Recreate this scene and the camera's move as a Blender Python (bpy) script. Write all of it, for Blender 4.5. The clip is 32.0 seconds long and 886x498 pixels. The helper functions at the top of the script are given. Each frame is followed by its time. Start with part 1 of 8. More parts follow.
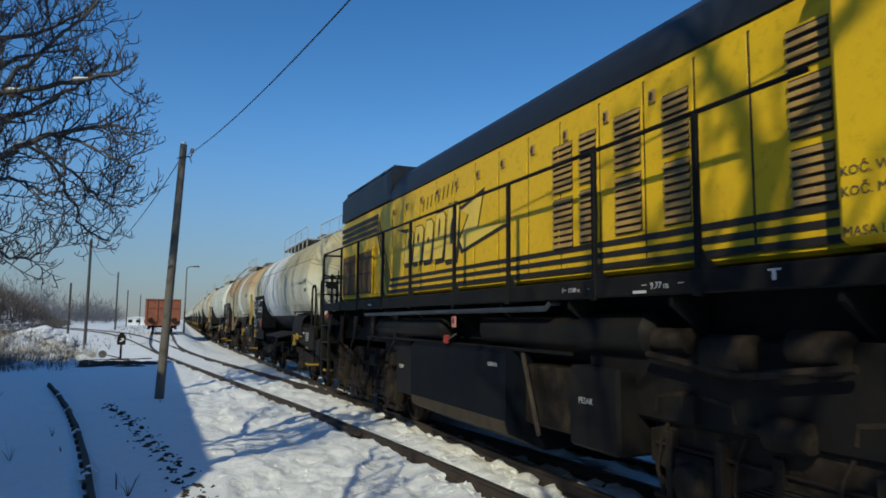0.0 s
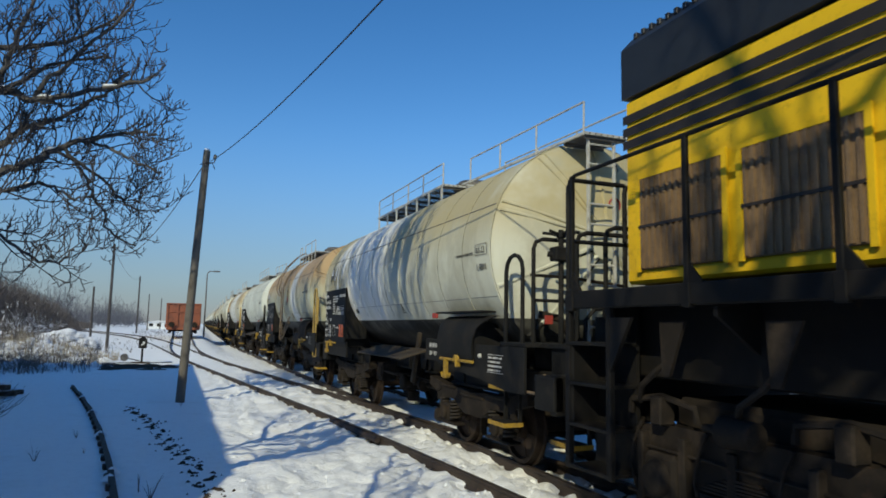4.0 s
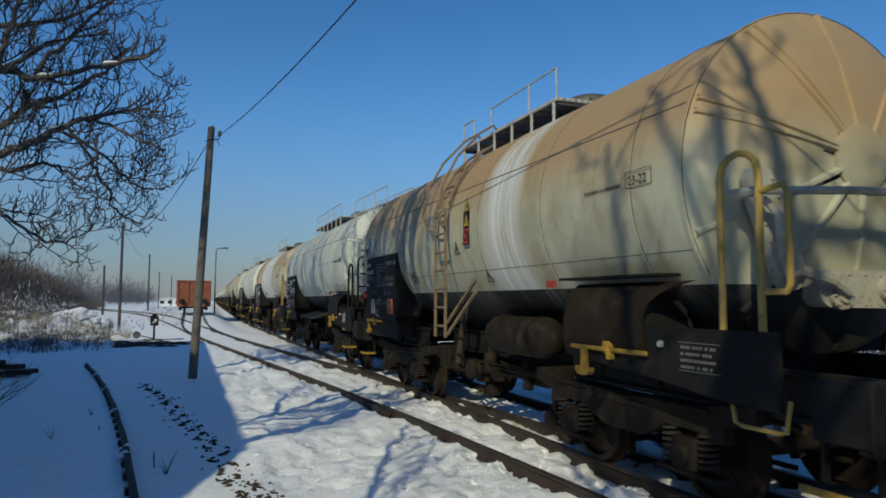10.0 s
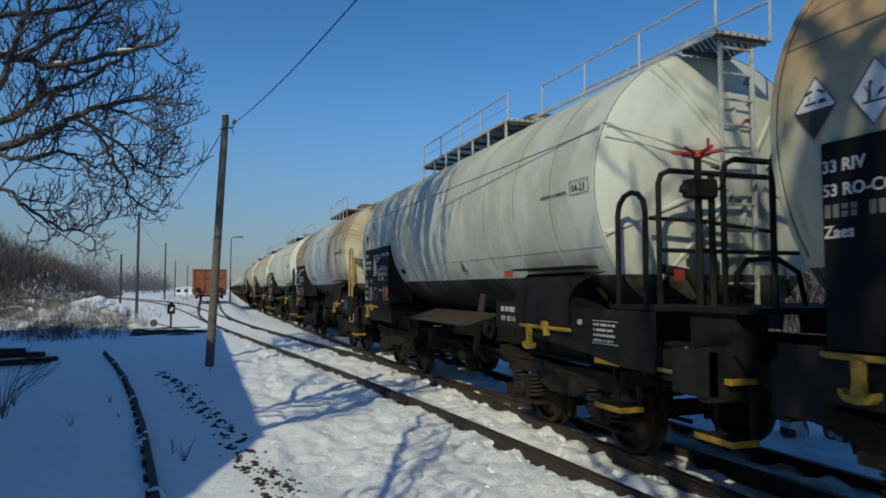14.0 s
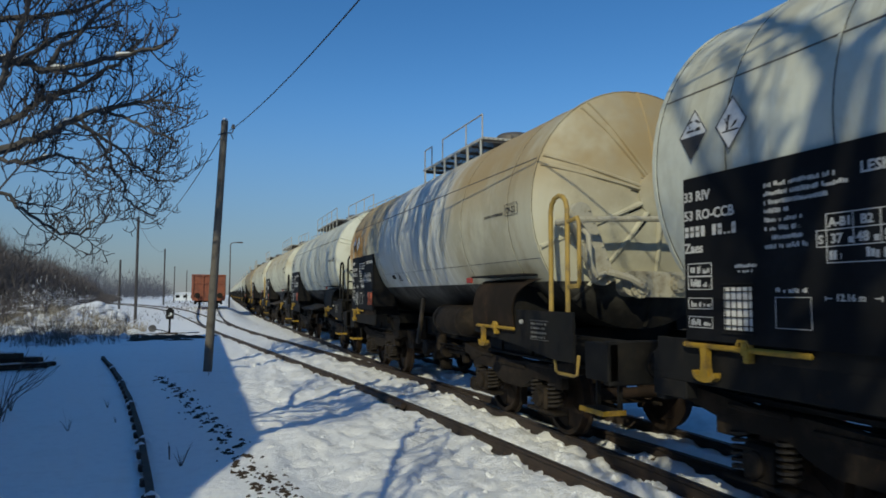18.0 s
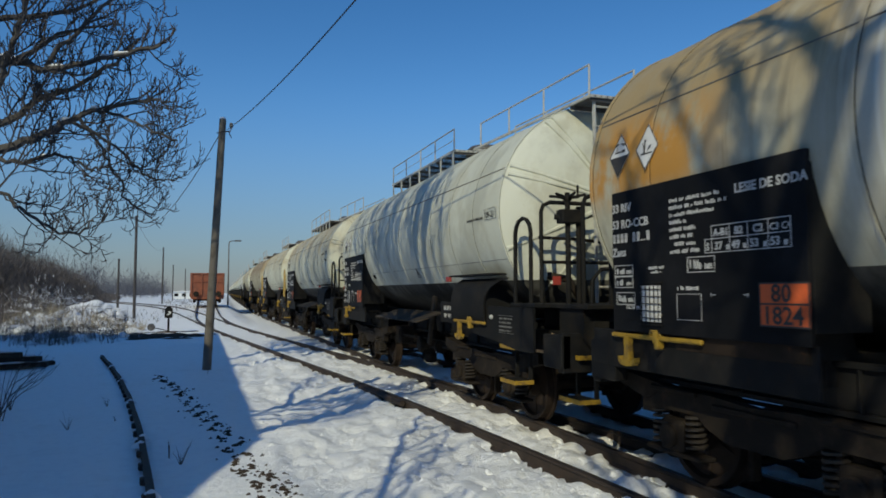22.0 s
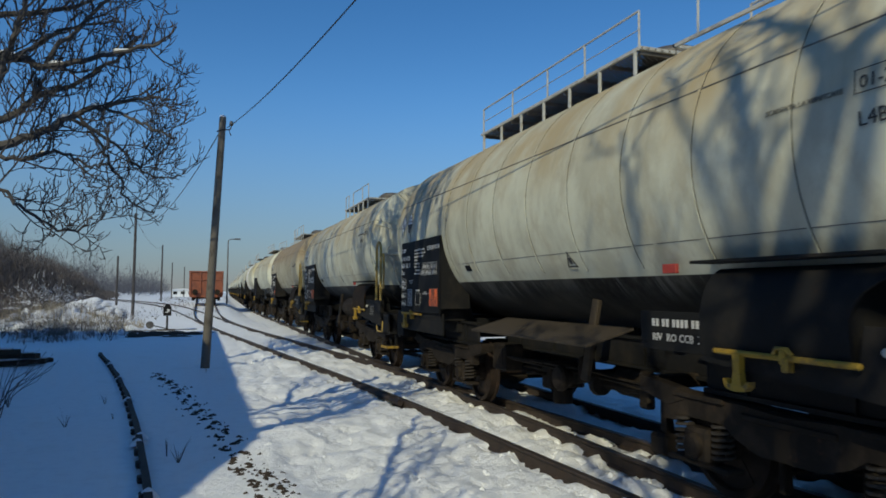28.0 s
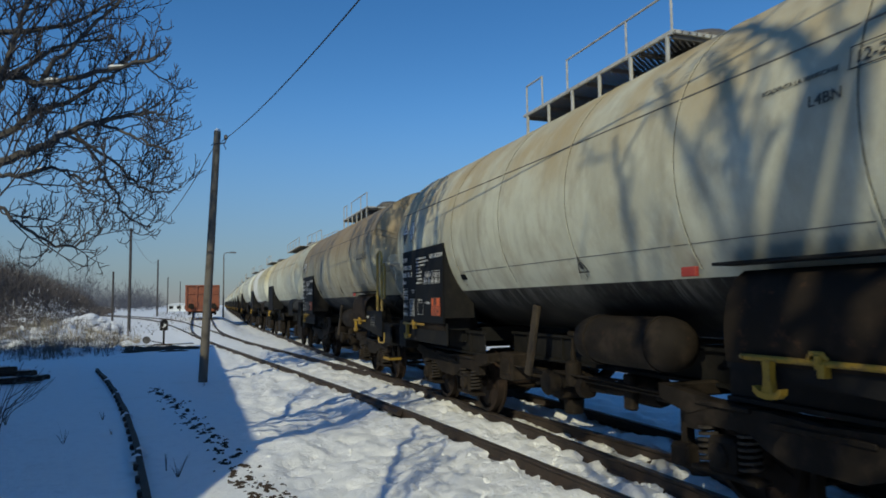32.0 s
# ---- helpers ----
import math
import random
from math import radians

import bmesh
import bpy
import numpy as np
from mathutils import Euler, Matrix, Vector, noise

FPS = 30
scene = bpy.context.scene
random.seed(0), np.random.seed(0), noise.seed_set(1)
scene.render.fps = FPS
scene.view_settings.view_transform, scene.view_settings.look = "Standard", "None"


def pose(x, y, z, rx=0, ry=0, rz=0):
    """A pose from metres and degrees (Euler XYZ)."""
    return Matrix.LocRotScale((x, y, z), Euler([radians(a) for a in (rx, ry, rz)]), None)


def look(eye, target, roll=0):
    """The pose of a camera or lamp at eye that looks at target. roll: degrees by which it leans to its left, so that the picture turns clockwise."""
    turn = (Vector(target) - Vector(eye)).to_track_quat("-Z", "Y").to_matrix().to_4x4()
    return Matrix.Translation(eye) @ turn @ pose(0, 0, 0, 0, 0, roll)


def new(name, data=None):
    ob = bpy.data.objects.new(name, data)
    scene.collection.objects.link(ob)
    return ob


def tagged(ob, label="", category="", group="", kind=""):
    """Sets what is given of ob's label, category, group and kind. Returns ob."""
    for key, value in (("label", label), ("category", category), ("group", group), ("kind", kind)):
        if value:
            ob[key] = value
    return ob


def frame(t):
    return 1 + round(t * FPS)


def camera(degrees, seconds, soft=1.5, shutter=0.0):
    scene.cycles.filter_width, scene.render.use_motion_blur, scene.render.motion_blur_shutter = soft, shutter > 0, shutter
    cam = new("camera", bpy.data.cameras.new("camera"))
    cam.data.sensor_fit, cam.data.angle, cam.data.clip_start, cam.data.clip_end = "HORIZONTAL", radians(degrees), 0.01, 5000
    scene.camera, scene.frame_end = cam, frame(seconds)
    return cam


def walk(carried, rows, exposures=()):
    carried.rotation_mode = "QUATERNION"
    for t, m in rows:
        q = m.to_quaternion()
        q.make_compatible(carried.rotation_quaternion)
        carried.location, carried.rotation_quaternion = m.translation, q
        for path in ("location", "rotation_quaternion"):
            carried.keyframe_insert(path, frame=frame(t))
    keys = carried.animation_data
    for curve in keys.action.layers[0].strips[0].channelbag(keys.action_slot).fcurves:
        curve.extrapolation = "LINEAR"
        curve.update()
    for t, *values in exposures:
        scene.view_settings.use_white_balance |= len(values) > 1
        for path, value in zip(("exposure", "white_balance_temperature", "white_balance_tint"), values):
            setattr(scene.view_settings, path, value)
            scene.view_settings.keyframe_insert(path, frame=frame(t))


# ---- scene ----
cam = camera(66.32, 32.0, soft=1.75, shutter=0.18)


def view(heading, tilt, lean, dx, dy, dz):
    a, b = radians(heading), radians(tilt)
    eye = Vector((dx, dy, 1.85 + dz))
    return look(eye, eye + Vector((math.sin(a) * math.cos(b), math.cos(a) * math.cos(b), math.sin(b))), lean)


# Hand-held: heading right of the track, tilt up, lean to the left, drift of the eye.
walk(cam, [
    (0.0, view(22.714, 6.108, 0.502, 0.044, -0.105, 0.002)),
    (0.5, view(22.479, 6.022, 0.523, 0.051, -0.087, 0.008)),
    (1.0, view(22.320, 6.015, 0.686, 0.039, -0.106, 0.003)),
    (1.5, view(22.052, 6.010, 0.854, 0.018, -0.084, 0.003)),
    (2.0, view(21.759, 6.039, 0.877, 0.018, -0.074, 0.010)),
    (2.5, view(21.611, 6.207, 0.954, 0.014, -0.085, 0.014)),
    (3.0, view(21.522, 6.518, 1.130, 0.001, -0.084, 0.007)),
    (3.5, view(21.361, 6.655, 1.151, 0.003, -0.094, 0.006)),
    (5.5, view(20.376, 6.520, 0.852, 0.016, -0.052, -0.005)),
    (6.0, view(20.119, 6.182, 0.628, 0.019, -0.028, -0.002)),
    (6.5, view(20.153, 5.754, 0.658, 0.025, -0.042, -0.001)),
    (7.0, view(20.188, 5.452, 0.594, 0.032, -0.009, 0.001)),
    (7.5, view(20.260, 5.259, 0.674, 0.021, -0.009, 0.006)),
    (8.0, view(20.336, 5.212, 0.697, 0.028, -0.018, 0.004)),
    (8.5, view(20.370, 5.083, 0.425, 0.036, -0.016, 0.012)),
    (9.0, view(20.368, 4.863, 0.200, 0.043, -0.035, 0.011)),
    (9.5, view(20.482, 4.736, 0.254, 0.029, -0.021, 0.002)),
    (10.0, view(20.555, 4.372, 0.184, 0.022, -0.043, 0.012)),
    (10.5, view(20.571, 4.026, 0.106, 0.030, -0.034, 0.001)),
    (11.0, view(20.584, 3.716, 0.059, 0.033, -0.019, 0.002)),
    (11.5, view(20.534, 3.514, -0.027, 0.037, -0.004, -0.001)),
    (12.0, view(20.419, 3.333, -0.085, 0.025, -0.031, -0.003)),
    (12.5, view(20.207, 3.266, -0.101, 0.019, -0.006, 0.007)),
    (13.0, view(19.968, 3.317, 0.000, -0.000, -0.000, 0.000)),
    (13.5, view(19.646, 3.292, -0.072, 0.011, -0.010, 0.005)),
    (14.0, view(19.407, 3.363, 0.045, 0.016, 0.022, 0.005)),
    (14.5, view(19.284, 3.510, 0.087, 0.019, 0.003, -0.007)),
    (16.5, view(19.428, 4.036, 0.069, 0.014, 0.022, -0.007)),
    (17.0, view(19.452, 3.915, 0.024, 0.024, 0.028, 0.006)),
    (17.5, view(19.500, 3.929, 0.109, 0.022, 0.029, -0.008)),
    (18.0, view(19.448, 3.867, 0.114, 0.034, 0.025, -0.012)),
    (18.5, view(19.433, 3.765, 0.120, 0.039, 0.024, -0.006)),
    (19.0, view(19.430, 3.682, -0.037, 0.048, 0.031, -0.007)),
    (19.5, view(19.438, 3.625, -0.191, 0.048, 0.021, -0.008)),
    (20.0, view(19.428, 3.592, -0.213, 0.043, 0.032, -0.007)),
    (20.5, view(19.456, 3.514, -0.285, 0.046, 0.024, 0.000)),
    (21.0, view(19.507, 3.561, -0.176, 0.038, 0.031, -0.011)),
    (21.5, view(19.570, 3.582, -0.104, 0.027, 0.007, -0.005)),
    (22.0, view(19.566, 3.662, -0.097, 0.030, 0.012, -0.008)),
    (22.5, view(19.581, 3.777, -0.171, 0.030, -0.010, -0.004)),
    (23.0, view(19.558, 3.834, -0.199, 0.030, -0.004, -0.008)),
    (23.5, view(19.504, 3.912, -0.209, 0.025, 0.021, -0.012)),
    (24.0, view(19.447, 3.881, -0.289, 0.031, -0.004, -0.001)),
    (24.5, view(19.399, 3.906, -0.222, 0.026, 0.014, -0.013)),
    (25.0, view(19.335, 3.835, -0.205, 0.032, 0.022, -0.009)),
    (25.5, view(19.324, 3.812, -0.203, 0.035, 0.003, -0.013)),
    (27.5, view(19.561, 3.708, 0.362, 0.030, 0.021, -0.018)),
    (28.0, view(19.623, 3.638, 0.303, 0.033, 0.016, -0.006)),
    (28.5, view(19.702, 3.691, 0.297, 0.028, 0.011, -0.016)),
    (29.0, view(19.825, 3.686, 0.228, 0.031, -0.012, -0.010)),
    (29.5, view(19.947, 3.896, 0.277, 0.011, 0.004, -0.019)),
    (30.0, view(19.958, 4.157, 0.062, 0.024, -0.021, -0.008)),
    (30.5, view(20.032, 4.532, -0.091, 0.017, -0.043, -0.012)),
    (31.0, view(20.059, 4.617, -0.400, 0.018, -0.033, -0.020)),
    (31.5, view(20.029, 4.510, -0.715, 0.026, -0.037, -0.010)),
    (32.0, view(19.972, 4.455, -0.755, 0.016, -0.017, -0.016)),
], exposures=[(0.0, 0.09), (1.0, 0.22), (3.0, 0.26), (3.5, 0.26), (6.0, 0.06), (8.0, -0.05), (32.0, -0.03)])

# ---- light ----
SUN_EL, SUN_AZ = 33.0, 222.0  # elevation; azimuth clockwise from +Y
world = bpy.data.worlds.new("world")
scene.world = world
world.use_nodes = True
wn = world.node_tree.nodes
sky = wn.new("ShaderNodeTexSky")
sky.sky_type, sky.sun_disc = "NISHITA", False
sky.sun_elevation, sky.sun_rotation = radians(SUN_EL), radians(SUN_AZ)
sky.altitude, sky.air_density, sky.dust_density, sky.ozone_density = 100, 1.0, 0.15, 3.2
tint = wn.new("ShaderNodeHueSaturation")
tint.inputs["Saturation"].default_value = 1.29
tint.inputs["Hue"].default_value = 0.503
world.node_tree.links.new(sky.outputs[0], tint.inputs["Color"])
# pale winter haze low over the horizon
co, sep = wn.new("ShaderNodeTexCoord"), wn.new("ShaderNodeSeparateXYZ")
low, haze = wn.new("ShaderNodeMapRange"), wn.new("ShaderNodeMix")
low.interpolation_type = "SMOOTHSTEP"
low.inputs["From Min"].default_value, low.inputs["From Max"].default_value = -0.02, 0.30
low.inputs["To Min"].default_value, low.inputs["To Max"].default_value = 0.8, 0.0
haze.data_type = "RGBA"
haze.inputs[7].default_value = (0.84, 1.29, 2.10, 1)
world.node_tree.links.new(co.outputs["Generated"], sep.inputs[0])
world.node_tree.links.new(sep.outputs[2], low.inputs["Value"])
world.node_tree.links.new(low.outputs[0], haze.inputs[0])
world.node_tree.links.new(tint.outputs[0], haze.inputs[6])
world.node_tree.links.new(haze.outputs[2], wn["Background"].inputs[0])
wn["Background"].inputs[1].default_value = 0.111
sun = new("sun", bpy.data.lights.new("sun", "SUN"))
sun.data.energy, sun.data.angle, sun.data.color = 2.7, radians(0.45), (0.985, 0.92, 0.64)
sd = Vector((math.sin(radians(SUN_AZ)) * math.cos(radians(SUN_EL)), math.cos(radians(SUN_AZ)) * math.cos(radians(SUN_EL)), math.sin(radians(SUN_EL))))
sun.matrix_world = look(sd * 50, (0, 0, 0))

# ---- materials ----


class Mat:
    """A node material under construction."""

    def __init__(self, name, colour, rough=0.6, metal=0.0):
        self.m = bpy.data.materials.new(name)
        self.m.use_nodes = True
        self.t = self.m.node_tree
        self.b = self.t.nodes["Principled BSDF"]
        self.b.inputs["Base Color"].default_value = (*colour, 1)
        self.b.inputs["Roughness"].default_value = rough
        self.b.inputs["Metallic"].default_value = metal
        self.col = None
        self.base = colour

    def node(self, kind, **inputs):
        n = self.t.nodes.new(kind)
        for k, v in inputs.items():
            n.inputs[k.replace("_", " ")].default_value = v
        return n

    def link(self, a, b):
        self.t.links.new(a, b)

    def coords(self, scale=(1, 1, 1), space="Object", shift=0.0):
        c = self.node("ShaderNodeTexCoord")
        mp = self.node("ShaderNodeMapping")
        mp.inputs["Scale"].default_value = scale
        self.link(c.outputs[space], mp.inputs["Vector"])
        info = self.node("ShaderNodeObjectInfo")
        mul = self.node("ShaderNodeMath")
        mul.operation = "MULTIPLY"
        mul.inputs[1].default_value = 37.0 * shift
        self.link(info.outputs["Random"], mul.inputs[0])
        self.link(mul.outputs[0], mp.inputs["Location"])
        return mp.outputs[0]

    def noise(self, scale, detail=5.0, rough=0.6, stretch=(1, 1, 1), space="Object", shift=0.0, warp=0.0):
        n = self.node("ShaderNodeTexNoise", Scale=scale, Detail=detail, Roughness=rough, Distortion=warp)
        self.link(self.coords(stretch, space, shift), n.inputs["Vector"])
        return n.outputs["Fac"]

    def ramp(self, fac, lo, hi):
        r = self.node("ShaderNodeMapRange")
        r.interpolation_type = "SMOOTHSTEP"
        r.inputs["From Min"].default_value, r.inputs["From Max"].default_value = lo, hi
        self.link(fac, r.inputs["Value"])
        return r.outputs[0]

    def times(self, a, b):
        n = self.node("ShaderNodeMath")
        n.operation = "MULTIPLY"
        self.link(a, n.inputs[0])
        if isinstance(b, float):
            n.inputs[1].default_value = b
        else:
            self.link(b, n.inputs[1])
        return n.outputs[0]

    def height(self, lo, hi):
        c = self.node("ShaderNodeTexCoord")
        s = self.node("ShaderNodeSeparateXYZ")
        self.link(c.outputs["Object"], s.inputs[0])
        return self.ramp(s.outputs[2], lo, hi)

    def along(self, lo, hi):
        c = self.node("ShaderNodeTexCoord")
        s = self.node("ShaderNodeSeparateXYZ")
        self.link(c.outputs["Object"], s.inputs[0])
        return self.ramp(s.outputs[1], lo, hi)

    def over(self, colour, fac):
        mx = self.node("ShaderNodeMix")
        mx.data_type = "RGBA"
        if self.col is None:
            mx.inputs[6].default_value = (*self.base, 1)
        else:
            self.link(self.col, mx.inputs[6])
        mx.inputs[7].default_value = (*colour, 1)
        self.link(fac, mx.inputs[0])
        self.col = mx.outputs[2]
        self.link(self.col, self.b.inputs["Base Color"])
        return self

    def bump(self, fac, strength=0.3, distance=0.01):
        n = self.node("ShaderNodeBump", Strength=strength, Distance=distance)
        self.link(fac, n.inputs["Height"])
        self.link(n.outputs[0], self.b.inputs["Normal"])
        return self

    def gloss(self, fac, lo, hi):
        r = self.node("ShaderNodeMapRange")
        r.inputs["To Min"].default_value, r.inputs["To Max"].default_value = lo, hi
        self.link(fac, r.inputs["Value"])
        self.link(r.outputs[0], self.b.inputs["Roughness"])
        return self


def worn(name, base, dirt, rough=0.6, metal=0.0, amount=(0.45, 0.7), scale=3.0, rust=None, bump=0.25, shine=0.5):
    w = Mat(name, base, rough, metal)
    w.b.inputs["Specular IOR Level"].default_value = shine
    n1, n2 = w.noise(scale, 8, 0.65, shift=1.0), w.noise(scale * 9, 6, 0.7, shift=1.0)
    w.over(dirt, w.ramp(n1, *amount))
    w.over(tuple(c * 0.6 for c in dirt), w.times(w.ramp(n2, 0.5, 0.75), 0.5))
    if rust:
        w.over(rust, w.ramp(w.noise(scale * 2.3, 9, 0.75, shift=1.0), 0.58, 0.68))
    w.bump(n2, bump, 0.004)
    return w.m


def tank_paint(name, base, dust, dust_cut, streak, streaky=(0.0, 1.5), stain=None, stain_at=(0, 0), bright=None, bright_at=(0, 0, 0, 0)):
    """Cladding: crown dust, clouds of dirt and painted dapple shade, lime and rain runs."""
    base, dust, streak = [tuple(c * k for c, k in zip(q, (1.04, 1.07, 0.99))) for q in (base, dust, streak)]
    w = Mat(name, base, 0.62)
    # soft darker clouds: dirt together with tree dapple put into the paint
    w.over(tuple(0.66 * a + 0.12 * b for a, b in zip(base, dust)), w.times(w.ramp(w.noise(1.1, 7, 0.66, (0.8, 1.1, 0.7)), 0.42, 0.62), 0.9))
    big = w.noise(0.55, 5, 0.62, (0.7, 1, 0.8))
    w.over(dust, w.times(w.ramp(big, *dust_cut), w.height(2.7, 3.55)))
    # smaller clouds, again dirt and painted dapple in one
    w.over(streak, w.times(w.ramp(w.noise(1.7, 7, 0.68, (0.8, 1.2, 0.7)), 0.48, 0.68), 0.55))
    if bright:
        chalk = w.times(w.along(*bright_at[:2]), w.along(*bright_at[2:]))
        w.over(bright, w.times(w.ramp(w.noise(1.3, 6, 0.66, (0.5, 1.6, 0.4)), 0.30, 0.52), chalk))
        w.over(tuple(min(0.8, 1.22 * c) for c in bright), w.times(w.times(w.ramp(w.noise(2.2, 5, 0.6, (0.3, 5.0, 0.14), warp=0.3), 0.48, 0.62), chalk), 0.9))
    runs = w.times(w.ramp(w.noise(2.0, 6, 0.66, (0.4, 4.0, 0.2), warp=0.4), 0.50, 0.68), w.ramp(w.noise(0.8, 4, 0.6, shift=1.0), 0.42, 0.62))
    w.over(tuple(0.6 * c for c in streak), w.times(w.times(runs, w.along(*streaky)), 0.5))
    w.over(tuple(0.7 * c for c in streak), w.times(runs, 0.22))
    if stain:
        w.over(stain, w.times(w.times(w.ramp(w.noise(1.9, 6, 0.65, (0.6, 0.9, 0.6)), 0.38, 0.54), w.along(*stain_at)), w.times(w.height(2.5, 2.85), w.height(3.6, 3.2))))
    w.over((0.24, 0.21, 0.16), w.times(w.ramp(w.noise(7.0, 8, 0.78, (0.6, 1.5, 0.5)), 0.60, 0.76), 0.55))
    w.over((0.16, 0.14, 0.11), w.times(w.ramp(w.noise(3.1, 8, 0.75, (0.6, 1.2, 0.5)), 0.62, 0.72), w.height(2.6, 2.0)))
    folds = w.node("ShaderNodeMath")
    folds.operation = "ADD"
    w.link(w.noise(0.9, 4, 0.55, (0.8, 1.3, 0.7)), folds.inputs[0])
    w.link(w.times(w.noise(2.0, 3, 0.6, (0.42, 2.2, 0.34), warp=0.8), 0.22), folds.inputs[1])
    w.bump(folds.outputs[0], 0.5, 0.06)
    w.gloss(w.noise(26.0, 5, 0.7), 0.5, 0.8)
    return w.m


def plain(name, colour, rough=0.6, metal=0.0):
    w = Mat(name, colour, rough, metal)
    n = w.noise(11.0, 6, 0.7, shift=1.0)
    w.over(tuple(c * 0.72 for c in colour), w.times(w.ramp(n, 0.42, 0.72), 0.8))
    w.bump(n, 0.12, 0.003)
    return w.m


def snow_material():
    w = Mat("snow", (0.89, 0.905, 0.92), 0.6)
    big, mid, fine = w.noise(0.9, 5, 0.6), w.noise(7.0, 6, 0.65), w.noise(45.0, 4, 0.7)
    w.over((0.78, 0.79, 0.82), w.times(w.ramp(mid, 0.45, 0.75), 0.6))
    w.over((0.70, 0.69, 0.66), w.times(w.ramp(big, 0.56, 0.8), 0.5))
    w.over((0.16, 0.13, 0.09), w.ramp(w.noise(5.2, 9, 0.78), 0.72, 0.76))
    mx = w.node("ShaderNodeMath")
    mx.operation = "ADD"
    w.link(mid, mx.inputs[0])
    w.link(w.times(fine, 0.14), mx.inputs[1])
    w.bump(mx.outputs[0], 0.75, 0.05)
    return w.m


SNOW = snow_material()
SNOW_LUMP = plain("snow_lump", (0.80, 0.82, 0.85), 0.6)
RAIL = worn("rail_rust", (0.04, 0.027, 0.021), (0.02, 0.015, 0.013), 0.8, 0.0, scale=6.0, rust=(0.10, 0.055, 0.034))
RAIL_TOP = plain("rail_head", (0.055, 0.043, 0.037), 0.6, 0.2)
BLACK = worn("black_frame", (0.0125, 0.0127, 0.0132), (0.025, 0.022, 0.019), 0.75, scale=2.6, rust=(0.024, 0.017, 0.012), shine=0.14)
GRIME = worn("bogie_grime", (0.019, 0.0155, 0.0128), (0.042, 0.032, 0.024), 0.75, scale=4.0, rust=(0.05, 0.03, 0.02), bump=0.5, shine=0.11)
BROWN = worn("brown_sheet", (0.020, 0.0155, 0.012), (0.04, 0.028, 0.02), 0.8, scale=2.0, rust=(0.075, 0.04, 0.022), shine=0.1)


def belly_paint():
    """Tarry black with grey dust; pale runs and painted daylight along its upper edge."""
    w = Mat("tank_belly_black", (0.013, 0.0128, 0.0128), 0.6)
    w.b.inputs["Specular IOR Level"].default_value = 0.14
    w.over((0.04, 0.037, 0.032), w.ramp(w.noise(2.0, 8, 0.65), 0.45, 0.7))
    # greyer towards the top: dust mixed with light put into the colour
    w.over((0.10, 0.098, 0.088), w.times(w.ramp(w.noise(1.6, 6, 0.7, (0.5, 1.2, 0.6)), 0.42, 0.66), w.height(1.62, 2.0)))
    w.over((0.34, 0.34, 0.31), w.times(w.times(w.ramp(w.noise(2.2, 5, 0.7, (0.2, 4.5, 0.2), warp=0.4), 0.56, 0.64), w.height(1.7, 1.98)), 0.24))
    w.bump(w.noise(14.0, 5, 0.7), 0.2, 0.004)
    return w.m


BELLY_BLACK = belly_paint()
WHEEL = worn("wheel_steel", (0.028, 0.020, 0.016), (0.05, 0.033, 0.025), 0.65, 0.2, scale=5.0, shine=0.15)
YELLOW = worn("yellow_fitting", (0.36, 0.22, 0.018), (0.16, 0.10, 0.03), 0.65, scale=8.0, rust=(0.06, 0.04, 0.025))
OCHRE = worn("ochre_handrail", (0.42, 0.28, 0.065), (0.24, 0.17, 0.07), 0.6, scale=7.0)
TANBAR = worn("tan_ladder", (0.22, 0.155, 0.092), (0.12, 0.083, 0.052), 0.7, scale=6.0)
WHITEBAR = worn("white_handrail", (0.50, 0.50, 0.47), (0.32, 0.30, 0.27), 0.5, scale=9.0)
GRATE = worn("galvanised_grating", (0.14, 0.13, 0.12), (0.08, 0.07, 0.06), 0.6, 0.3, scale=5.0)
SPRING = worn("dusty_spring_steel", (0.034, 0.028, 0.023), (0.024, 0.02, 0.016), 0.6, scale=6.0, shine=0.3)
SEAM = worn("dull_seam", (0.16, 0.15, 0.13), (0.08, 0.075, 0.065), 0.7, scale=5.0)
RUSTY = worn("rusty_plate", (0.062, 0.049, 0.036), (0.034, 0.028, 0.022), 0.75, scale=3.0, rust=(0.075, 0.05, 0.034), shine=0.2)
PIPE = worn("cream_painted_pipe", (0.46, 0.44, 0.36), (0.30, 0.27, 0.2), 0.6, scale=5.0, rust=(0.2, 0.13, 0.07))
BOARD = worn("black_board", (0.0095, 0.010, 0.0115), (0.018, 0.018, 0.02), 0.6, scale=1.5, bump=0.1, shine=0.07)
LETTER = plain("white_lettering", (0.54, 0.54, 0.53), 0.7)
# white lettering darkened: the shade over these panels is put into its colour
LETTER_DIM = plain("shaded_lettering", (0.15, 0.15, 0.145), 0.8)
INK = plain("dark_lettering", (0.045, 0.042, 0.04), 0.7)
ORANGE = plain("orange_plate", (0.72, 0.13, 0.03), 0.5)
REDP = plain("red_paint", (0.34, 0.045, 0.032), 0.55)
TAG = plain("faded_red_tag", (0.55, 0.2, 0.17), 0.6)
PAPER = plain("white_label", (0.72, 0.72, 0.71), 0.6)
LYELLOW = worn("loco_yellow", (0.76, 0.475, 0.014), (0.56, 0.33, 0.016), 0.45, scale=1.3, amount=(0.5, 0.8), bump=0.05, shine=0.25)
LOUVRE = worn("dusty_louvre", (0.40, 0.25, 0.07), (0.22, 0.14, 0.07), 0.6, scale=6.0)
SIGN_YELLOW = plain("sign_yellow", (0.45, 0.30, 0.03), 0.5)
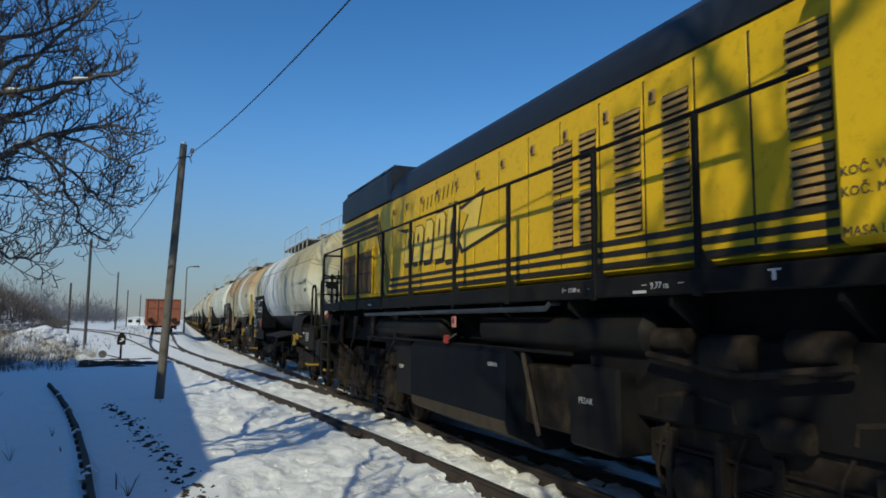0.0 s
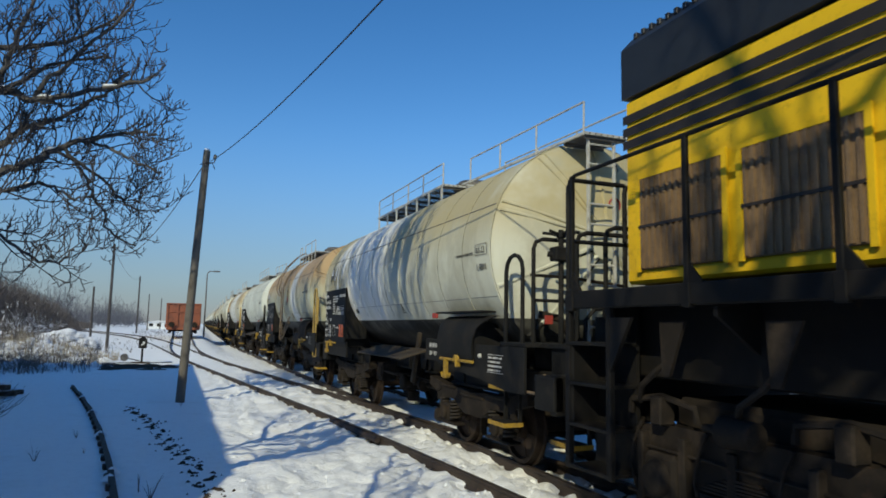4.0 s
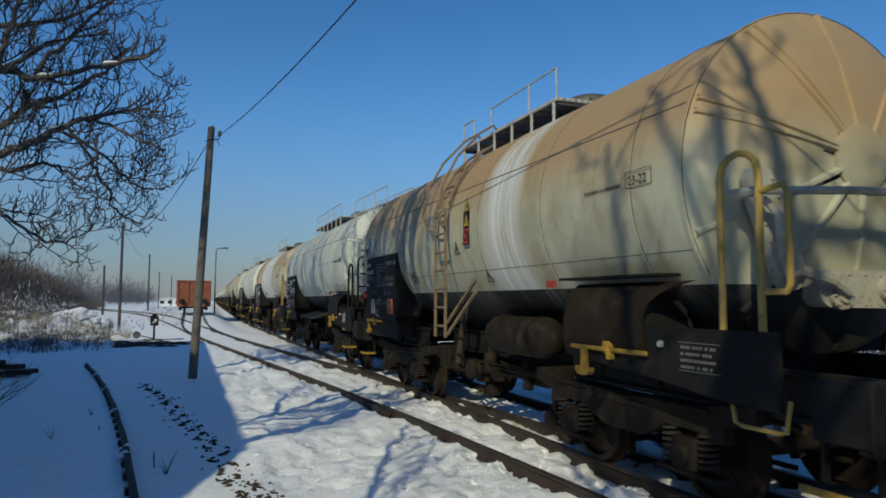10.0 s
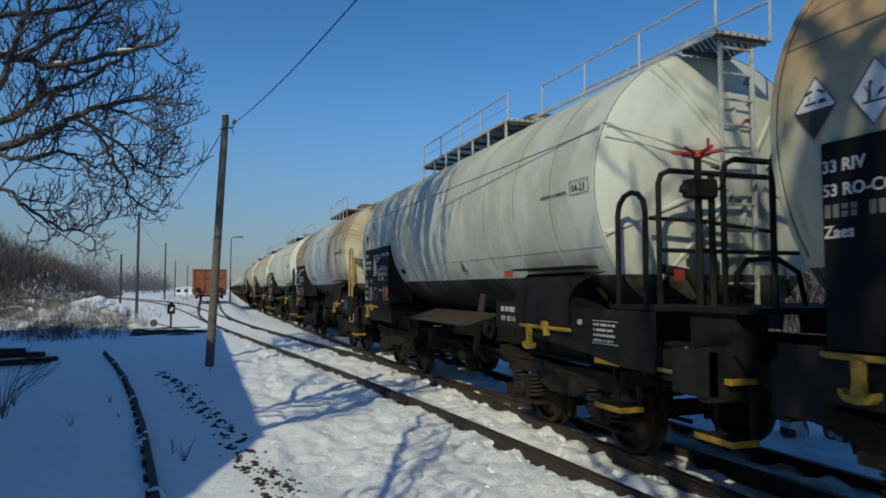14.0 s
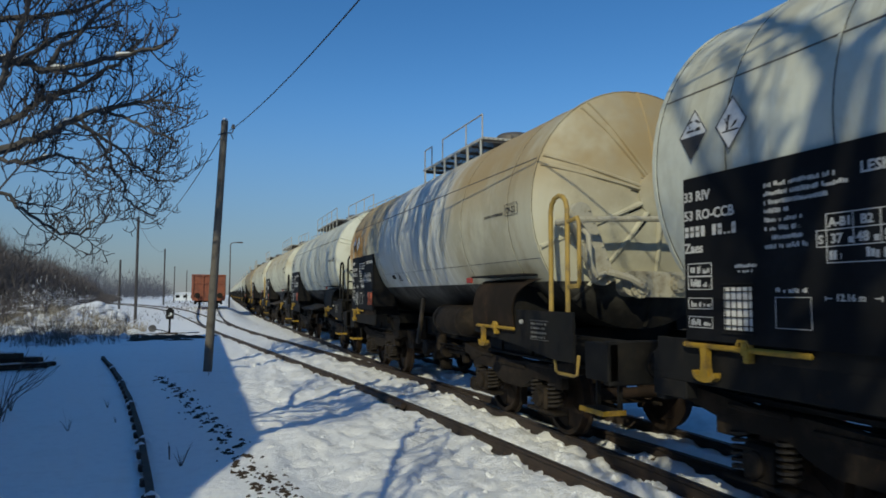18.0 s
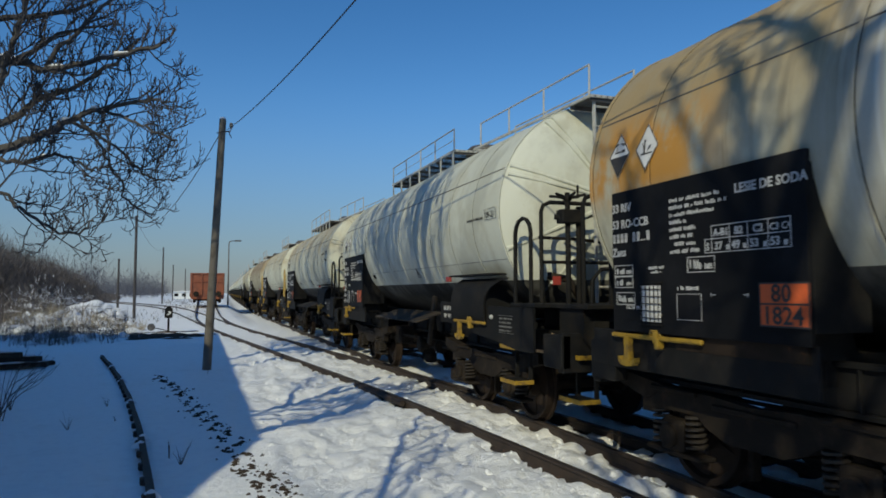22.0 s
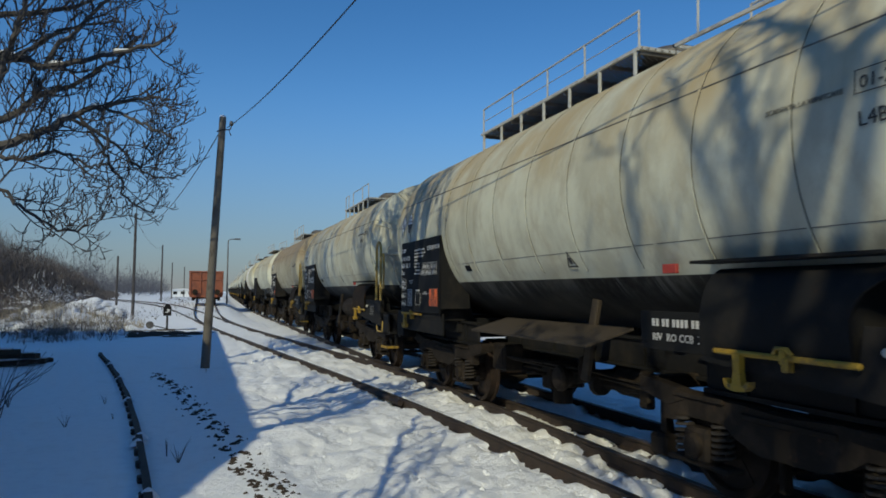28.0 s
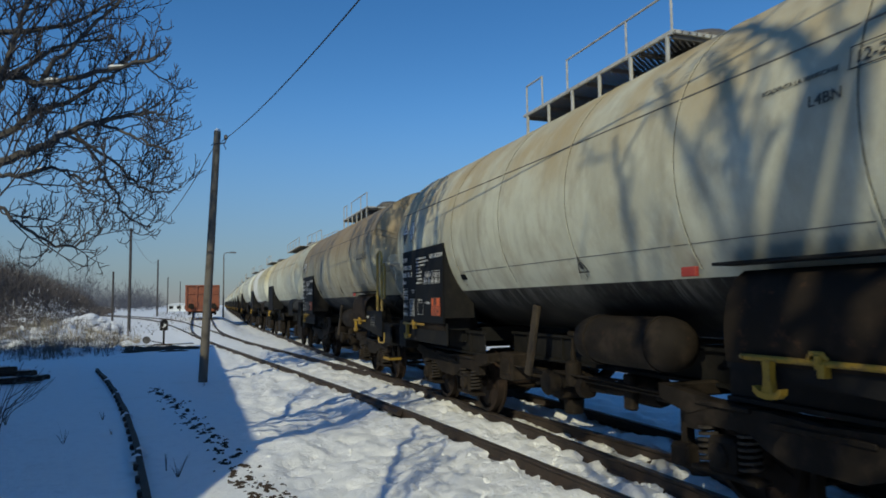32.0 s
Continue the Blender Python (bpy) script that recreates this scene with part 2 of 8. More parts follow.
EMBLEM = worn("emblem_pale_yellow", (0.84, 0.60, 0.08), (0.7, 0.48, 0.06), 0.45, scale=2.0, bump=0.05)
LBLACK = worn("loco_black", (0.0115, 0.0112, 0.0112), (0.019, 0.0165, 0.0145), 0.55, scale=2.0, rust=(0.024, 0.017, 0.012), shine=0.09)
LROOF = worn("loco_roof_grey", (0.016, 0.018, 0.022), (0.010, 0.010, 0.012), 0.5, scale=1.5)
LTANK = worn("loco_fuel_tank_blue_black", (0.006, 0.0085, 0.014), (0.010, 0.011, 0.014), 0.6, scale=1.4, shine=0.07)
LPIPE = worn("loco_pipe_grey", (0.04, 0.046, 0.056), (0.022, 0.023, 0.026), 0.45, scale=4.0, shine=0.4)
STRIPE = plain("brown_black_stripe", (0.022, 0.016, 0.012), 0.6)
GRILLE = worn("brown_grille", (0.19, 0.12, 0.06), (0.11, 0.07, 0.04), 0.7, scale=5.0)
WOOD = worn("weathered_pole", (0.135, 0.122, 0.104), (0.06, 0.053, 0.046), 0.9, scale=3.0, bump=0.6)
BARK = worn("grey_bark", (0.10, 0.095, 0.092), (0.055, 0.051, 0.05), 0.9, scale=7.0, bump=0.7, shine=0.15)
TWIG = worn("twig_bark", (0.075, 0.070, 0.072), (0.05, 0.047, 0.048), 0.85, scale=9.0, shine=0.15)
STRAW = worn("dry_grass", (0.38, 0.325, 0.235), (0.24, 0.205, 0.15), 0.9, scale=2.0)
SCRUB = worn("bare_scrub", (0.13, 0.112, 0.105), (0.085, 0.075, 0.072), 0.9, scale=1.0)
# blue-grey twigs for the distant woods, bluer than the near scrub
FAR_TWIG = worn("blue_grey_far_twigs", (0.115, 0.118, 0.14), (0.08, 0.082, 0.10), 0.9, scale=0.3)
SOIL = worn("trampled_soil", (0.06, 0.045, 0.034), (0.03, 0.024, 0.02), 0.95, scale=9.0, bump=0.8, shine=0.15)
CABLE = plain("cable_rubber", (0.012, 0.012, 0.013), 0.5)
ORANGE_W = worn("orange_wagon_paint", (0.25, 0.075, 0.036), (0.14, 0.05, 0.033), 0.7, scale=2.0, rust=(0.16, 0.06, 0.03))
STEELG = worn("grey_steel", (0.13, 0.125, 0.12), (0.07, 0.065, 0.06), 0.5, 0.3, scale=4.0)
# pale and bluish, so the added building bounces cool light into its shade
PLASTER = worn("pale_plaster", (0.72, 0.75, 0.78), (0.62, 0.64, 0.67), 0.9, scale=0.8)
TILE = worn("roof_tile", (0.22, 0.09, 0.06), (0.14, 0.07, 0.05), 0.85, scale=1.5)

PAINTS = [
    tank_paint("cladding_white_cream", (0.58, 0.57, 0.51), (0.42, 0.35, 0.21), (0.30, 0.50), (0.38, 0.35, 0.28), (2.5, 4.4), stain=(0.37, 0.33, 0.21), stain_at=(2.3, 3.7), bright=(0.74, 0.74, 0.69), bright_at=(-0.6, 0.8, 4.7, 3.9)),
    tank_paint("cladding_tan", (0.47, 0.46, 0.37), (0.40, 0.26, 0.14), (0.2, 0.42), (0.30, 0.22, 0.13), (-0.2, 1.6), bright=(0.60, 0.60, 0.56), bright_at=(-2.1, -1.75, -0.8, -1.1)),
    tank_paint("cladding_grey_white", (0.57, 0.58, 0.56), (0.42, 0.38, 0.29), (0.45, 0.70), (0.40, 0.38, 0.32), (-1.2, 0.6)),
    tank_paint("cladding_beige_rust", (0.51, 0.48, 0.40), (0.36, 0.26, 0.14), (0.30, 0.54), (0.34, 0.28, 0.20), (-2.4, -1.4), stain=(0.50, 0.25, 0.05), stain_at=(3.3, 4.2), bright=(0.58, 0.59, 0.55), bright_at=(-2.2, -1.2, 3.0, 1.9)),
    tank_paint("cladding_pale_white", (0.60, 0.60, 0.56), (0.46, 0.42, 0.33), (0.46, 0.72), (0.42, 0.39, 0.32), (-0.6, 1.4)),
    tank_paint("cladding_cream", (0.57, 0.56, 0.49), (0.42, 0.32, 0.19), (0.36, 0.62), (0.35, 0.30, 0.23), (-0.5, 2.0)),
    tank_paint("cladding_brown_dull", (0.40, 0.36, 0.28), (0.28, 0.20, 0.12), (0.25, 0.5), (0.22, 0.17, 0.11), (-4.0, 0.0)),
]

# ---- mesh helpers ----


class M:
    """Collects faces of one mesh."""

    def __init__(self):
        self.v, self.f, self.k = [], [], []

    def add(self, vs, fs, k=0):
        o = len(self.v)
        self.v += [tuple(p) for p in vs]
        self.f += [tuple(i + o for i in f) for f in fs]
        self.k += [k] * len(fs)
        return self

    def box(self, x0, x1, y0, y1, z0, z1, c=0.0, k=0, turn=None):
        """A box, its edges chamfered by c."""
        if c <= 0:
            vs = [(x, y, z) for z in (z0, z1) for y in (y0, y1) for x in (x0, x1)]
            fs = [(0, 2, 3, 1), (4, 5, 7, 6), (0, 1, 5, 4), (2, 6, 7, 3), (0, 4, 6, 2), (1, 3, 7, 5)]
        else:
            lo, hi, vs, idx = (x0, y0, z0), (x1, y1, z1), [], {}
            for cx in (0, 1):
                for cy in (0, 1):
                    for cz in (0, 1):
                        s = (cx, cy, cz)
                        for a in range(3):
                            p = [hi[i] - c if s[i] else lo[i] + c for i in range(3)]
                            p[a] = hi[a] if s[a] else lo[a]
                            idx[(s, a)] = len(vs)
                            vs.append(tuple(p))
            fs = []
            for a in range(3):
                b, d = (a + 1) % 3, (a + 2) % 3
                for e in (0, 1):
                    q = []
                    for u, w in ((0, 0), (1, 0), (1, 1), (0, 1)):
                        s = [0, 0, 0]
                        s[a], s[b], s[d] = e, u, w
                        q.append(idx[(tuple(s), a)])
                    fs.append(tuple(q if e else q[::-1]))
                for u in (0, 1):
                    for w in (0, 1):
                        s0, s1 = [0, 0, 0], [0, 0, 0]
                        s0[b] = s1[b] = u
                        s0[d] = s1[d] = w
                        s1[a] = 1
                        q = (idx[(tuple(s0), b)], idx[(tuple(s1), b)], idx[(tuple(s1), d)], idx[(tuple(s0), d)])
                        fs.append(q if u == w else q[::-1])
            for s in [(i, j, l) for i in (0, 1) for j in (0, 1) for l in (0, 1)]:
                q = tuple(idx[(s, a)] for a in range(3))
                fs.append(q if sum(s) % 2 else q[::-1])
        if turn is not None:
            vs = [turn @ Vector(p) for p in vs]
        return self.add(vs, fs, k)

    def tube(self, pts, r, seg=8, k=0, caps=True, closed=False):
        """A round bar along points; r may be a list."""
        pts = [Vector(p) for p in pts]
        n = len(pts)
        rs = r if isinstance(r, (list, tuple)) else [r] * n
        vs, side = [], None
        for i, p in enumerate(pts):
            if closed:
                d = pts[(i + 1) % n] - pts[i - 1]
            else:
                d = pts[min(i + 1, n - 1)] - pts[max(i - 1, 0)]
            d = d.normalized() if d.length > 1e-9 else Vector((0, 0, 1))
            if side is None:
                side = d.orthogonal().normalized()
            else:
                side = side - d * side.dot(d)
                side = side.normalized() if side.length > 1e-6 else d.orthogonal().normalized()
            up = d.cross(side)
            for j in range(seg):
                a = 2 * math.pi * j / seg
                vs.append(p + (side * math.cos(a) + up * math.sin(a)) * rs[i])
        fs = []
        for i in range(n if closed else n - 1):
            a, b = i * seg, ((i + 1) % n) * seg
            for j in range(seg):
                l = (j + 1) % seg
                fs.append((a + j, a + l, b + l, b + j))
        if caps and not closed:
            fs.append(tuple(range(seg))[::-1])
            fs.append(tuple(range((n - 1) * seg, n * seg)))
        return self.add(vs, fs, k)

    def lathe(self, prof, axis="y", at=(0, 0, 0), seg=24, k=0, arc=(0.0, 1.0)):
        """Turns (radius, along) pairs about an axis."""
        vs, fs, n = [], [], len(prof)
        full = arc == (0.0, 1.0)
        steps = seg if full else seg + 1
        for j in range(steps):
            a = 2 * math.pi * (arc[0] + (arc[1] - arc[0]) * j / seg)
            for r, h in prof:
                u, w = r * math.cos(a), r * math.sin(a)
                p = {"y": (u, h, w), "x": (h, u, w), "z": (u, w, h)}[axis]
                vs.append((p[0] + at[0], p[1] + at[1], p[2] + at[2]))
        for j in range(seg):
            a, b = j * n, ((j + 1) % steps) * n
            for i in range(n - 1):
                q = (a + i, b + i, b + i + 1, a + i + 1)
                fs.append(q if axis == "x" or axis == "z" else q[::-1])
        return self.add(vs, fs, k)

    def prism(self, outline, a, b, axis="x", k=0):
        """Extrudes an outline of (u, w) pairs from a to b along an axis."""
        def at(u, w, h):
            return {"x": (h, u, w), "y": (u, h, w), "z": (u, w, h)}[axis]
        n = len(outline)
        vs = [at(u, w, a) for u, w in outline] + [at(u, w, b) for u, w in outline]
        fs = [tuple(range(n))[::-1], tuple(range(n, 2 * n))]
        fs += [(i, (i + 1) % n, n + (i + 1) % n, n + i) for i in range(n)]
        area = sum(outline[i - 1][0] * outline[i][1] - outline[i][0] * outline[i - 1][1] for i in range(n))
        if (area > 0) == (axis == "y") and a < b or (area > 0) != (axis == "y") and a > b:
            fs = [f[::-1] for f in fs]
        return self.add(vs, fs, k)

    def mesh(self, name, mats, smooth=True):
        me = bpy.data.meshes.new(name)
        me.from_pydata(self.v, [], self.f)
        for m in mats if isinstance(mats, (list, tuple)) else [mats]:
            me.materials.append(m)
        me.polygons.foreach_set("material_index", self.k)
        if smooth:
            me.polygons.foreach_set("use_smooth", [True] * len(self.f))
            me.set_sharp_from_angle(angle=radians(38))
        me.update()
        return me


CACHE = {}


def cached(key, make):
    if key not in CACHE:
        CACHE[key] = make()
    return CACHE[key]


def part(name, me, parent, label="", at=None, paint=None):
    """One mesh object under a thing or a part."""
    ob = new(name, me)
    ob.parent = parent
    if at is not None:
        ob.matrix_basis = at
    if paint is not None:
        ob.material_slots[0].link = "OBJECT"
        ob.material_slots[0].material = paint
    if label:
        ob["label"] = label
    if name in ("small_writing", "card_holder", "diamond_mark"):
        ob["kind"] = "stuff"
    return ob


def thing(name, label, category, group="", kind="", me=None, at=None):
    ob = new(name, me)
    if at is not None:
        ob.matrix_basis = at
    return tagged(ob, label, category, group, kind)


# Lettering lies on a side that faces -X: it runs towards -Y, its up is +Z.
SIDE = Matrix(((0, 0, -1, 0), (-1, 0, 0, 0), (0, 1, 0, 0), (0, 0, 0, 1)))


def words(text, size, mat, bold=0.0):
    def make():
        cu = bpy.data.curves.new("lettering", "FONT")
        cu.body, cu.size, cu.extrude, cu.offset, cu.resolution_u = text, size, 0.0015, bold, 2
        cu.align_x = "LEFT"
        ob = new("lettering", cu)
        bpy.context.view_layer.update()
        me = bpy.data.meshes.new_from_object(ob.evaluated_get(bpy.context.evaluated_depsgraph_get()))
        bpy.data.objects.remove(ob)
        me.materials.clear()
        me.materials.append(mat)
        return me
    return cached(("words", text, size, bold, mat.name), make)


def skin(y, z, r, zc, out=0.008):
    """A pose on the flank of a lying cylinder, facing out to -X."""
    a = math.asin(max(-1, min(1, (z - zc) / r)))
    return pose(-(r + out) * math.cos(a), y, zc + (r + out) * math.sin(a)) @ Matrix.Rotation(a, 4, "Y") @ SIDE


# ---- ground ----


def smooth(a, b, x):
    u = max(0.0, min(1.0, (x - a) / (b - a)))
    return u * u * (3 - 2 * u)


TRACK_X, GAUGE, RAIL_Z = 5.05, 1.50, 0.13
BEND0, BEND1, BEND = 50.0, 70.0, radians(1.7)


def line_at(d):
    """The running line: place and heading at d metres from the camera's foot."""
    if d <= BEND0:
        return TRACK_X, d, 0.0
    r = (BEND1 - BEND0) / BEND
    a = min(d - BEND0, BEND1 - BEND0) / r
    x, y = TRACK_X + r * (1 - math.cos(a)), BEND0 + r * math.sin(a)
    if d > BEND1:
        x, y = x + (d - BEND1) * math.sin(a), y + (d - BEND1) * math.cos(a)
    return x, y, a


def siding_x(y):
    """Centre of the siding that leaves the running line by a turnout behind the camera."""
    if y < 15:
        return 3.45 + 0.0028 * (400 - (max(y, -5) + 5) ** 2)
    if y < 36:
        return 3.45 - 0.112 * (y - 15)
    u = min(y - 36, 12.0)
    return 1.098 - 0.112 * u + 0.112 * u * u / 24


def branch_x(y):
    u = y - 33
    return 1.434 - 0.112 * u - 0.0012 * u * u


def rise(x, y):
    """Swell of the yard: the far sidings lie higher than the running line."""
    lx = line_at(max(y, 0))[0] if y < 300 else 20
    return 0.58 * smooth(30, 64, y) * (1 - smooth(lx - 3.2, lx - 1.6, x))


DENTS = {}
dent_rng = random.Random(19)
for i in range(420):
    q = dent_rng.random()
    u, v = dent_rng.uniform(0.9, 5.2), 4.0 + 17 * q ** 1.4
    for a in (-1, 0, 1):
        for b in (-1, 0, 1):
            DENTS.setdefault((int(u * 1.25 + 40) + a, int(v * 1.25) + b), []).append((u, v, dent_rng.uniform(0.05, 0.13)))


def ground_z(x, y):
    z = rise(x, y)
    near = 1 - smooth(45, 70, y)
    if near > 0 and -16 < x < 12:
        p = Vector((x, y, 0))
        lane = smooth(0.4, 1.2, x) * (1 - smooth(20, 34, y))
        z += near * (0.05 * noise.noise(p * 0.55) + (0.022 + 0.05 * lane) * noise.noise(Vector((x * 1.2, y * 0.9, 2.0))) + 0.05 * lane * noise.noise(Vector((x * 2.9, y * 1.9, 5.0))) + 0.042 * lane * noise.noise(Vector((x * 4.4, y * 3.3, 7.0))) + 0.03 * lane * noise.noise(Vector((x * 6.5, y * 5.0, 9.0))))
        between = smooth(2.0, 3.0, x + 0.112 * max(0, y - 12)) * (1 - smooth(9, 11, x))
        z += near * between * (0.035 * noise.noise(p * 4.3) + 0.022 * noise.noise(p * 9.0))
        z += near * 0.035 * between
        for c in (siding_x(y) - 0.75, siding_x(y) + 0.75, TRACK_X - 0.75, TRACK_X + 0.75):
            d = abs(x - c)
            if d < 0.3:
                z -= near * (0.035 if c < 4.0 else 0.06) * (1 - smooth(0.05, 0.3, d)) * (0.7 + noise.noise(p * 3.1))
        path = -0.3 + 0.062 * (11 - y) + 0.12 * math.sin(y * 0.7)
        if 5 < y < 21:
            z -= 0.03 * (1 - smooth(0.1, 0.45, abs(x - path))) * (0.5 + noise.noise(p * 3.6))
        for dx, dy, dr in DENTS.get((int(x * 1.25 + 40), int(y * 1.25)), ()):
            d = math.hypot(x - dx, (y - dy) * 0.7) / dr
            if d < 1.6:
                z += near * (0.014 * math.exp(-((d - 1.1) / 0.3) ** 2) - 0.04 * max(0.0, 1 - d * d))
    if x < -2.5 and 24 < y < 60:
        m = math.exp(-((x + 7.0) / 2.2) ** 2 - ((y - 37.0) / 3.5) ** 2)
        z += 0.75 * m * (1 + 0.4 * noise.noise(Vector((x, y, 3)) * 1.1))
    if x < -8 and y > 30:
        z += 1.3 * smooth(-9.5, -15.0, x + 0.12 * (y - 45)) * smooth(34, 50, y)
    return z


def spaced(stops):
    out = []
    for a, b, step in stops:
        n = max(1, round((b - a) / step))
        out += [a + (b - a) * i / n for i in range(n)]
    return out + [stops[-1][1]]


def build_ground():
    xs = spaced([(-1500, -200, 130), (-200, -40, 16), (-40, -14, 2.6), (-14, -4, 0.4), (-4, -0.4, 0.13), (-0.4, 7.0, 0.085), (7, 14, 0.5), (14, 60, 5), (60, 300, 40), (300, 1500, 200)])
    ys = spaced([(-300, -40, 26), (-40, -4, 3), (-4, 4, 0.4), (4, 14, 0.09), (14, 26, 0.16), (26, 46, 0.4), (46, 80, 1.0), (80, 200, 6), (200, 600, 40), (600, 2500, 190)])
    m = M()
    nx = len(xs)
    vs = [(x, y, ground_z(x, y)) for y in ys for x in xs]
    fs = [(j * nx + i, j * nx + i + 1, (j + 1) * nx + i + 1, (j + 1) * nx + i) for j in range(len(ys) - 1) for i in range(nx - 1)]
    me = bpy.data.meshes.new("ground")
    me.from_pydata(vs, [], fs)
    me.materials.append(SNOW)
    me.polygons.foreach_set("use_smooth", [True] * len(fs))
    return thing("ground", "rumpled trodden snow over a railway yard", "snow", kind="structure", me=me)


build_ground()

RAIL_PROFILE = [(-0.036, 0), (-0.037, -0.024), (-0.01, -0.045), (-0.009, -0.13), (-0.06, -0.16), (0.06, -0.16), (0.009, -0.13), (0.01, -0.045), (0.037, -0.024), (0.036, 0)]


def rail(name, pts, label, k=RAIL, head=None):
    m = M()
    vs, n = [], len(RAIL_PROFILE)
    for i, p in enumerate(pts):
        a, b = pts[max(i - 1, 0)], pts[min(i + 1, len(pts) - 1)]
        d = Vector((b[0] - a[0], b[1] - a[1], 0)).normalized()
        s = Vector((d.y, -d.x, 0))
        vs += [Vector(p) + s * u + Vector((0, 0, w)) for u, w in RAIL_PROFILE]
    fs, kk = [], []
    for i in range(len(pts) - 1):
        for j in range(n):
            l = (j + 1) % n
            fs.append((i * n + j, i * n + l, (i + 1) * n + l, (i + 1) * n + j))
            kk.append(1 if j == n - 1 else 0)
    m.add(vs, fs)
    m.k = kk
    m.f.append(tuple(range(n)))
    m.f.append(tuple(range((len(pts) - 1) * n, len(pts) * n))[::-1])
    m.k += [0, 0]
    return thing(name, label, "rail", kind="structure", me=m.mesh(name, [k, head or RAIL_TOP]))


def line_pts(side):
    out = []
    for d in spaced([(-60, 40, 4), (40, 260, 6)]):
        x, y, a = line_at(d)
        out.append((x + side * math.cos(a), y - side * math.sin(a), RAIL_Z))
    return out


YS = spaced([(-5, 60, 1.5), (60, 150, 6)])
rail("rail_1", line_pts(-0.75), "rusty running rail of the loaded track, half sunk in snow")
rail("rail_2", line_pts(0.75), "rusty running rail under the train, half sunk in snow")
rail("rail_3", [(siding_x(y) - 0.75, y, RAIL_Z + rise(siding_x(y), y)) for y in YS], "rusty siding rail edged with ragged snow")
rail("rail_4", [(siding_x(y) + 0.75, y, RAIL_Z + rise(siding_x(y), y)) for y in YS], "rusty siding rail crossing the running line")
YB = spaced([(33, 110, 2.5)])
rail("rail_5", [(branch_x(y) - 0.75, y, RAIL_Z - 0.03 + rise(branch_x(y), y)) for y in YB], "rusty rail of a branch siding in snow")
rail("rail_6", [(branch_x(y) + 0.75, y, RAIL_Z - 0.03 + rise(branch_x(y), y)) for y in YB], "rusty rail of a branch siding in snow")


def old_rail_x(y):
    u = y - 6.74
    return -0.37 - 0.098 * u - 0.0036 * u * u


rail("rail_7", [(old_rail_x(y), y, 0.075 + 0.015 * math.sin(y * 2.1)) for y in spaced([(3, 21.5, 0.3)])], "disused rail almost buried in blue shadowed snow", RAIL, RAIL)

clip_mesh = M().box(-0.02, 0.03, -0.05, 0.05, -0.04, 0.03, 0.01).mesh("rail_clip", RAIL)
for i in range(30):
    y = 3.6 + 0.6 * i
    thing("rail_clip", "rusty rail clip half buried in snow", "rail clip", "clips of the disused rail", kind="structure", me=clip_mesh, at=pose(old_rail_x(y) - 0.055, y, 0.05, rz=5 + 0.6 * i))

# check rails and fish plates of the turnout
for y0, y1, off in ((15.2, 19.0, 0.81), (10.5, 12.9, -0.83)):
    m = M()
    m.tube([(siding_x(y) + off, y, RAIL_Z - 0.05) for y in spaced([(y0, y1, 0.5)])], 0.05, 6)
    thing("check_rail", "short rusty check rail beside the siding rail", "rail", kind="structure", me=m.mesh("check_rail", RAIL))


# ---- wagons ----
R, ZC = 1.46, 2.89  # tank radius and axis height
Y_END0, Y_END1 = -4.78, 5.42  # seams of the tank's ends


def tank_shell():
    m, seg = M(), 56
    prof = [(0.02, Y_END0 - 0.34), (R * 0.35, Y_END0 - 0.31), (R * 0.7, Y_END0 - 0.2), (R * 0.95, Y_END0 - 0.05), (R, Y_END0), (R, Y_END0 + 0.02)]
    prof += [(R, Y_END0 + 0.02 + (Y_END1 - Y_END0 - 0.04) * i / 12) for i in range(1, 13)]
    prof += [(R, Y_END1), (R * 0.95, Y_END1 + 0.05), (R * 0.7, Y_END1 + 0.2), (R * 0.35, Y_END1 + 0.31), (0.02, Y_END1 + 0.34)]
    m.lathe(prof, "y", (0, 0, ZC), seg)
    me = m.mesh("tank", [PAINTS[0], BELLY_BLACK])
    bm = bmesh.new()
    bm.from_mesh(me)
    bmesh.ops.bisect_plane(bm, geom=bm.verts[:] + bm.edges[:] + bm.faces[:], plane_co=(0, 0, 2.0), plane_no=(0, 0, 1))
    for f in bm.faces:
        if f.calc_center_median().z < 2.0:
            f.material_index = 1
    bm.to_mesh(me)
    bm.free()
    return me


def ring_band(y, w=0.03, out=0.006):
    """A lapped seam: raised strip with a dark gap beside it."""
    m = M()
    m.lathe([(R, y - w / 2), (R + out, y - w / 2 + 0.003), (R + out, y + w / 2 - 0.003), (R, y + w / 2)], "y", (0, 0, ZC), 40, arc=(-0.095, 0.595))
    m.lathe([(R + 0.002, y - w / 2 - 0.010), (R + 0.0025, y - w / 2)], "y", (0, 0, ZC), 40, k=1, arc=(-0.095, 0.595))
    return m.mesh("cladding_band", [PAINTS[0], BELLY_BLACK])


HUB = (0.05, ZC + 0.13)


def dish_y(x, z):
    r = math.hypot(x, z - ZC)
    return Y_END0 - 0.34 * max(0.0, 1 - (r / R) ** 1.9)


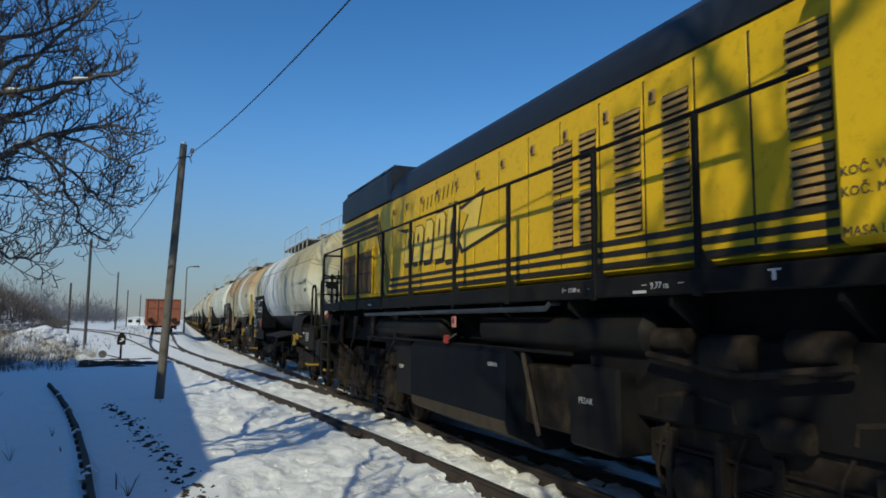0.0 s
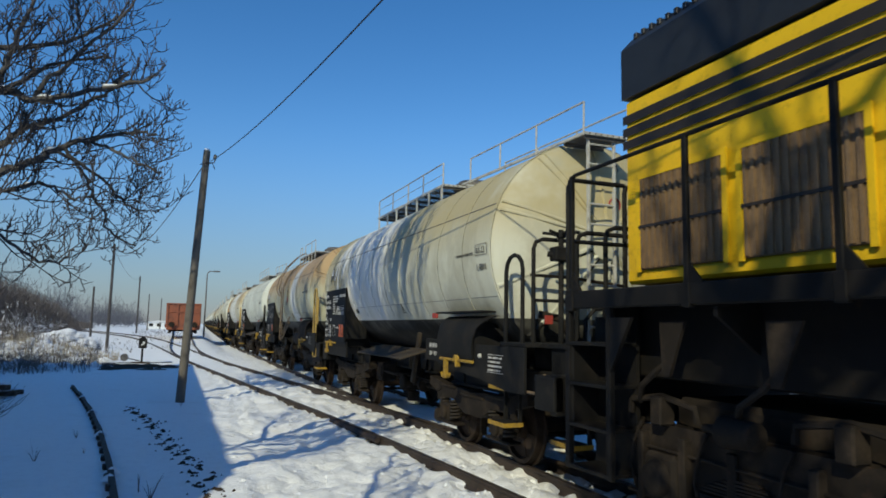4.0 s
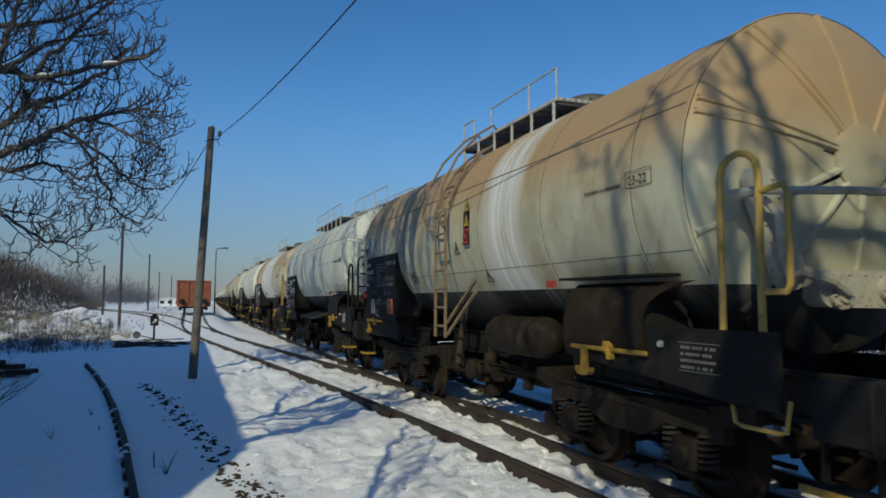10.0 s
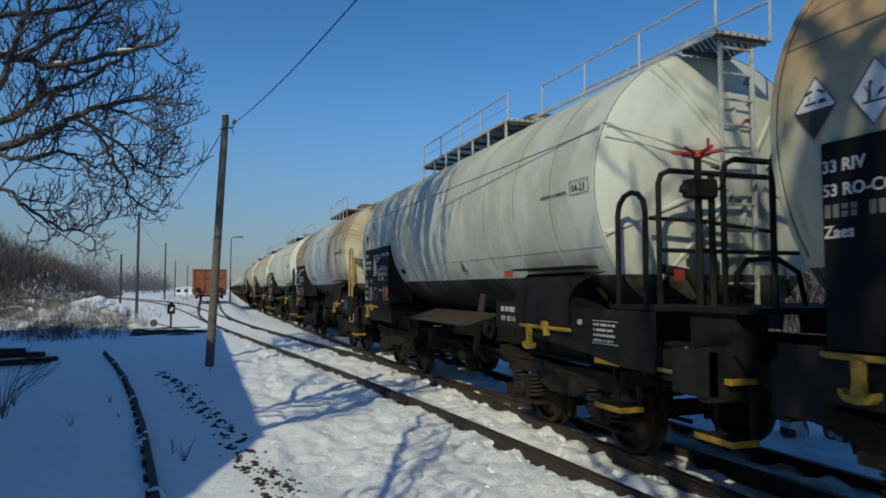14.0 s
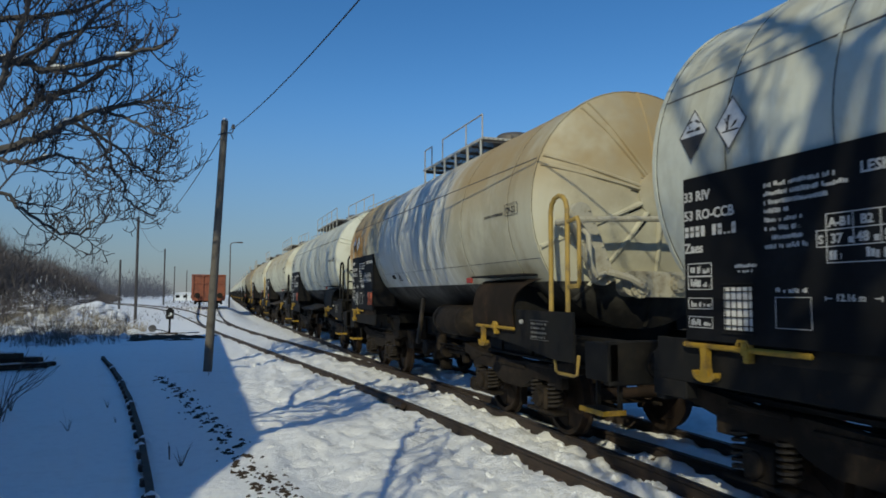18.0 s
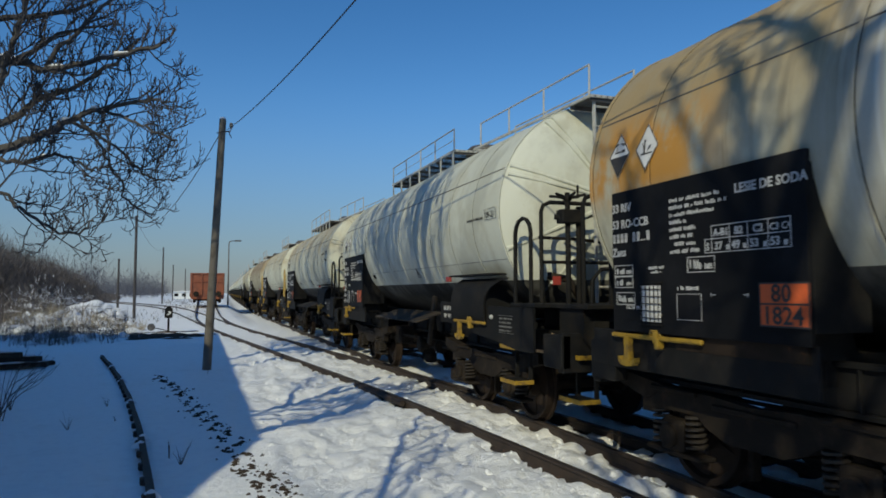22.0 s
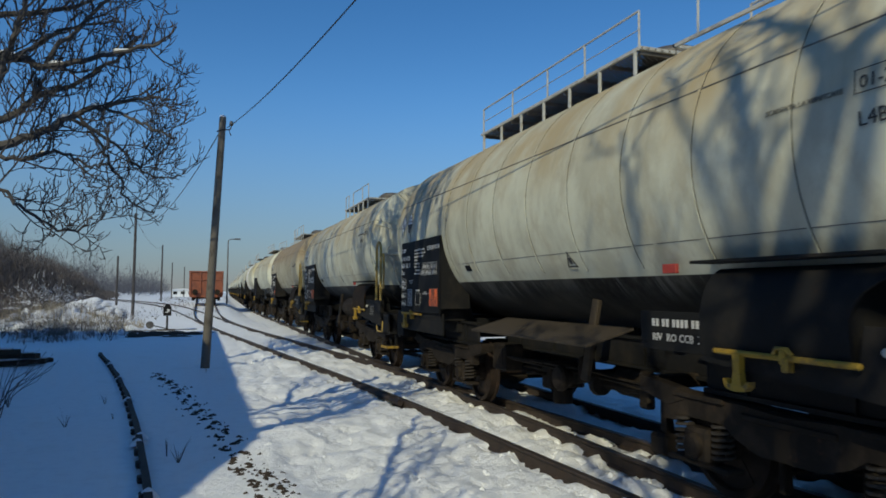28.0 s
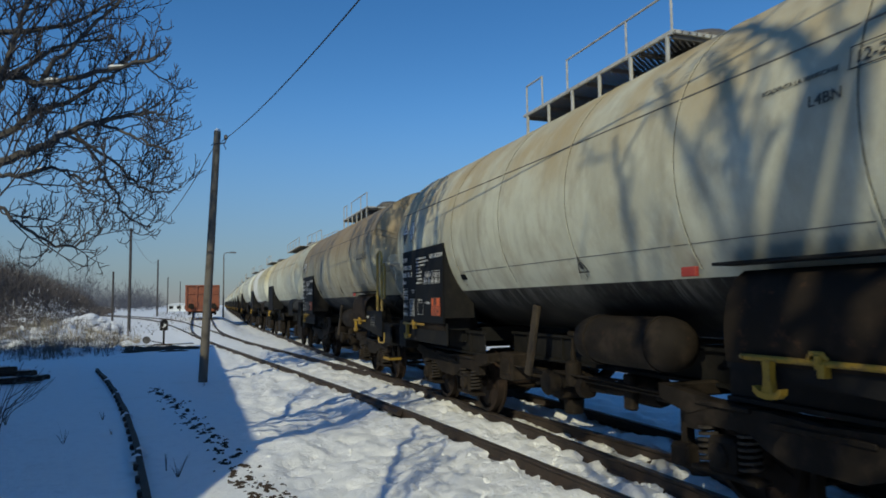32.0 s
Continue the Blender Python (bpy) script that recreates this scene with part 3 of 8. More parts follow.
def end_rib(a, twin=False):
    """Folded seam of the end's cladding, from the hub plate to the rim."""
    d = Vector((math.cos(a), math.sin(a)))
    h = Vector(HUB)
    far = 0.3
    while math.hypot(h.x + d.x * far, h.y + d.y * far - ZC) < R - 0.03:
        far += 0.02
    m = M()
    for off in ((-0.045, 0.045) if twin else (0.0,)):
        vs, n = [], 13
        s2 = Vector((-d.y, d.x))
        for i in range(n):
            u = 0.27 + (far - 0.27) * i / (n - 1)
            for w, o in ((-0.036, 0.002), (-0.012, 0.04), (0.012, 0.04), (0.03, 0.003), (0.05, 0.005), (0.03, 0.004)):
                q = h + d * u + s2 * (w + off * (0.4 + 0.9 * i / (n - 1)))
                vs.append((q.x, dish_y(q.x, q.y) - o, q.y))
        for i in range(n - 1):
            for j in range(5):
                if j == 4:
                    continue
                # black strip on one side stands in for the fold's shade line
                m.add([vs[i * 6 + j], vs[i * 6 + j + 1], vs[i * 6 + 6 + j + 1], vs[i * 6 + 6 + j]], [(0, 1, 2, 3)], 1 if j == 3 or vs[i * 6 + j][2] < 1.98 else 0)
    return m.mesh("end_rib", [PAINTS[0], BELLY_BLACK], smooth=False)


def hub_plate():
    m = M()
    y = dish_y(*HUB)
    m.lathe([(0.0, y - 0.05), (0.2, y - 0.045), (0.26, y - 0.03), (0.285, y - 0.02), (0.285, y + 0.06)][::-1], "y", (HUB[0], 0, HUB[1]), 22)
    return m.mesh("hub_plate", PAINTS[0])


def bolted_disc(r, mat):
    m = M()
    m.lathe([(0.0, -0.055), (r * 0.55, -0.05), (r * 0.6, -0.03), (r, -0.025), (r, 0.03)][::-1], "y", seg=16)
    for j in range(8):
        a = 2 * math.pi * j / 8
        m.box(r * 0.8 * math.cos(a) - 0.012, r * 0.8 * math.cos(a) + 0.012, -0.045, -0.02, r * 0.8 * math.sin(a) - 0.012, r * 0.8 * math.sin(a) + 0.012)
    return m.mesh("flange", mat)


def slot_plate(pts, w, y0, y1, mat):
    """Rounded plate along a line of (x, z), with bolt heads on its face."""
    a, b = Vector(pts[0]), Vector(pts[1])
    d = (b - a).normalized()
    s2 = Vector((-d.y, d.x)) * w / 2
    g0 = math.atan2(s2.y, s2.x)
    out = [b + Vector((math.cos(g0 - k * math.pi / 8), math.sin(g0 - k * math.pi / 8))) * w / 2 for k in range(9)]
    out += [a + Vector((math.cos(g0 + math.pi - k * math.pi / 8), math.sin(g0 + math.pi - k * math.pi / 8))) * w / 2 for k in range(9)]
    m = M().prism(out, y0, y1, "y")
    for k in range(6):
        for q in (-0.8, 0.8):
            c = a.lerp(b, k / 5) + s2 * q
            m.box(c.x - 0.012, c.x + 0.012, min(y0, y1) - 0.014, min(y0, y1), c.y - 0.012, c.y + 0.012)
    return m.mesh("bolted_plate", mat)


def lower_batten():
    z = 2.27
    x = -math.sqrt(R * R - (z - ZC) ** 2)
    m = M()
    for a, b in ((Y_END0, -2.3), (-2.25, 0.9), (0.95, 2.5)):
        m.box(x - 0.002, x + 0.006, a, b, z - 0.003, z + 0.003)
    return m.mesh("lower_seam", STEELG)


def batten(side):
    m = M()
    a = math.asin((3.45 - ZC) / R)
    x, z = R * math.cos(a) * side, 3.45
    m.box(x - 0.004 if side < 0 else x - 0.006, x + 0.006 if side < 0 else x + 0.004, Y_END0, Y_END1, z - 0.006, z + 0.006)
    return m.mesh("cladding_batten", SEAM)


def walkway(y0, y1, w=0.8):
    m = M()
    for a, b in ((-w, -w + 0.03), (w - 0.03, w)):
        m.box(a, b, y0, y1, 4.37, 4.405)
    for y in (y0, y1 - 0.03):
        m.box(-w, w, y, y + 0.03, 4.37, 4.405)
    return m.mesh("walkway_frame", WHITEBAR)


def grating(y0, y1, w=0.8):
    """Diamond mesh deck on cross bearers."""
    m = M()
    n = int((y1 - y0) / 0.065)
    for i in range(-12, n + 12):
        for s in (-1, 1):
            y = y0 + i * 0.065
            lo, hi = -w + 0.02, w - 0.02
            k = 0.75 * s
            xa = max(lo, min(hi, lo if k > 0 else lo))
            ya, yb = y + k * (lo - 0), y + k * (hi - 0)
            if min(ya, yb) > y1 or max(ya, yb) < y0:
                continue
            ta = max(0.0, min(1.0, ((y0 if yb > ya else y1) - ya) / (yb - ya)))
            tb = max(0.0, min(1.0, ((y1 if yb > ya else y0) - ya) / (yb - ya)))
            if tb - ta < 0.02:
                continue
            p, q = (lo + (hi - lo) * ta, ya + (yb - ya) * ta), (lo + (hi - lo) * tb, ya + (yb - ya) * tb)
            d = Vector((q[0] - p[0], q[1] - p[1])).normalized() * 0.012
            m.add([(p[0] - d.y, p[1] + d.x, 4.375), (p[0] + d.y, p[1] - d.x, 4.375), (q[0] + d.y, q[1] - d.x, 4.375), (q[0] - d.y, q[1] + d.x, 4.375)] + [(p[0] - d.y, p[1] + d.x, 4.395), (p[0] + d.y, p[1] - d.x, 4.395), (q[0] + d.y, q[1] - d.x, 4.395), (q[0] - d.y, q[1] + d.x, 4.395)], [(3, 2, 1, 0), (4, 5, 6, 7), (0, 1, 5, 4), (2, 3, 7, 6)])
    for y in spaced([(y0 + 0.05, y1 - 0.05, 0.55)]):
        m.box(-w + 0.03, w - 0.03, y - 0.015, y + 0.015, 4.33, 4.375)
    return m.mesh("grating", GRATE)


def handrail(ys, x, mid=True, ends=(0, 0)):
    m = M()
    for y in ys:
        m.tube([(x, y, 4.36), (x, y, 4.78)], 0.013, 6)
    m.tube([(x, ys[0], 4.78), (x, ys[-1], 4.78)], 0.013, 6)
    if mid:
        m.tube([(x, ys[0], 4.58), (x, ys[-1], 4.58)], 0.006, 5)
    return m.mesh("handrail", WHITEBAR)


FRONT = pose(-0.17, 0, 0.033, rx=1.33)  # the walk to the end ladder slopes down a little


def strut():
    return M().box(-0.80, -0.77, -0.018, 0.018, 4.05, 4.375, 0.004).mesh("strut", WHITEBAR)


def manhole():
    m = M()
    m.lathe([(0.0, 4.62), (0.26, 4.60), (0.33, 4.54), (0.34, 4.42), (0.30, 4.40), (0.30, 4.2)], "z", (0, 0, 0), 20)
    for j in range(6):
        a = j * math.pi / 3
        m.tube([(0.36 * math.cos(a), 0.36 * math.sin(a), 4.38), (0.36 * math.cos(a), 0.36 * math.sin(a), 4.52)], 0.022, 6)
    return m.mesh("manhole", GRATE)


def solebar(side, a, b, x):
    """One channel of the underframe from a to b."""
    m = M()
    for u, v, c, d in ((-0.05, 0.05, 1.02, 1.06), (-0.012, 0.012, 1.06, 1.34), (-0.05, 0.05, 1.34, 1.38)):
        m.box(x * side + u, x * side + v, a, b, c, d, 0.004)
    n = max(2, round((b - a) / 0.95))
    for i in range(n):
        y = a + (b - a) * (i + 0.5) / n
        m.box(x * side - 0.045, x * side + 0.045, y - 0.008, y + 0.008, 1.06, 1.34)
    return m.mesh("solebar", BLACK)


def headstock():
    m = M()
    m.box(-1.40, 1.40, -0.06, 0.06, 0.98, 1.40, 0.012)
    m.box(-1.42, -1.30, -0.35, 0.06, 1.02, 1.38, 0.01)
    m.box(1.30, 1.42, -0.35, 0.06, 1.02, 1.38, 0.01)
    return m.mesh("headstock", BLACK)


def buffer_meshes():
    a, b = M(), M()
    a.lathe([(0.13, 0.0), (0.13, 0.03), (0.105, 0.04), (0.10, 0.2), (0.075, 0.2), (0.075, 0.27)], "y", seg=16)
    b.lathe([(0.0, 0.315), (0.14, 0.31), (0.225, 0.295), (0.235, 0.28), (0.22, 0.265), (0.07, 0.255)], "y", seg=20)
    return a.mesh("buffer_stock", BLACK), b.mesh("buffer_head", GRIME)


def coupling():
    m = M()
    m.tube([(0, 0, 1.12), (0, 0.2, 1.12), (0, 0.3, 1.08), (0, 0.33, 1.15)], 0.035, 8)
    m.tube([(-0.09, 0.1, 1.10), (-0.09, 0.34, 0.88), (0.09, 0.34, 0.88), (0.09, 0.1, 1.10)], 0.02, 6)
    m.tube([(-0.09, 0.34, 0.88), (-0.07, 0.36, 0.66), (0.07, 0.36, 0.66), (0.09, 0.34, 0.88)], 0.02, 6)
    return m.mesh("screw_coupling", GRIME)


def hose():
    pts = [(-0.38, 0.0, 1.0), (-0.38, 0.16, 0.98), (-0.36, 0.26, 0.85), (-0.33, 0.30, 0.68), (-0.30, 0.30, 0.6)]
    return M().tube(pts, 0.022, 7).mesh("brake_hose", CABLE)


def saddle(s, e):
    """Bulged cover plate over the tank's seat; its edge flares at the top towards the wagon's end e."""
    m = M()
    zs = [1.38, 1.5, 1.6, 1.7, 1.78, 1.85, 1.91, 1.96, 2.0, 2.03]
    xs = [1.43, 1.452, 1.46, 1.46, 1.452, 1.44, 1.42, 1.39, 1.35, 1.30]
    inner = [0.70, 0.69, 0.68, 0.67, 0.66, 0.65, 0.64, 0.63, 0.62, 0.62]
    outer = [-0.58, -0.58, -0.58, -0.585, -0.61, -0.66, -0.74, -0.84, -0.95, -1.06]
    n, vs = 5, []
    for d in (0.0, 0.022):
        for z, x, a, b in zip(zs, xs, inner, outer):
            vs += [(s * (x - d), -e * (a + (b - a) * i / (n - 1)), z) for i in range(n)]
    k, fs = len(zs) * n, []
    for j in range(len(zs) - 1):
        for i in range(n - 1):
            q = (j * n + i, j * n + i + 1, j * n + n + i + 1, j * n + n + i)
            fs += [q, tuple(c + k for c in q[::-1])]
        for i in (0, n - 1):
            fs.append((j * n + i, j * n + n + i, j * n + n + i + k, j * n + i + k))
    for i in range(n - 1):
        fs += [(i, i + k, i + 1 + k, i + 1), (k - n + i, k - n + i + 1, 2 * k - n + i + 1, 2 * k - n + i)]
    m.add(vs, fs)
    return m.mesh("saddle_cover", BROWN)


def saddle_rib(s):
    return M().prism([(s * 0.98, 1.38), (s * 1.405, 1.40), (s * 1.42, 1.8), (s * 1.30, 1.97), (s * 0.95, 1.9)], -0.015, 0.015, "y").mesh("rib", BLACK)


def cradle():
    m = M()
    m.prism([(-1.08, 1.2), (1.08, 1.2), (1.08, 1.9), (0.9, 1.9), (0.8, 1.42), (-0.8, 1.42), (-0.9, 1.9), (-1.08, 1.9)], -0.5, 0.5, "y")
    return m.mesh("tank_cradle", BLACK)


def tow_bar():
    """Yellow bar on brackets, with an anchor-shaped rope hook below it."""
    m = M()
    m.box(-0.04, 0.0, -0.6, 0.56, 0.0, 0.04, 0.012)
    m.tube([(-0.02, 0.56, 0.02), (0.0, 0.6, 0.02), (0.03, 0.61, 0.02)], 0.02, 6)
    m.prism([(0.375, 0.01), (0.305, 0.01), (0.312, -0.1), (0.295, -0.2), (0.385, -0.2), (0.368, -0.1)], -0.05, 0.0, "x")
    crescent = [(0.46, -0.165), (0.455, -0.205), (0.42, -0.235), (0.34, -0.247), (0.26, -0.235), (0.225, -0.205), (0.22, -0.165), (0.25, -0.175), (0.27, -0.195), (0.34, -0.202), (0.41, -0.195), (0.43, -0.175)]
    m.prism(crescent, -0.055, 0.005, "x")
    for dz, dy in ((0.0, 0.0), (-0.05, -0.02)):
        m.box(-0.055, 0.02, -0.08 + dy, -0.03 + dy, -0.02 + dz, 0.075 + dz, 0.01)
    m.tube([(-0.02, 0.03, 0.04), (-0.03, 0.0, 0.08), (-0.03, -0.08, 0.08), (-0.02, -0.11, 0.04)], 0.016, 6)
    return m.mesh("tow_bar", YELLOW)


def wheelset():
    m = M()
    for s in (-1, 1):
        x = 0.72 * s
        prof = [(0.03, x - 0.06 * s), (0.13, x - 0.065 * s), (0.15, x - 0.02 * s), (0.36, x - 0.03 * s), (0.385, x - 0.07 * s), (0.49, x - 0.075 * s), (0.49, x - 0.045 * s), (0.462, x - 0.03 * s), (0.455, x + 0.06 * s), (0.40, x + 0.065 * s), (0.375, x + 0.02 * s), (0.15, x + 0.02 * s), (0.13, x + 0.09 * s), (0.03, x + 0.1 * s)]
        m.lathe(prof if s > 0 else prof, "x", seg=28)
        for j in range(6):
            a = j * math.pi / 3
            p = Matrix.Rotation(a, 4, "X")
            m.box(x + 0.015 * s - 0.012, x + 0.015 * s + 0.012, -0.02, 0.02, 0.16, 0.37, turn=p)
    m.tube([(-1.0, 0, 0), (1.0, 0, 0)], 0.075, 10)
    return m.mesh("wheelset", WHEEL)


def side_frame(side):
    """Cast bogie side: dipped beam with horn guides."""
    m = M()
    x0, x1 = 1.03 * side - 0.05, 1.03 * side + 0.05
    out = [(-1.35, 0.74), (-1.35, 0.88), (-1.1, 0.97), (-0.45, 0.99), (0, 0.96), (0.45, 0.99), (1.1, 0.97), (1.35, 0.88), (1.35, 0.74), (1.12, 0.74), (1.06, 0.80), (0.62, 0.80), (0.5, 0.72), (0.28, 0.64), (-0.28, 0.64), (-0.5, 0.72), (-0.62, 0.80), (-1.06, 0.80), (-1.12, 0.74)]
    m.prism(out, x0, x1, "x")
    m.box(x0 - 0.02, x1 + 0.02, -0.42, 0.42, 0.88, 0.93, 0.01)
    for e in (-1, 1):
        m.prism([(e * 1.0, 0.96), (e * 1.0, 1.0), (e * 1.3, 1.04), (e * 1.68, 1.08), (e * 1.68, 0.95), (e * 1.3, 0.86)], x0 - 0.01, x1 + 0.01, "x")
    for y in (-0.9, 0.9):
        m.box(x0 - 0.03, x1 + 0.03, y - 0.3, y + 0.3, 0.955, 1.0, 0.01)
    return m.mesh("side_frame", GRIME)


def axle_box():
    m = M()
    m.box(-0.1, 0.1, -0.15, 0.15, -0.14, 0.14, 0.03)
    m.lathe([(0.0, -0.15), (0.08, -0.15), (0.1, -0.13), (0.105, -0.08)], "x", seg=14)
    m.box(-0.09, 0.09, -0.36, 0.36, -0.17, -0.13, 0.01)
    return m.mesh("axle_box", GRIME)


def coil():
    pts = [(0.08 * math.cos(a), 0.08 * math.sin(a), 0.3 * a / (12 * math.pi)) for a in [2 * math.pi * i / 9 for i in range(55)]]
    return M().tube(pts, 0.016, 5).mesh("spring", SPRING)


def bolster():
    m = M()
    m.box(-0.95, 0.95, -0.22, 0.22, 0.62, 0.92, 0.02)
    m.lathe([(0.28, 0.92), (0.28, 1.02), (0.0, 1.03)], "z", seg=16)
    for e in (-1, 1):
        m.box(-1.09, 1.09, e * 1.62 - 0.06, e * 1.62 + 0.06, 0.95, 1.08, 0.015)
    for s in (-1, 1):
        m.tube([(-0.7, 0.5 * s, 0.42), (0.7, 0.5 * s, 0.42)], 0.035, 6)
        for x in (-0.72, 0.72):
            m.box(x - 0.05, x + 0.05, 0.36 * s - 0.03, 0.36 * s + 0.03, 0.3, 0.66, 0.01)
    for x in (-0.3, 0.34):
        m.tube([(x, -1.3, 0.5), (x, 1.3, 0.48)], 0.025, 6)
    return m.mesh("bolster", GRIME)


def add_bogie(w, y, wheels):
    b = part("bogie", cached("bolster", bolster), w, "dark grimy two-axle bogie", pose(0, y, 0))
    for s in (-1, 1):
        part("side_frame", cached(("side", s), lambda: side_frame(s)), b)
        for a in (-0.9, 0.9):
            part("axle_box", cached("axle_box", axle_box), b, at=pose(1.03 * s, a, RAIL_Z + 0.46, rz=0 if s < 0 else 180))
            for q in (-0.22, 0.22):
                part("spring", cached("coil", coil), b, at=pose(1.03 * s, a + q, 0.5))
    for a in (-0.9, 0.9):
        wheels.append(part("wheelset", cached("wheelset", wheelset), w, at=pose(0, y + a, RAIL_Z + 0.46)))
    return b


def reservoir():
    m = M()
    m.lathe([(0.0, -0.82), (0.12, -0.80), (0.22, -0.72), (0.25, -0.6), (0.25, 0.6), (0.22, 0.72), (0.12, 0.80), (0.0, 0.82)], "y", seg=22)
    for y in (-0.5, 0.5):
        m.lathe([(0.25, y - 0.03), (0.26, y - 0.03), (0.26, y + 0.03), (0.25, y + 0.03)], "y", seg=22)
    return m.mesh("air_reservoir", GRIME)


def pull_rod(x, z, r):
    return M().tube([(x, -2.4, z), (x, -0.4, z + 0.04), (x, 2.3, z)], r, 6).mesh("pull_rod", GRIME)


def brake_cylinder():
    return M().lathe([(0.0, -0.3), (0.14, -0.28), (0.17, -0.2), (0.17, 0.14), (0.06, 0.18), (0.05, 0.5)], "y", (-0.45, -0.7, 0.86), 16).mesh("brake_cylinder", GRIME)


def brake_valve():
    m = M()
    m.box(-0.8, -0.3, 0.55, 0.8, 0.62, 0.95, 0.02)
    m.lathe([(0.0, -0.2), (0.12, -0.18), (0.13, 0.0)], "z", (-0.55, 0.68, 0.6), 12)
    m.tube([(-0.8, 0.68, 0.8), (-0.95, 0.68, 0.82), (-1.0, 0.8, 0.8)], 0.02, 6)
    return m.mesh("brake_valve", GRIME)


def hanger():
    m = M()
    m.box(-0.95, -0.85, -1.9, -1.82, 0.5, 1.05, 0.01)
    m.box(-1.02, -0.86, -1.98, -1.74, 0.36, 0.56, 0.03)
    return m.mesh("hanger", GRIME)


def cross_bearer():
    return M().box(-0.5, 0.5, -0.05, 0.05, 1.0, 1.34, 0.01).mesh("cross_bearer", BLACK)


def outlet_pipes():
    m = M()
    m.tube([(0, 0.0, 1.5), (0, 0.0, 1.05), (-0.25, 0.0, 0.86), (-0.8, 0.0, 0.84)], 0.075, 12)
    m.lathe([(0.0, -0.17), (0.13, -0.165), (0.15, -0.14), (0.15, -0.09), (0.1, -0.08), (0.1, 0.0)], "x", (-0.88, 0.0, 0.84), 18)
    m.lathe([(0.0, 0.3), (0.03, 0.3), (0.035, 0.2), (0.09, 0.17), (0.1, 0.12), (0.1, -0.1), (0.0, -0.12)], "z", (-0.78, -0.22, 0.92), 14)
    m.tube([(-0.78, -0.22, 1.2), (-0.78, -0.22, 1.42)], 0.02, 7)
    m.box(-0.82, -0.74, -0.29, -0.15, 1.4, 1.46, 0.012)
    m.lathe([(0.0, -0.1), (0.12, -0.1), (0.13, -0.02), (0.1, 0.04), (0.0, 0.05)], "y", (-0.76, -0.42, 0.82), 14)
    m.tube([(-0.72, -0.4, 0.82), (-0.66, -1.2, 0.84)], 0.05, 8)
    m.box(-0.72, -0.62, -1.28, -1.12, 0.66, 1.04, 0.02)
    return m.mesh("discharge_valve", GRIME)


def drip_tray():
    m = M()
    t = pose(-1.28, 0.0, 1.42, 0, -16, 0)
    m.box(-0.3, 0.26, -1.45, 1.45, -0.012, 0.012, 0.003, turn=t)
    return m.mesh("drip_tray", RUSTY)


def stay():
    return M().box(-0.03, 0.03, -0.065, 0.065, -0.48, 0.42, 0.012, turn=pose(-0.99, 0, 1.36, 9, 5, 0)).mesh("stay", RUSTY)


def board():
    m = M()
    m.box(-0.02, 0.02, -1.06, 1.06, -0.58, 0.66, 0.004)
    return m.mesh("placard", BOARD)


def bars(spec, mat, key):
    """Rows of plain bars in place of writing that cannot be read: (y, z, width, height), y towards the right of the board."""
    def make():
        m = M()
        for y, z, w, h in spec:
            m.box(-0.0015, 0.0015, -y - w, -y, z, z + h)
        return m.mesh("small_writing", mat)
    return cached(("bars", key), make)


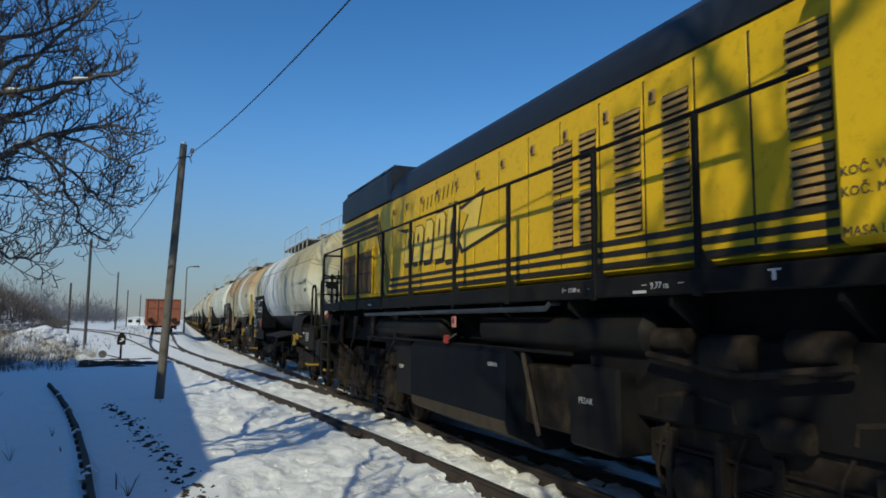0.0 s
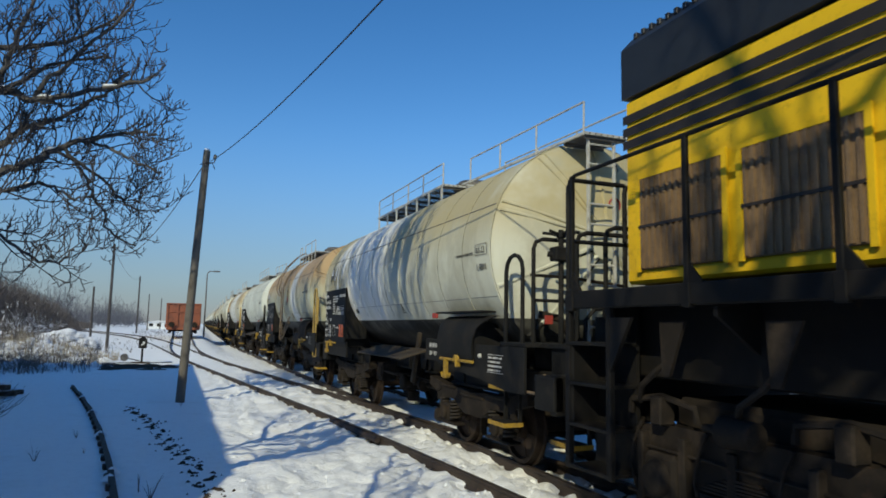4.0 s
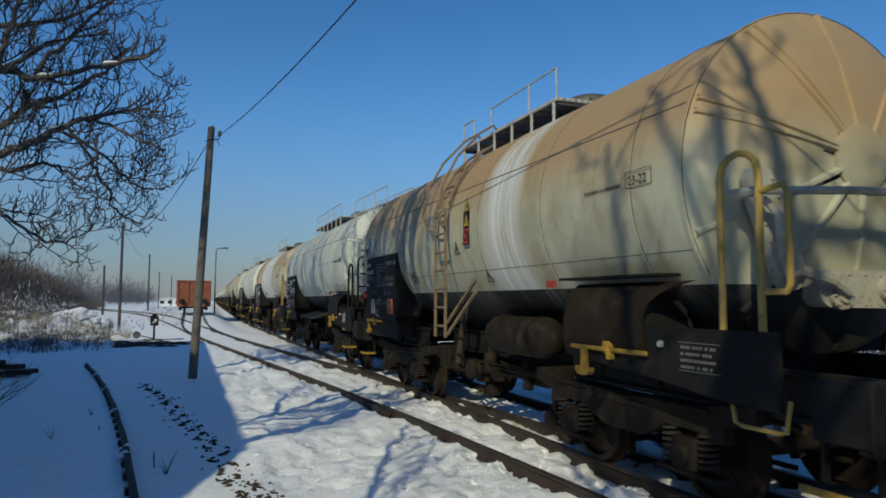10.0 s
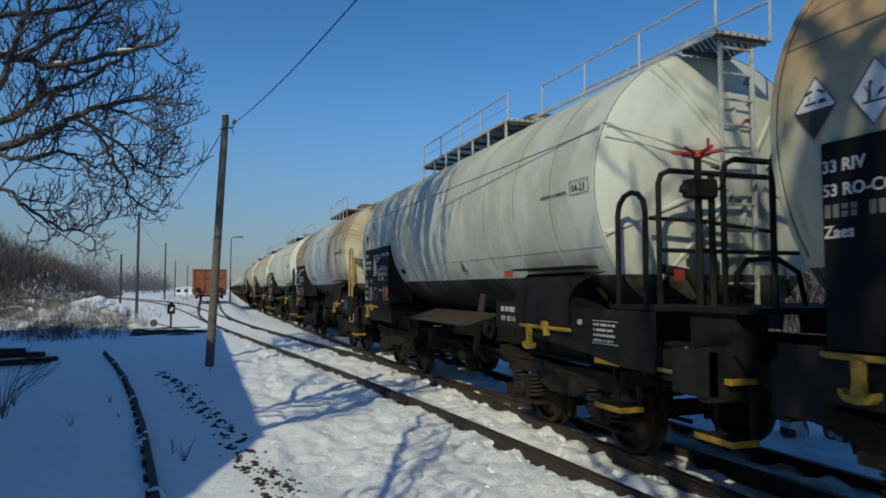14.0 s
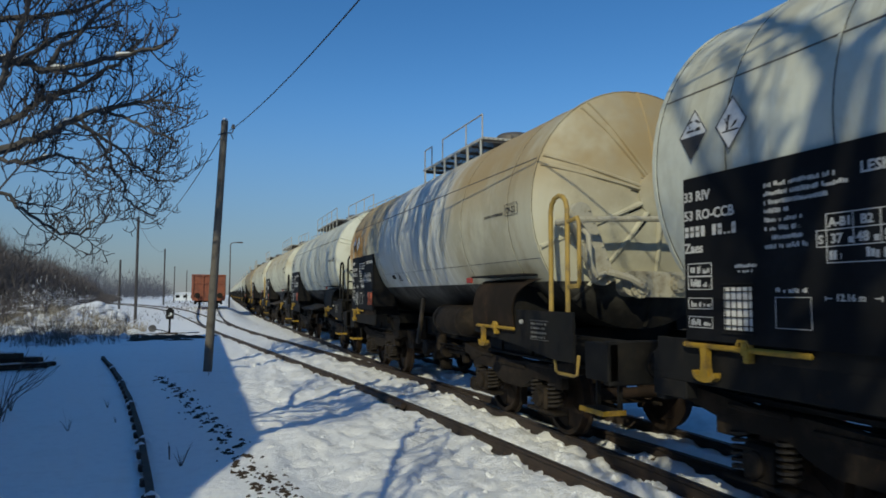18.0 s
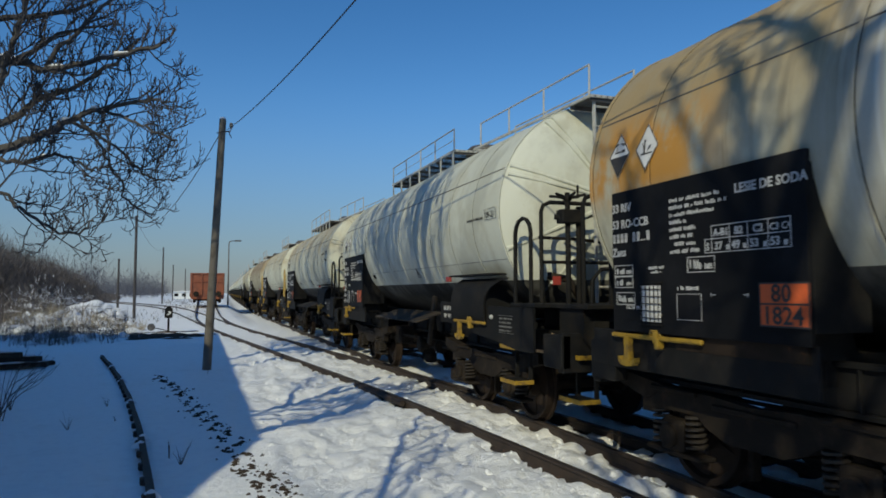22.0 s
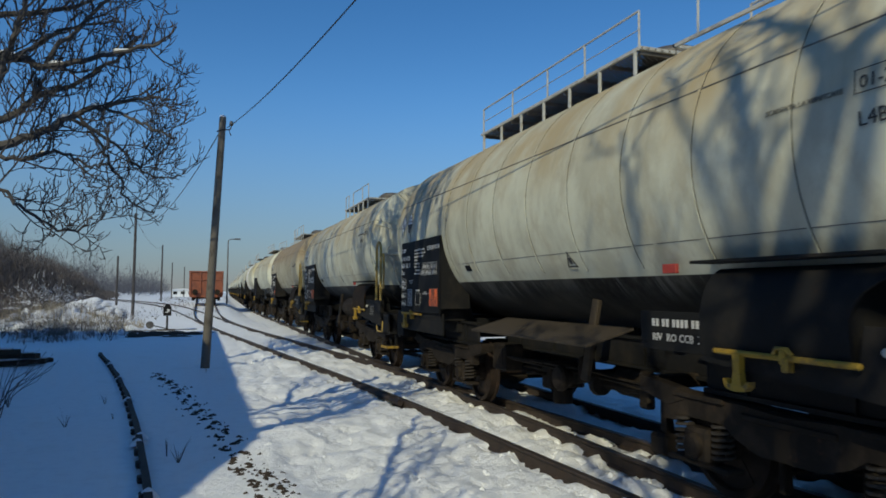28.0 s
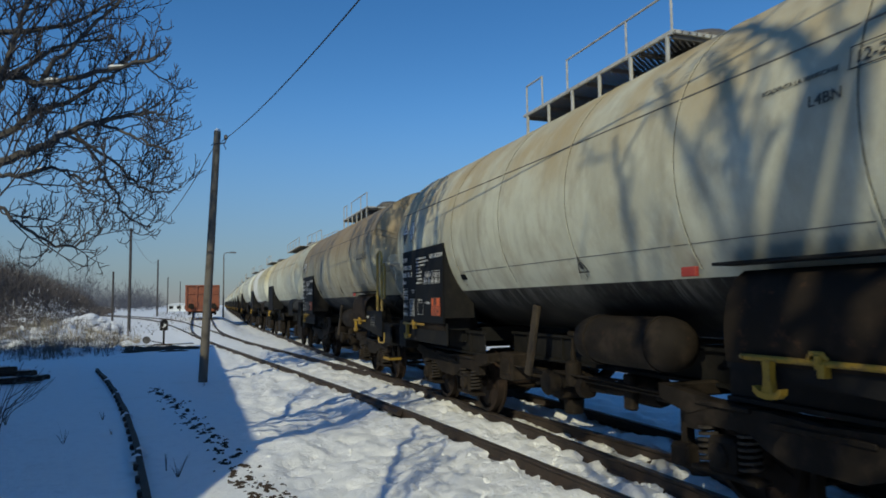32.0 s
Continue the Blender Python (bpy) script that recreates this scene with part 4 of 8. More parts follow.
def board_text(seed):
    """Owner block, running number and weight boxes, each letter a bar."""
    rng = random.Random(seed)
    s = []

    def line(x, z, w, h, lo=0.008, hi=0.017, gap=0.007):
        end = x + w
        while x < end:
            c = min(rng.uniform(lo, hi), end - x)
            s.append((x, z + rng.choice((0, 0, 0.15)) * h, c, h * rng.choice((1, 1, 0.8, 0.65))))
            x += c + (gap if rng.random() < 0.83 else gap * 4)

    x = -1.04
    for c in (0.05, 0.05, 0.05, 0.05, 0.0, 0.05, 0.05, 0.03, 0.03, 0.05):  # running number
        if c:
            s.append((x, 0.2, c - 0.012, 0.08 if c > 0.04 else 0.014))
            if c > 0.04 and rng.random() < 0.6:
                s.append((x - 0.001, 0.235, c - 0.01, 0.012))
        x += (c or 0.05) + 0.009
    widths = (0.56, 0.63, 0.5, 0.2, 0.3, 0.28, 0.24, 0.34)
    for i, w in enumerate(widths):
        line(-0.25 + (0.06 if i == 6 else 0), 0.475 - i * 0.0585, w, 0.03)
    if seed == 2:
        boxes = ((-0.28, -0.18, 0.26, 0.15), (-0.28, -0.36, 0.26, 0.08), (-0.28, -0.46, 0.26, 0.08), (0.3, 0.0, 0.38, 0.12))
    elif seed == 4:
        boxes = ((-1.02, 0.0, 0.27, 0.1), (-1.02, -0.1, 0.27, 0.1), (-1.0, -0.24, 0.27, 0.11), (-0.05, 0.03, 0.3, 0.12))
    else:
        boxes = ((-1.02, 0.0, 0.26, 0.1), (-1.02, -0.1, 0.26, 0.1), (-1.02, -0.26, 0.26, 0.085), (-1.02, -0.4, 0.26, 0.085))
    for x, z, w, h in boxes:
        s += [(x, z - 0.006, w, 0.006), (x, z - h, w, 0.006), (x, z - h, 0.006, h), (x + w - 0.006, z - h, 0.006, h)]
        line(x + 0.03, z - h * 0.8, w * 0.42, h * 0.52, 0.012, 0.024)
        line(x + w * 0.64, z - h * 0.8, w * 0.26, h * 0.34, 0.01, 0.018)
    line(-0.53, -0.05, 0.2, 0.024)
    line(-0.5, -0.085, 0.13, 0.022)
    line(-0.17, -0.225, 0.24, 0.03)
    s += [(-0.18, -0.256, 0.28, 0.004), (-0.18, -0.456, 0.28, 0.004), (-0.18, -0.456, 0.004, 0.2), (0.096, -0.456, 0.004, 0.2)]
    if seed == 3:
        s += [(0.22, -0.05, 0.72, 0.006), (0.22, -0.05, 0.006, 0.1), (0.934, -0.05, 0.006, 0.1)]
        line(0.24, -0.03, 0.08, 0.055, 0.012, 0.024)
        line(0.48, -0.03, 0.14, 0.055, 0.012, 0.024)
    return bars(s, LETTER_DIM if seed == 2 else LETTER, ("board", seed))


def grid_table(dim=False):
    s = [(0.22, 0.244, 0.72, 0.006), (0.15, 0.148, 0.79, 0.006), (0.15, 0.048, 0.79, 0.006), (0.15, 0.048, 0.006, 0.1)]
    for x in (0.22, 0.4, 0.57, 0.75, 0.934):
        s.append((x, 0.05, 0.006, 0.2))
    for x in (0.37, 0.53, 0.71, 0.88):
        s.append((x, 0.065, 0.03, 0.035))
    return bars(s, LETTER_DIM if dim else LETTER, ("grid", dim))


def net_label():
    m = M()
    m.box(-0.0015, 0.0015, -0.13, 0.13, -0.15, 0.15)
    return m.mesh("route_card", PAPER)


def net_wires():
    m = M()
    for i in range(-2, 3):
        m.box(-0.012, -0.007, i * 0.055 - 0.0035, i * 0.055 + 0.0035, -0.17, 0.17)
        m.box(-0.013, -0.008, -0.14, 0.14, i * 0.06 - 0.0035, i * 0.06 + 0.0035)
    m.box(-0.012, 0.004, -0.15, 0.15, -0.18, -0.17)
    m.box(-0.012, 0.004, -0.15, 0.15, 0.17, 0.18)
    return m.mesh("card_holder", BLACK)


def plate():
    return M().box(-0.004, 0.004, -0.20, 0.20, -0.145, 0.145, 0.002).mesh("hazard_plate", ORANGE)


def plate_frame():
    m = M()
    for z in (-0.145, 0.0, 0.137):
        m.box(-0.007, 0.0, -0.2, 0.2, z - 0.004, z + 0.008)
    for y in (-0.2, 0.192):
        m.box(-0.007, 0.0, y, y + 0.008, -0.145, 0.145)
    return m.mesh("plate_border", INK)


def diamond(half):
    m = M()
    m.prism([(-0.155, 0), (0, -0.205), (0.155, 0), (0, 0.205)], -0.001, 0.001, "x")
    return m.mesh("hazard_diamond", PAPER)


def diamond_marks(half):
    m = M()
    r = [(-0.155, 0), (0, -0.205), (0.155, 0), (0, 0.205)]
    for i in range(4):
        a, b = Vector(r[i]), Vector(r[(i + 1) % 4])
        m.prism([a, b, b * 0.93, a * 0.93], -0.004, -0.002, "x")
    def dab(*pts):
        m.prism([(u, v) for u, v in pts], -0.004, -0.002, "x")
    if half:  # two vials over a bar and a block; black below
        dab((-0.14, -0.012), (0, -0.195), (0.14, -0.012))
        dab((0.075, 0.025), (-0.01, 0.025), (-0.01, 0.04), (0.075, 0.04))
        dab((-0.02, 0.022), (-0.085, 0.022), (-0.07, 0.05), (-0.03, 0.045))
        dab((0.08, 0.085), (0.02, 0.105), (0.025, 0.12), (0.08, 0.105))
        dab((-0.01, 0.105), (-0.065, 0.075), (-0.07, 0.09), (-0.02, 0.12))
        dab((0.05, 0.05), (0.042, 0.05), (0.042, 0.08), (0.05, 0.08))
    else:  # bare tree and a lying fish
        dab((0.042, -0.05), (0.02, -0.05), (0.024, 0.07), (0.037, 0.07))
        dab((0.03, 0.02), (0.008, 0.06), (0.015, 0.063), (0.034, 0.035))
        dab((0.035, 0.0), (0.06, 0.045), (0.067, 0.04), (0.038, -0.012))
        dab((0.075, -0.064), (-0.08, -0.064), (-0.08, -0.052), (0.075, -0.052))
        dab((-0.005, -0.04), (-0.045, -0.018), (-0.065, 0.01), (-0.038, 0.006), (-0.015, -0.024))
    return m.mesh("diamond_mark", INK)


def step(w=0.42, d=0.26):
    m = M()
    m.box(-d / 2 + 0.012, d / 2, -w / 2, w / 2, -0.02, 0.012, 0.004)
    m.box(-d / 2, -d / 2 + 0.012, -w / 2, w / 2, -0.03, 0.02, 0.003, k=1)
    m.box(-d / 2, d / 2, -w / 2 - 0.012, -w / 2, -0.03, 0.02, 0.003, k=1)
    return m.mesh("step", [BLACK, YELLOW])


def step_hanger(h):
    return M().box(-0.02, 0.02, -0.018, 0.018, 0, h).mesh("step_hanger", BLACK)


def loop_rail(w, h, r=0.026):
    pts = [(0, -w / 2, 0), (0, -w / 2, h - w * 0.45)]
    for i in range(7):
        a = math.pi * i / 6
        pts.append((0, -w / 2 * math.cos(a), h - w * 0.45 + w * 0.45 * math.sin(a)))
    pts.append((0, w / 2, 0))
    return M().tube(pts, r, 8)


def platform_rails(half, top, mid=0.0, hoop=False):
    """One cross railing of the end platform."""
    m = M()
    h = top - 1.70
    m.tube([(-half, 0, 0), (-half, 0, h - 0.12), (-half + 0.03, 0, h - 0.04), (-half + 0.12, 0, h), (half - 0.12, 0, h), (half - 0.03, 0, h - 0.04), (half, 0, h - 0.12), (half, 0, 0)], 0.026, 8)
    if mid:
        m.tube([(-half, 0, mid), (half, 0, mid)], 0.021, 7)
    if hoop:
        for q in (-1, 1):
            m.tube([(q * half * 0.92, -0.03, 0), (q * half * 0.9, -0.03, 0.28), (q * half * 0.78, -0.03, 0.4), (q * half * 0.45, -0.03, 0.42), (q * half * 0.2, -0.03, 0.3), (q * half * 0.12, -0.03, 0)], 0.024, 7)
    return m.mesh("platform_railing", BLACK)


def platform_deck():
    m = M()
    m.box(-1.4, 1.4, -5.62, -4.95, 1.66, 1.71, 0.008)
    m.box(-1.22, 1.22, -6.46, -5.62, 1.66, 1.71, 0.008)
    return m.mesh("platform", BLACK)


def end_bracket(s):
    """Tapered plate box under the platform's corner."""
    m = M()
    m.box(s * 0.9 - 0.05, s * 0.9 + 0.05, -6.3, -5.0, 1.4, 1.66, 0.008)
    m.prism([(s * 1.17, 1.66), (s * 1.17, 1.34), (s * 1.05, 1.2), (s * 0.86, 1.2), (s * 0.86, 1.66)], -6.3, -5.78, "y")
    return m.mesh("end_bracket", BLACK)


def hand_brake():
    m = M()
    m.tube([(-0.05, 0, 1.56), (-0.05, 0, 2.88)], 0.032, 8)
    m.tube([(0.09, 0.0, 1.56), (0.09, 0.0, 2.72)], 0.03, 8)
    m.box(-0.16, 0.1, -0.08, 0.08, 2.52, 2.68, 0.012)
    m.tube([(-0.2, 0.05, 2.6), (-0.1, 0.0, 2.58)], 0.035, 7)
    return m.mesh("brake_column", BLACK)


def brake_wheel(mat):
    m = M()
    for i in range(3):
        a = math.pi * i / 3 + 0.4
        m.tube([(0.21 * math.cos(a), 0.21 * math.sin(a), 0.03), (0, 0, 0), (-0.21 * math.cos(a), -0.21 * math.sin(a), 0.03)], 0.017, 6)
    m.lathe([(0.05, -0.03), (0.06, 0.0), (0.05, 0.03), (0.0, 0.04)], "z", seg=10)
    m.tube([(0.2 * math.cos(0.4), 0.2 * math.sin(0.4), 0.02), (0.2 * math.cos(0.4), 0.2 * math.sin(0.4), 0.17)], 0.014, 6)
    return m.mesh("brake_handle", mat)


def ladder(w, label, at, h, width, n, mat, r=0.018):
    """Two stiles and their rungs."""
    stile = cached(("stile", h, mat.name), lambda: M().box(-0.016, 0.016, -0.02, 0.02, 0, h, 0.003).mesh("stile", mat))
    rung = cached(("rung", width, mat.name), lambda: M().tube([(0, 0, 0), (width, 0, 0)], r, 6).mesh("rung", mat))
    lad = part("ladder", stile, w, label, at @ pose(-width / 2, 0, 0))
    part("stile", stile, lad, at=pose(width, 0, 0))
    for i in range(n):
        part("rung", rung, lad, at=pose(0, 0, h * (i + 0.6) / n))
    return lad


def end_pipe():
    m = M()
    m.tube([(-0.95, 0, 2.05), (-0.75, -0.16, 2.0), (-0.6, -0.2, 1.75), (-0.45, -0.2, 1.62)], 0.05, 8)
    m.lathe([(0.0, -0.05), (0.12, -0.05), (0.14, 0.0), (0.12, 0.05), (0.05, 0.06)], "y", (-0.42, -0.2, 1.58), 14)
    m.tube([(-1.1, -0.05, 2.52), (-0.6, -0.16, 2.5), (0.2, -0.2, 2.42)], 0.02, 6)
    return m.mesh("end_pipework", GRIME)


def end_stirrup(mat=YELLOW):
    m = M()
    m.tube([(0, -0.26, 0.22), (0, -0.22, 0.02), (0, -0.16, 0), (0, 0.16, 0), (0, 0.22, 0.02), (0, 0.26, 0.22)], 0.017, 6)
    return m.mesh("stirrup", mat)


def triangle_sign():
    m = M()
    for a, b in (((-0.1, -0.09), (0.1, -0.09)), ((0.1, -0.09), (0, 0.1)), ((0, 0.1), (-0.1, -0.09))):
        A, B = Vector(a), Vector(b)
        n = Vector((A.y - B.y, B.x - A.x)).normalized() * 0.014
        m.prism([A, B, B + n, A + n], -0.002, 0.0, "x")
    m.prism([(-0.03, -0.05), (0.02, -0.05), (0.03, 0.02), (-0.01, 0.03)], -0.002, 0.0, "x")
    return m.mesh("warning_triangle", INK)


def data_table():
    s = [(0, 0, 0.42, 0.008), (0, 0.1, 0.42, 0.008), (0, 0.2, 0.42, 0.008), (0, 0, 0.008, 0.2), (0.412, 0, 0.008, 0.2), (0.14, 0.1, 0.006, 0.1), (0.28, 0.0, 0.006, 0.2), (0.04, 0.135, 0.07, 0.03), (0.17, 0.135, 0.08, 0.03), (0.06, 0.035, 0.16, 0.03)]
    return bars(s, INK, "table")


def frame_plate(dim):
    s = []
    rng = random.Random(4)
    for i in range(4):
        x = 0.0
        while x < 0.36:
            c = rng.uniform(0.012, 0.03)
            s.append((x, -i * 0.05, c, 0.022))
            x += c + (0.008 if rng.random() < 0.75 else 0.03)
    s += [(-0.02, 0.045, 0.44, 0.006), (-0.02, -0.17, 0.44, 0.006)]
    return bars(s, LETTER_DIM if dim else LETTER, ("frame_plate", dim))


def warning_strip():
    """Yellow triangle over a black plate with a second one, and a dark red plate below."""
    m = M()
    flash = [(-0.012, 0.025), (0.028, 0.07), (0.005, 0.075), (0.012, 0.115), (-0.024, 0.07), (0.0, 0.06)]
    m.prism([(-0.1, 0.16), (0.1, 0.16), (0.0, 0.34)], -0.002, 0.002, "x")
    m.prism([(-0.083, 0.17), (0.083, 0.17), (0.0, 0.32)], -0.004, -0.002, "x", k=1)
    m.prism([(a, b + 0.155) for a, b in flash], -0.006, -0.004, "x")
    m.box(-0.002, 0.002, -0.1, 0.1, -0.3, 0.155)
    m.prism([(-0.085, -0.04), (0.085, -0.04), (0.0, 0.13)], -0.004, -0.002, "x", k=1)
    m.prism([(a, b - 0.055) for a, b in flash], -0.006, -0.004, "x")
    m.box(-0.004, -0.002, -0.085, 0.085, -0.285, -0.075, k=2)
    m.prism([(0.07 * math.cos(k * math.pi / 7), -0.18 + 0.075 * math.sin(k * math.pi / 7)) for k in range(14)], -0.006, -0.004, "x")
    m.prism([(0.045 * math.cos(k * math.pi / 6), -0.18 + 0.05 * math.sin(k * math.pi / 6)) for k in range(12)], -0.008, -0.006, "x", k=2)
    return m.mesh("notice", [BOARD, SIGN_YELLOW, REDP])





TEXT_Z = {1: 2.83, 2: 2.87, 3: 2.85, 4: 2.85, 5: 2.83, 6: 3.03, 7: 3.19}
DIAMONDS = {1: (4.57, 3.13), 2: (5.06, 2.98)}


def build_wagon(kind, paint, num, label, near=True, front="platform", date="09-22", lod=False):
    w = thing("tank_wagon", label, "tank wagon", "tank wagons of the train")
    wheels = []
    part("tank", cached("tank", tank_shell), w, "weathered cladding with a black belly", paint=paint)
    part("lower_seam", cached("lower_seam", lower_batten), w)
    for s in (-1, 1):
        part("cladding_batten", cached(("batten", s), lambda: batten(s)), w)
    rings = (-3.85, -2.9, -1.95, -1.0, -0.05, 0.9, 1.83, 2.72, 3.7, 4.6) if kind % 2 == 0 else (-4.1, -2.48, -0.76, 0.9, 2.58, 4.5)
    for y in (rings if not lod else rings[::3]):
        part("cladding_band", cached(("ring", y), lambda: ring_band(y)), w, paint=paint)
    for y in (Y_END0 + 0.025, Y_END1 - 0.025):
        part("cladding_band", cached(("ring", y), lambda: ring_band(y, 0.045, 0.012)), w, paint=paint)
    wy0, wy1 = (-1.38, 2.85) if kind % 2 == 0 else (-1.75, 1.4)
    key = (wy0, wy1)
    part("walkway_frame", cached(("walk",) + key, lambda: walkway(*key)), w)
    if not lod:
        part("grating", cached(("grate",) + key, lambda: grating(*key)), w)
        for y in spaced([(wy0 + 0.1, wy1 - 0.1, 0.62)]):
            part("strut", cached("strut", strut), w, at=pose(0, y, 0))
    else:
        part("grating", cached(("grate2",) + key, lambda: M().box(-0.78, 0.78, wy0, wy1, 4.37, 4.39).mesh("grating", GRATE)), w)
    rail_label = "thin pale handrail along the walkway"
    if kind % 2 == 0:
        part("handrail", cached("hr0", lambda: handrail((-1.36, -0.3, 0.62, 1.68, 2.75), -0.79)), w, rail_label)
        part("front_walkway_frame", cached("fwalk", lambda: walkway(-5.32, -1.42, 0.33)), w, at=FRONT)
        if not lod:
            part("front_grating", cached("fgrate", lambda: grating(-5.32, -4.75, 0.33)), w, at=FRONT)
        part("handrail", cached("hr_front", lambda: handrail((-5.3, -4.1, -2.95, -1.8), -0.33, False)), w, rail_label, at=FRONT)
        part("handrail", cached("hr_front2", lambda: handrail((-5.3, -4.1, -2.95, -1.8), 0.33, False)), w, at=FRONT)
    else:
        part("handrail", cached("hr1", lambda: handrail((0.22, -1.0, -1.73), -0.79, False)), w, rail_label)
        part("handrail", cached("hr2", lambda: handrail((0.86, 1.3), -0.79, False)), w, rail_label)
    part("manhole", cached("manhole", manhole), w, at=pose(0, wy0 + 0.5, 0))
    for s in (-1, 1):
        for a, b, x in ((-6.22, -2.5, 0.98), (-2.5, 2.45, 0.5), (2.45, 5.5, 0.98)):
            part("solebar", cached(("sole", s, a), lambda: solebar(s, a, b, x)), w)
        ye = 5.52 if s > 0 else -6.25
        h = part("headstock", cached("headstock", headstock), w, at=pose(0, ye - 0.06 * s, 0, rz=0 if s > 0 else 180))
        if not lod:
            a, b = cached("buffer", buffer_meshes)
            for x in (-0.875, 0.875):
                bu = part("buffer", a, w, at=pose(x, ye, RAIL_Z + 1.05, rz=0 if s > 0 else 180))
                part("buffer_head", b, bu)
            part("screw_coupling", cached("coupling", coupling), w, at=pose(0, ye, 0, rz=0 if s > 0 else 180))
            part("brake_hose", cached("hose", hose), w, at=pose(0, ye, 0, rz=0 if s > 0 else 180))
        for q in (-1, 1):
            sc = part("saddle_cover", cached(("saddle", q, s), lambda: saddle(q, s)), w, "brown bulged cover plate" if kind % 2 else "black bulged cover plate", at=pose(0, 3.65 * s, 0), paint=BROWN if kind % 2 else BLACK)
            for y in (() if lod else (-0.55 * s, 0.55 * s)):
                part("rib", cached(("srib", q), lambda: saddle_rib(q)), sc, at=pose(0, y, 0))
        part("tank_cradle", cached("cradle", cradle), w, at=pose(0, 3.65 * s, 0))
    for y in (-3.4, 3.82):
        add_bogie(w, y, wheels) if not lod else part("bogie", cached("lod_bogie", lod_bogie), w, at=pose(0, y, 0))
    pl = part("placard", cached("board", board), w, "black data board", at=pose(-1.47, 3.95, 2.08))
    for y in (-0.9, 0.9):
        part("bracket", cached("bracket", lambda: M().box(0.02, 0.06, -0.035, 0.035, -0.6, 0.5, 0.004).mesh("bracket", BLACK)), pl, at=pose(0, y, 0))
    part("return_plate", cached("return", lambda: M().box(0.02, 0.5, -1.06, -1.03, -0.5, 0.58, 0.004).mesh("return_plate", BLACK)), pl)
    if lod:
        part("tow_bar", cached("tow", tow_bar), w, at=pose(-1.45, 4.475, 1.44))
        return w, wheels
    # writing on the board
    bd = pose(-1.4935, 3.95, 2.08)
    ink = LETTER_DIM if num == 2 else LETTER
    part("small_writing", board_text(num), w, "rows of small white writing", bd)
    part("small_writing", grid_table(num == 2), w, at=bd)
    for text, u, v, size in (("33 RIV", -1.05, 0.475, 0.105), ("53 RO-CCB", -1.05, 0.33, 0.105), ("Zaes", -1.05, 0.08, 0.105), ("LESIE DE SODA", 0.46, 0.46, 0.092), ("A-B1", 0.24, 0.17, 0.075), ("B2", 0.45, 0.17, 0.075), ("C2", 0.62, 0.17, 0.075), ("C3 C4", 0.765, 0.17, 0.066), ("S", 0.165, 0.07, 0.075), ("37", 0.25, 0.07, 0.08), ("49" if num == 4 else "48", 0.42, 0.07, 0.08), ("53", 0.59, 0.07, 0.08), ("53", 0.77, 0.07, 0.08), ("12.16 m", *((-0.86, -0.385) if num == 4 else (0.27, -0.275)), 0.06)):
        part("lettering", words(text, size, LETTER if size > 0.1 else ink, 0.0022 if size > 0.07 else 0.001), w, at=bd @ pose(0, -u, v) @ SIDE)
    part("small_writing", bars([(0.20, -0.262, 0.045, 0.006), (0.20, -0.275, 0.005, 0.03), (0.52, -0.262, 0.045, 0.006), (0.56, -0.275, 0.005, 0.03)], LETTER, "span"), w, at=bd)
    low = pose(-1.4285, 3.95, 1.43)
    part("lettering", words("R 60 m", 0.072, ink, 0.001), w, at=low @ pose(0, -0.40, 0.02) @ SIDE)
    part("small_writing", bars([(0.37, 0.0, 0.29, 0.006), (0.37, 0.09, 0.29, 0.006), (0.37, 0.0, 0.006, 0.09), (0.654, 0.0, 0.006, 0.09), (0.18, 0.03, 0.05, 0.008), (0.19, 0.06, 0.03, 0.008), (0.18, 0.09, 0.05, 0.008), (0.27, -0.04, 0.07, 0.012)], ink, ("rbox", num == 2)), w, at=low)
    hp = part("hazard_plate", cached("plate", plate), w, "orange hazard number plate", at=bd @ pose(-0.006, {4: -0.87, 6: -0.81, 3: -0.83}.get(num, -0.76), -0.32))
    part("plate_border", cached("plate_frame", plate_frame), hp)
    part("lettering", words("80", 0.165, INK, 0.002), hp, at=pose(-0.0065, 0.1, 0.018) @ SIDE)
    part("lettering", words("1824", 0.165, INK, 0.002), hp, at=pose(-0.0065, 0.175, -0.128) @ SIDE)
    rc = part("route_card", cached("net", net_label), w, "crumpled white card behind a wire net", at=bd @ pose(-0.002, 0.51, -0.335))
    part("card_holder", cached("wires", net_wires), rc)
    part("tow_bar", cached("tow", tow_bar), w, "yellow bar with a rope hook", at=pose(-1.45, 4.475, 1.44))
    part("tow_bar", cached("tow", tow_bar), w, "yellow bar with a rope hook", at=pose(-1.45, -3.72, 1.41))
    part("round_lug", cached("lug", lambda: M().lathe([(0.0, -0.02), (0.022, -0.018), (0.028, -0.006), (0.028, 0.02)], "x", seg=12).mesh("round_lug", WHITEBAR)), w, "white earthing lug", at=pose(-1.44, -4.45, 1.52))
    part("frame_cover", cached("fcover", lambda: M().prism([(-5.62, 1.66), (-4.3, 1.66), (-4.26, 1.42), (-2.95, 1.42), (-2.95, 1.34), (-4.5, 1.22), (-5.2, 1.14), (-5.62, 1.14)], -1.425, -1.395, "x").mesh("frame_cover", BLACK)), w)
    part("frame_cover", cached("fcover2", lambda: M().box(-1.425, -1.395, 2.9, 5.45, 1.16, 1.5, 0.006).mesh("frame_cover", BLACK)), w)
    for x, z, r in ((-0.55, 0.78, 0.025), (-0.4, 0.86, 0.02), (0.2, 0.7, 0.03), (-0.85, 0.92, 0.016)):
        part("pull_rod", cached(("rod", x), lambda: pull_rod(x, z, r)), w)
